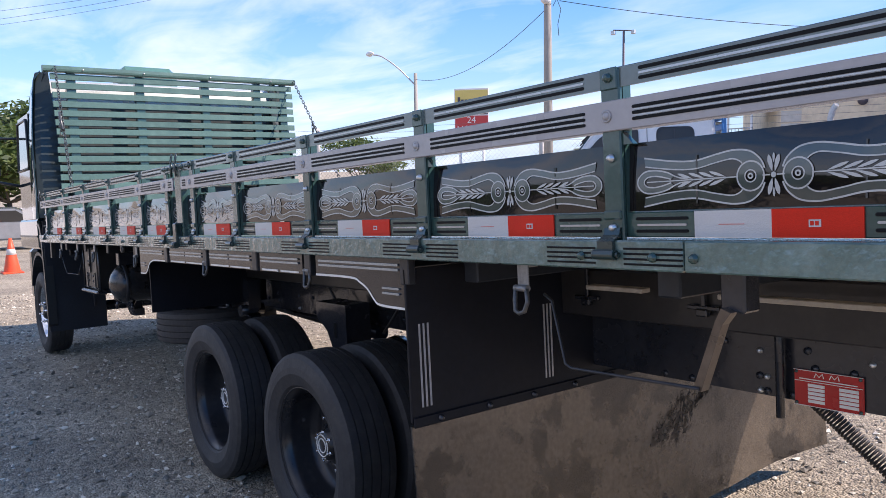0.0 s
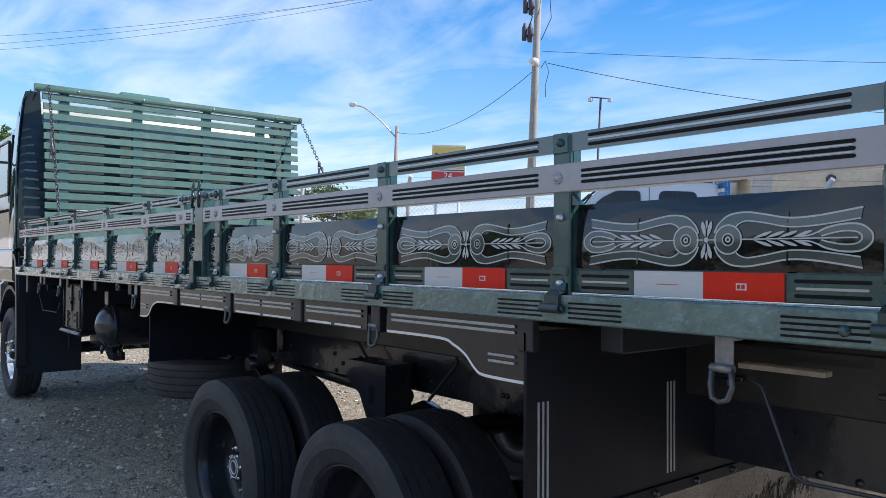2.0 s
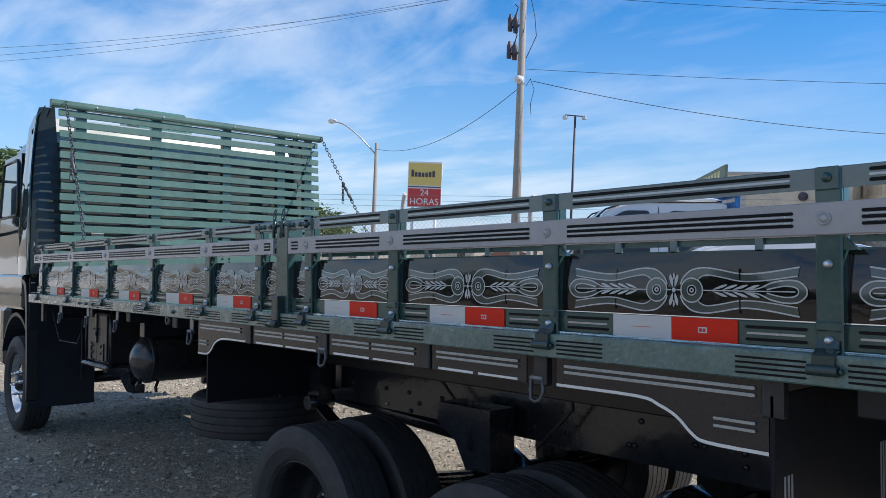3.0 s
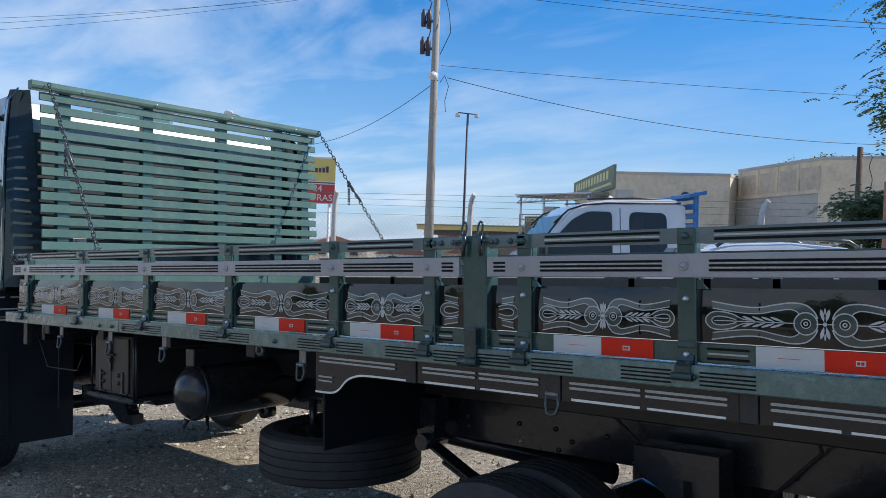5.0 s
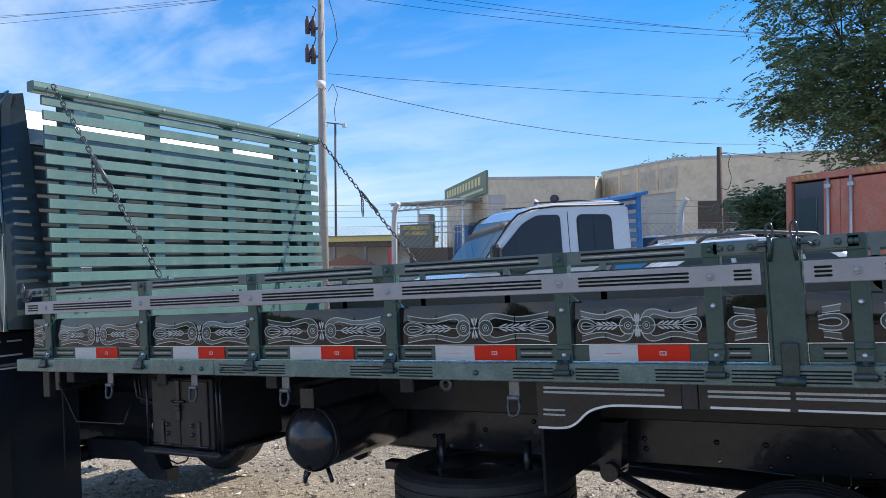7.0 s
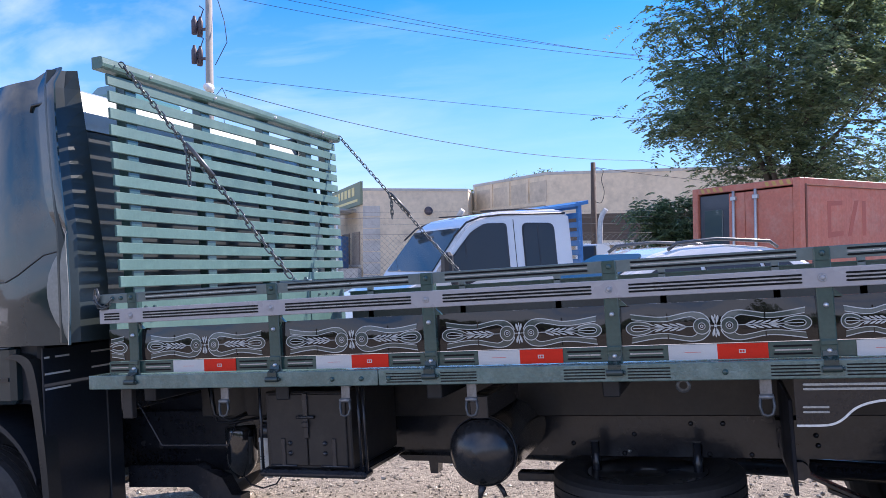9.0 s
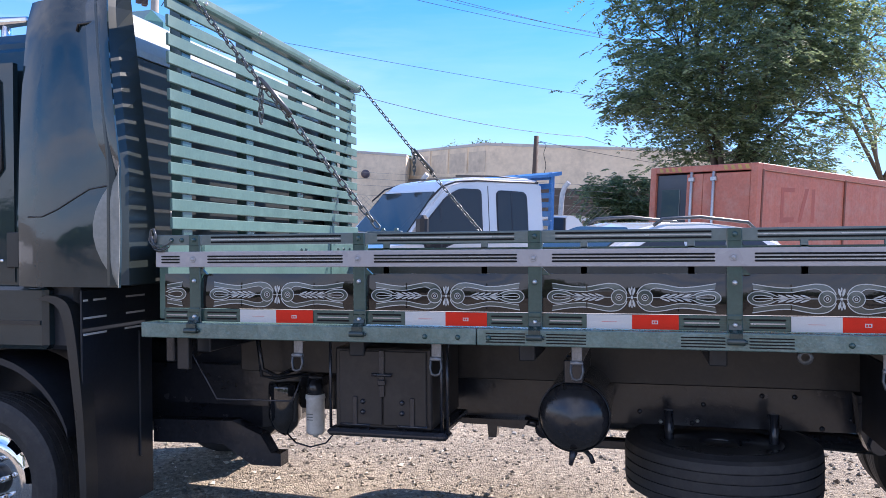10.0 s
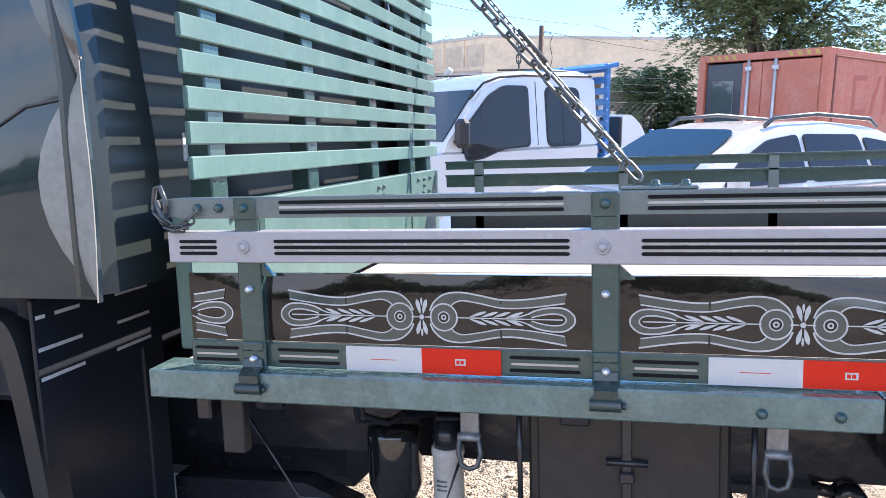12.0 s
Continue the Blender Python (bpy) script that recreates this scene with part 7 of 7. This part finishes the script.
def price_sign():
    root = thing("station_sign", "tall yellow and red fuel station sign", "sign", Matrix.Translation((-52.3, 46.95, 1.4)) @ Matrix.Scale(0.943, 4) @ Matrix.Translation((55.8, -49.5, -1.4)))
    c = Vector((-55.8, 49.5, 0))
    d = Vector((0.72, 0.69, 0)).normalized()
    nrm = Vector((d.y, -d.x, 0))

    def slab(name, z0, z1, material, off=0.0, w=1.75, parent=root):
        bm = BM()
        p = [c + d * s * w - nrm * o for s, o in ((-1, 0.2 - off), (1, 0.2 - off), (1, -0.2 - off), (-1, -0.2 - off))]
        prism(bm, [(v.x, v.y) for v in p], z0, z1, "XY")
        return part(name, bm, material, parent)
    slab("frame", 5.1, 9.75, SIGN_WHITE)
    y = slab("yellow_face", 7.35, 9.6, SIGN_Y, 0.03, 1.68)
    slab("dark_stripe", 7.12, 7.22, SIGN_DARK, 0.03, 1.68)
    r = slab("red_face", 5.15, 7.0, SIGN_R, 0.03, 1.68)
    R = Matrix((d, (0, 0, 1), nrm)).transposed().to_4x4()
    bm = BM()
    for i, h in enumerate((0.7, 0.45, 0.45, 0.42, 0.45, 0.5, 0.62)):
        box(bm, -1.4 + i * 0.36, -1.14 + i * 0.36, -0.35, -0.35 + h, 0, 0.03)
    lg = part("wordmark_shape", bm, SIGN_DARK, y)
    lg.matrix_basis = Matrix.Translation(c + nrm * 0.24 + Vector((0, 0, 8.55))) @ R
    text_part("24\nHORAS", 0.92, Matrix.Translation(c + nrm * 0.24 + Vector((0, 0, 6.1))) @ R, SIGN_WHITE, r)
    bm = BM()
    for s in (-1.2, 1.2):
        p = c + d * s
        tube(bm, [(p.x, p.y, -3), (p.x, p.y, 5.15)], 0.14, 8)
    part("legs", bm, SIGN_WHITE, root)


price_sign()


def wood_pole():
    root = thing("wood_post", "dark wooden service post with a loop of cable", "post", Matrix())
    p = Vector((-4.18, 39.0, 0))
    bm = BM()
    tube(bm, [(p.x, p.y, -1), (p.x, p.y, 6.96)], 0.19, 8, 0.13)
    part("shaft", bm, WOOD_POST, root)
    bm = BM()
    tube(bm, [(u, p.y - 0.2, w) for u, w in smooth([(p.x + 0.1, 6.6), (p.x + 0.55, 6.5), (p.x + 0.46, 6.0), (p.x + 0.6, 5.35), (p.x + 0.44, 4.8), (p.x + 0.12, 4.85)], 5)], 0.018, 5)
    part("cable_loop", bm, WIRE, root)


wood_pole()


def wire(a, b, sag, r=0.018, n=24):
    a, b = Vector(a), Vector(b)
    bm = BM()
    pts = []
    for i in range(n + 1):
        t = i / n
        p = a.lerp(b, t)
        p.z -= sag * 4 * t * (1 - t)
        pts.append(p)
    tube(bm, pts, r, 5)
    ob = new("overhead_wire", mesh_of(bm, "overhead_wire", WIRE))
    return tagged(ob, "thin black overhead wire strung between poles", "wire", "overhead wires")


wire((-13.75, 19.3, 7.45), (LAMP_FOOT.x, LAMP_FOOT.y, 6.75), 0.9, 0.012)
wire((-13.25, 19.2, 7.45), (-1.4, 36.0, 6.55), 0.6, 0.012)
wire((-1.4, 36.0, 6.55), (16, 52, 5.5), 0.6, 0.012)
wire((-4.1, 39.0, 6.7), (15, 49, 5.8), 0.5, 0.013)
wire((-13.65, 19.3, 7.95), (12.7, 42.7, 7.9), 0.35, 0.008)
for dx, dz, end in ((-15.4, 0.0, (-35.6, -7.5, 7.0)), (-14.8, 0.15, (-36.2, -6.4, 6.7)), (-13.5, 0.0, (-38.4, -3.0, 7.5))):
    wire((dx + 0.75, 19.3, 11.04 + dz), end, 1.0, 0.006)
    wire((dx + 0.75, 19.3, 11.04 + dz), (dx + 27.1, 42.7 + (dx + 14.5) * 1.2, 11.25 + dz), 1.0, 0.009)

# ---- fence ----
def chain_fence():
    root = thing("chain_link_fence", "wire mesh fence on white concrete posts with bent tops", "fence", Matrix())
    a, d = Vector((-4.8, 10.1, 0)), Vector((0.92, 0.395, 0)).normalized()
    side = Vector((d.y, -d.x, 0))
    at = lambda s, z, o=0.0: (a.x + d.x * s + side.x * o, a.y + d.y * s + side.y * o, z)
    s0, s1 = -9.2, 6.3
    s = s0 + 0.1
    for k in range(6):
        s = -8.7 + 2.9 * k if k < 4 else (2.6, 5.3)[k - 4]
        g = ground_z(a.x + d.x * s, a.y + d.y * s)
        bm = BM()
        tube(bm, [at(s, g - 0.2), at(s, 2.12), at(s + 0.01, 2.34, 0.01), at(s + 0.04, 2.47, 0.04), at(s + 0.10, 2.56, 0.1)], 0.054, 6, 0.05)
        part("fence_post", bm, CONCRETE, root)
    bm = BM()
    n = int((s1 - s0) / 0.105)
    for k in range(-20, n + 1):
        for sg in (1, -1):
            p, q = s0 + k * 0.105, s0 + (k + 20) * 0.105
            f0, f1 = max(0.0, (s0 - p) / 2.1), min(1.0, (s1 - p) / 2.1)
            if f1 - f0 < 0.02:
                continue
            lo, hi = 0.1 + 2.0 * f0, 0.1 + 2.0 * f1
            p, q = p + 2.1 * f0, p + 2.1 * f1
            tube(bm, [at(p, lo if sg > 0 else 2.2 - lo), at(q, hi if sg > 0 else 2.2 - hi)], 0.0026, 3)
    tagged(part("mesh_wire", bm, DULL_WIRE, root), kind="stuff")
    for z, o in ((2.12, 0.0), (2.3, 0.0), (2.42, 0.02), (2.53, 0.06)):
        bm = BM()
        tube(bm, [at(s0 + 0.1 + o, z, o), at(s1 + o, z, o)], 0.003, 4)
        part("strand", bm, DULL_WIRE, root)


CONCRETE = mat("pale_concrete", (0.56, 0.54, 0.50), 0.8, vary=0.2, scale=4, dirt_or_sheen=(0.3, 0.28, 0.25), dirt_or_sheen_amt=0.5, bump=0.2)
chain_fence()

# ---- trees ----
BARK = mat("tree_bark", (0.12, 0.10, 0.08), 0.9, vary=0.3, scale=6, bump=0.4, bscale=20)


def leaf_material(name, a, b):
    m = bpy.data.materials.new(name)
    m.use_nodes = True
    nt = m.node_tree
    bs = nt.nodes["Principled BSDF"]
    geo, rp = nt.nodes.new("ShaderNodeNewGeometry"), nt.nodes.new("ShaderNodeValToRGB")
    rp.color_ramp.elements[0].color, rp.color_ramp.elements[1].color = (*a, 1), (*b, 1)
    nt.links.new(geo.outputs["Random Per Island"], rp.inputs[0])
    nt.links.new(rp.outputs[0], bs.inputs["Base Color"])
    bs.inputs["Roughness"].default_value = 0.5
    tr = nt.nodes.new("ShaderNodeBsdfTranslucent")
    mx = nt.nodes.new("ShaderNodeMixShader")
    mx.inputs[0].default_value = 0.40
    hs = nt.nodes.new("ShaderNodeHueSaturation")
    hs.inputs["Value"].default_value, hs.inputs["Saturation"].default_value, hs.inputs["Hue"].default_value = 2.5, 1.1, 0.48
    nt.links.new(rp.outputs[0], hs.inputs["Color"])
    nt.links.new(hs.outputs[0], tr.inputs[0])
    nt.links.new(bs.outputs[0], mx.inputs[1])
    nt.links.new(tr.outputs[0], mx.inputs[2])
    nt.links.new(mx.outputs[0], nt.nodes["Material Output"].inputs[0])
    return m


LEAF_DARK = leaf_material("dark_foliage", (0.06, 0.095, 0.065), (0.17, 0.23, 0.115))
LEAF_MID = leaf_material("mid_foliage", (0.03, 0.055, 0.02), (0.11, 0.15, 0.05))
LEAF_DRY = leaf_material("olive_foliage", (0.06, 0.07, 0.03), (0.17, 0.17, 0.07))


def tree(name, label, at, height, spread, trunk_h, seed, leaves, leaf=0.10, material=None, flat=0.7, group="", thin=1.0):
    rng = random.Random(seed)
    x0, y0 = at
    root = thing(name, label, "tree", Matrix.Translation((x0, y0, ground_z(x0, y0) - 0.05)), group)
    bm = BM()
    tips = []

    def limb(p, d, ln, r, depth):
        q = p
        pts = [p]
        dd = d.copy()
        for _ in range(3):
            dd = (dd + Vector((rng.uniform(-0.22, 0.22), rng.uniform(-0.22, 0.22), rng.uniform(-0.05, 0.18)))).normalized()
            q = q + dd * ln / 3
            pts.append(q)
        tube(bm, pts, r, 6, r * 0.6)
        if depth == 0:
            tips.append((q, dd))
            tips.append((pts[2], dd))
            return
        for _ in range(rng.choice((2, 3, 3))):
            a = Vector((rng.uniform(-1, 1), rng.uniform(-1, 1), rng.uniform(-0.25, 0.7) * flat)).normalized()
            limb(q, (dd * 0.7 + a * 0.9).normalized(), ln * rng.uniform(0.6, 0.85), r * 0.55, depth - 1)
        if depth >= 2:
            limb(pts[2], Vector((rng.uniform(-1, 1), rng.uniform(-1, 1), 0.25)).normalized(), ln * 0.7, r * 0.45, depth - 2)

    base = Vector((0, 0, trunk_h))
    tube(bm, [(0, 0, 0), (rng.uniform(-0.1, 0.1), 0, trunk_h * 0.5), base], height * 0.028 * thin, 9, height * 0.02 * thin)
    for k in range(6):
        a = k * math.pi / 3 + rng.uniform(-0.4, 0.4)
        e = rng.uniform(0.25, 1.1)
        limb(base, Vector((math.cos(a) * spread / height * 2, math.sin(a) * spread / height * 2, e)).normalized(), (height - trunk_h) * 0.36, height * 0.012 * thin, 3)
    part("trunk", bm, BARK, root)
    # leaves in drooping sprays round the limb ends
    per = max(1, leaves // max(1, len(tips)))
    nr = np.random.RandomState(seed)
    C = np.array([t[0][:] for t in tips])
    C = np.repeat(C, per, axis=0)
    n = len(C)
    sc = spread * 0.115
    off = nr.normal(size=(n, 3)) * np.array([sc * 1.35, sc * 1.35, sc * 0.5])
    P = C + off
    u = nr.normal(size=(n, 3)) * np.array([1, 1, 0.45])
    u /= np.linalg.norm(u, axis=1)[:, None]
    w = nr.normal(size=(n, 3))
    w -= u * (w * u).sum(1)[:, None]
    w /= np.linalg.norm(w, axis=1)[:, None]
    s = leaf * nr.uniform(0.6, 1.5, size=(n, 1))
    V = np.stack([P - u * s, P + w * s * 0.36, P + u * s, P - w * s * 0.36], 1).reshape(-1, 3)
    F = np.arange(n * 4).reshape(-1, 4)
    me = bpy.data.meshes.new("crown")
    me.from_pydata(V.tolist(), [], F.tolist())
    me.materials.append(material)
    ob = new("crown", me)
    ob.parent = root
    return root


def clump_tree(name, label, at, trunk_h, centre, radii, clumps, clump_r, fronds, leaf, material, seed, limb_r=0.09, apart=0.55):
    """A tree whose crown is many separate flat sprays of feathery fronds, carried by limbs that show in the gaps."""
    rng = random.Random(seed)
    nr = np.random.RandomState(seed)
    x0, y0 = at
    root = thing(name, label, "tree", Matrix.Translation((x0, y0, ground_z(x0, y0) - 0.05)))
    C, R = Vector(centre), Vector(radii)
    spots = []
    tries = 0
    while len(spots) < clumps and tries < 40000:
        tries += 1
        v = Vector(nr.uniform(-1, 1, 3))
        reach = (abs(v.x) ** 2.6 + abs(v.y) ** 2.6 + abs(v.z) ** 2.6) ** (1 / 2.6)
        edge = 0.86 + 0.22 * noise.noise((v.x * 1.9 + seed, v.y * 1.9, v.z * 2.3))
        if reach > edge or reach < 0.34:
            continue
        p = Vector((C.x + v.x * R.x, C.y + v.y * R.y, C.z + v.z * R.z))
        if all((p - q).length > clump_r * apart * (0.8 + 0.5 * reach) for q, _ in spots):
            spots.append((p, v))
    bm = BM()
    fork = Vector((0, 0, trunk_h))
    tube(bm, [(0, 0, 0), (0.06, 0.03, trunk_h * 0.5), fork], limb_r * 1.9, 9, limb_r * 1.45)
    mains = []
    for k in range(7):
        a = k * 2 * math.pi / 7 + rng.uniform(-0.3, 0.3)
        f = rng.uniform(0.25, 0.55)
        e = Vector((C.x + math.cos(a) * R.x * f, C.y + math.sin(a) * R.y * f, C.z + R.z * rng.uniform(-0.35, 0.45)))
        m = fork.lerp(e, 0.5) + Vector((rng.uniform(-0.2, 0.2), rng.uniform(-0.2, 0.2), rng.uniform(0.0, 0.35)))
        pts = [fork, fork.lerp(m, 0.5) + Vector((rng.uniform(-0.08, 0.08), 0, 0.05)), m, m.lerp(e, 0.5) + Vector((0, rng.uniform(-0.1, 0.1), 0.06)), e]
        tube(bm, pts, limb_r, 7, limb_r * 0.4)
        mains += pts[2:]
    for p, v in spots:
        q = min(mains, key=lambda c: (c - p).length + 0.35 * max(0.0, c.z - p.z))
        mid = q.lerp(p, 0.55) + Vector((rng.uniform(-0.12, 0.12), rng.uniform(-0.12, 0.12), rng.uniform(-0.05, 0.16)))
        tube(bm, [q, mid, p], limb_r * 0.27, 5, limb_r * 0.1)
    part("trunk", bm, BARK, root)
    P, U, N = [], [], []
    for p, v in spots:
        size = clump_r * rng.uniform(0.7, 1.15)
        out = Vector((v.x, v.y, 0.0))
        for _ in range(int(fronds * rng.uniform(0.7, 1.25))):
            a = rng.uniform(0, 2 * math.pi)
            d = (Vector((math.cos(a), math.sin(a), rng.uniform(-0.55, 0.75))) + out * 0.5).normalized()
            c = p + Vector((nr.normal() * size * 0.40, nr.normal() * size * 0.40, nr.normal() * size * 0.27)) + d * size * 0.12
            side_ = d.cross(Vector((0, 0, 1))).normalized()
            ln = size * rng.uniform(0.22, 0.46)
            for k in range(6):
                t = (k + 1) / 6
                q = c + d * ln * t - Vector((0, 0, 0.5 * ln * t * t))
                for sg in (1, -1):
                    P.append(q + side_ * sg * leaf * 0.85)
                    U.append((side_ * sg + d * 0.6 + Vector((0, 0, -0.3 + nr.normal() * 0.22))).normalized())
                    N.append(d.cross(side_) + Vector(nr.normal(size=3)) * 0.3)
    P, u, w = np.array(P), np.array(U), np.array(N)
    n = len(P)
    w = np.cross(u, w)
    w /= np.linalg.norm(w, axis=1)[:, None]
    z = leaf * nr.uniform(0.8, 1.3, size=(n, 1))
    V = np.stack([P - u * z, P + w * z * 0.42, P + u * z, P - w * z * 0.42], 1).reshape(-1, 3)
    me = bpy.data.meshes.new("crown")
    me.from_pydata(V.tolist(), [], np.arange(n * 4).reshape(-1, 4).tolist())
    me.materials.append(material)
    new("crown", me).parent = root
    return root


clump_tree("shade_tree", "broad dark-green tree behind the container", (3.75, 20.5), 2.6, (0.1, 0.0, 6.75), (3.7, 3.2, 4.7), 112, 1.15, 90, 0.066, LEAF_DARK, 11)
tree("bare_tree", "thinly leaved tree with grey branches", (8.8, 24.5), 11.5, 4.4, 3.5, 5, 5000, 0.08, LEAF_MID, thin=0.5)
clump_tree("small_tree", "low dark bushy tree before the warehouse", (1.0, 17.0), 0.8, (0.0, 0.0, 2.1), (1.0, 0.9, 1.2), 30, 0.55, 70, 0.05, LEAF_DARK, 21, 0.035)
for k, (x, y, h) in enumerate(((-23.5, 76, 10.9), (-19.5, 77, 12.0), (-16.0, 78, 12.9))):
    tree("far_tree", "far tree top showing over the warehouse roof", (x, y), h, 3.0, 5.5, 40 + k, 9000, 0.16, LEAF_MID, group="trees behind the roofs")
for k, (x, y, h, s) in enumerate(((-42, 9.5, 9.0, 5.0), (-50, 5.5, 8.5, 5.5), (-38, 5.0, 6.0, 4.0), (-46, 14, 8, 4.5), (-36, 0.5, 5.5, 4.0))):
    tree("yard_tree", "sunlit olive-green tree beyond the yard", (x, y), h, s, 1.4, 60 + k, 9000, 0.22, (LEAF_MID, LEAF_DRY)[k % 2], group="trees beyond the yard")
tree("far_tree", "far tree beside the station sign", (-66, 43), 7.5, 4.0, 1.5, 71, 5000, 0.25, LEAF_MID)

# unseen bushes added behind the camera to darken the truck's reflections
for k in range(16):
    tree("reflection_bush", "unseen dense dark green bush added for reflections", (-36 + k * 5.4 + 1.0 * math.sin(k * 2.1), -32 - 2.2 * math.cos(k * 1.7)), 3.9 + 0.6 * math.sin(k * 1.3), 3.2, 0.3, 90 + k, 4800, 0.24, (LEAF_DARK, LEAF_MID)[k % 2], group="bushes along the edge of the yard")

# ---- cones and wall at the front end of the yard ----
CONE_O = mat("orange_cone_plastic", (0.75, 0.09, 0.03), 0.45, vary=0.12, scale=8)


def cone(x, y, s=1.0, first=[None]):
    z = ground_z(x, y)
    if first[0] is None:
        root = thing("traffic_cone", "orange traffic cone with a white band", "traffic cone", pose(x, y, z), "traffic cones")
        bm = BM()
        lathe(bm, [(0.0005, 0.75), (0.03, 0.75), (0.075, 0.52), (0.10, 0.40), (0.165, 0.035), (0.165, 0.03)], 24, axis="Z")
        c = part("body", bm, CONE_O, root)
        bm = BM()
        box(bm, -0.2, 0.2, -0.2, 0.2, 0.0, 0.035, 0.01)
        part("base", bm, CONE_O, root)
        bm = BM()
        lathe(bm, [(0.0785, 0.52), (0.1035, 0.40), (0.103, 0.40)], 24, axis="Z")
        part("band", bm, SIGN_WHITE, root)
        first[0] = root
    else:
        copy_thing(first[0], pose(x, y, z, 0, 0, 20))


cone(-11.9, 1.35)
cone(-13.6, 0.6)
gw = thing("yard_wall", "low pale wall closing the front of the yard", "wall", Matrix())
bm = BM()
prism(bm, [(-30, -14), (-29.7, -14), (-30.7, 24), (-31, 24)], -2.2, 0.2, "XY")
part("wall", bm, SIGN_WHITE, gw)


def far_car():
    way = math.radians(80)
    root = thing("parked_saloon", "grey parked car at the front of the yard", "car", vehicle_at(-22, 2.4, way))
    bm = BM()
    prof = [(-2.1, 0.35), (2.1, 0.35), (2.15, 0.65), (1.3, 0.88), (0.6, 1.35), (-0.9, 1.38), (-1.6, 0.95), (-2.15, 0.85)]
    prism(bm, prof, -0.8, 0.8)
    bmesh.ops.bevel(bm, geom=bm.edges[:], offset=0.06, segments=2, affect="EDGES", clamp_overlap=True)
    part("body", bm, mat("grey_car_paint", (0.25, 0.26, 0.27), 0.2, coat=0.7), root)
    bm = BM()
    prism(bm, [(-1.45, 0.98), (1.1, 0.93), (0.58, 1.29), (-0.88, 1.32)], -0.815, 0.815)
    part("windows", bm, CAR_GLASS, root)
    for x, y in ((1.35, 0.75), (1.35, -0.75), (-1.35, 0.75), (-1.35, -0.75)):
        car_wheel(root, x, y, 0.3)


far_car()
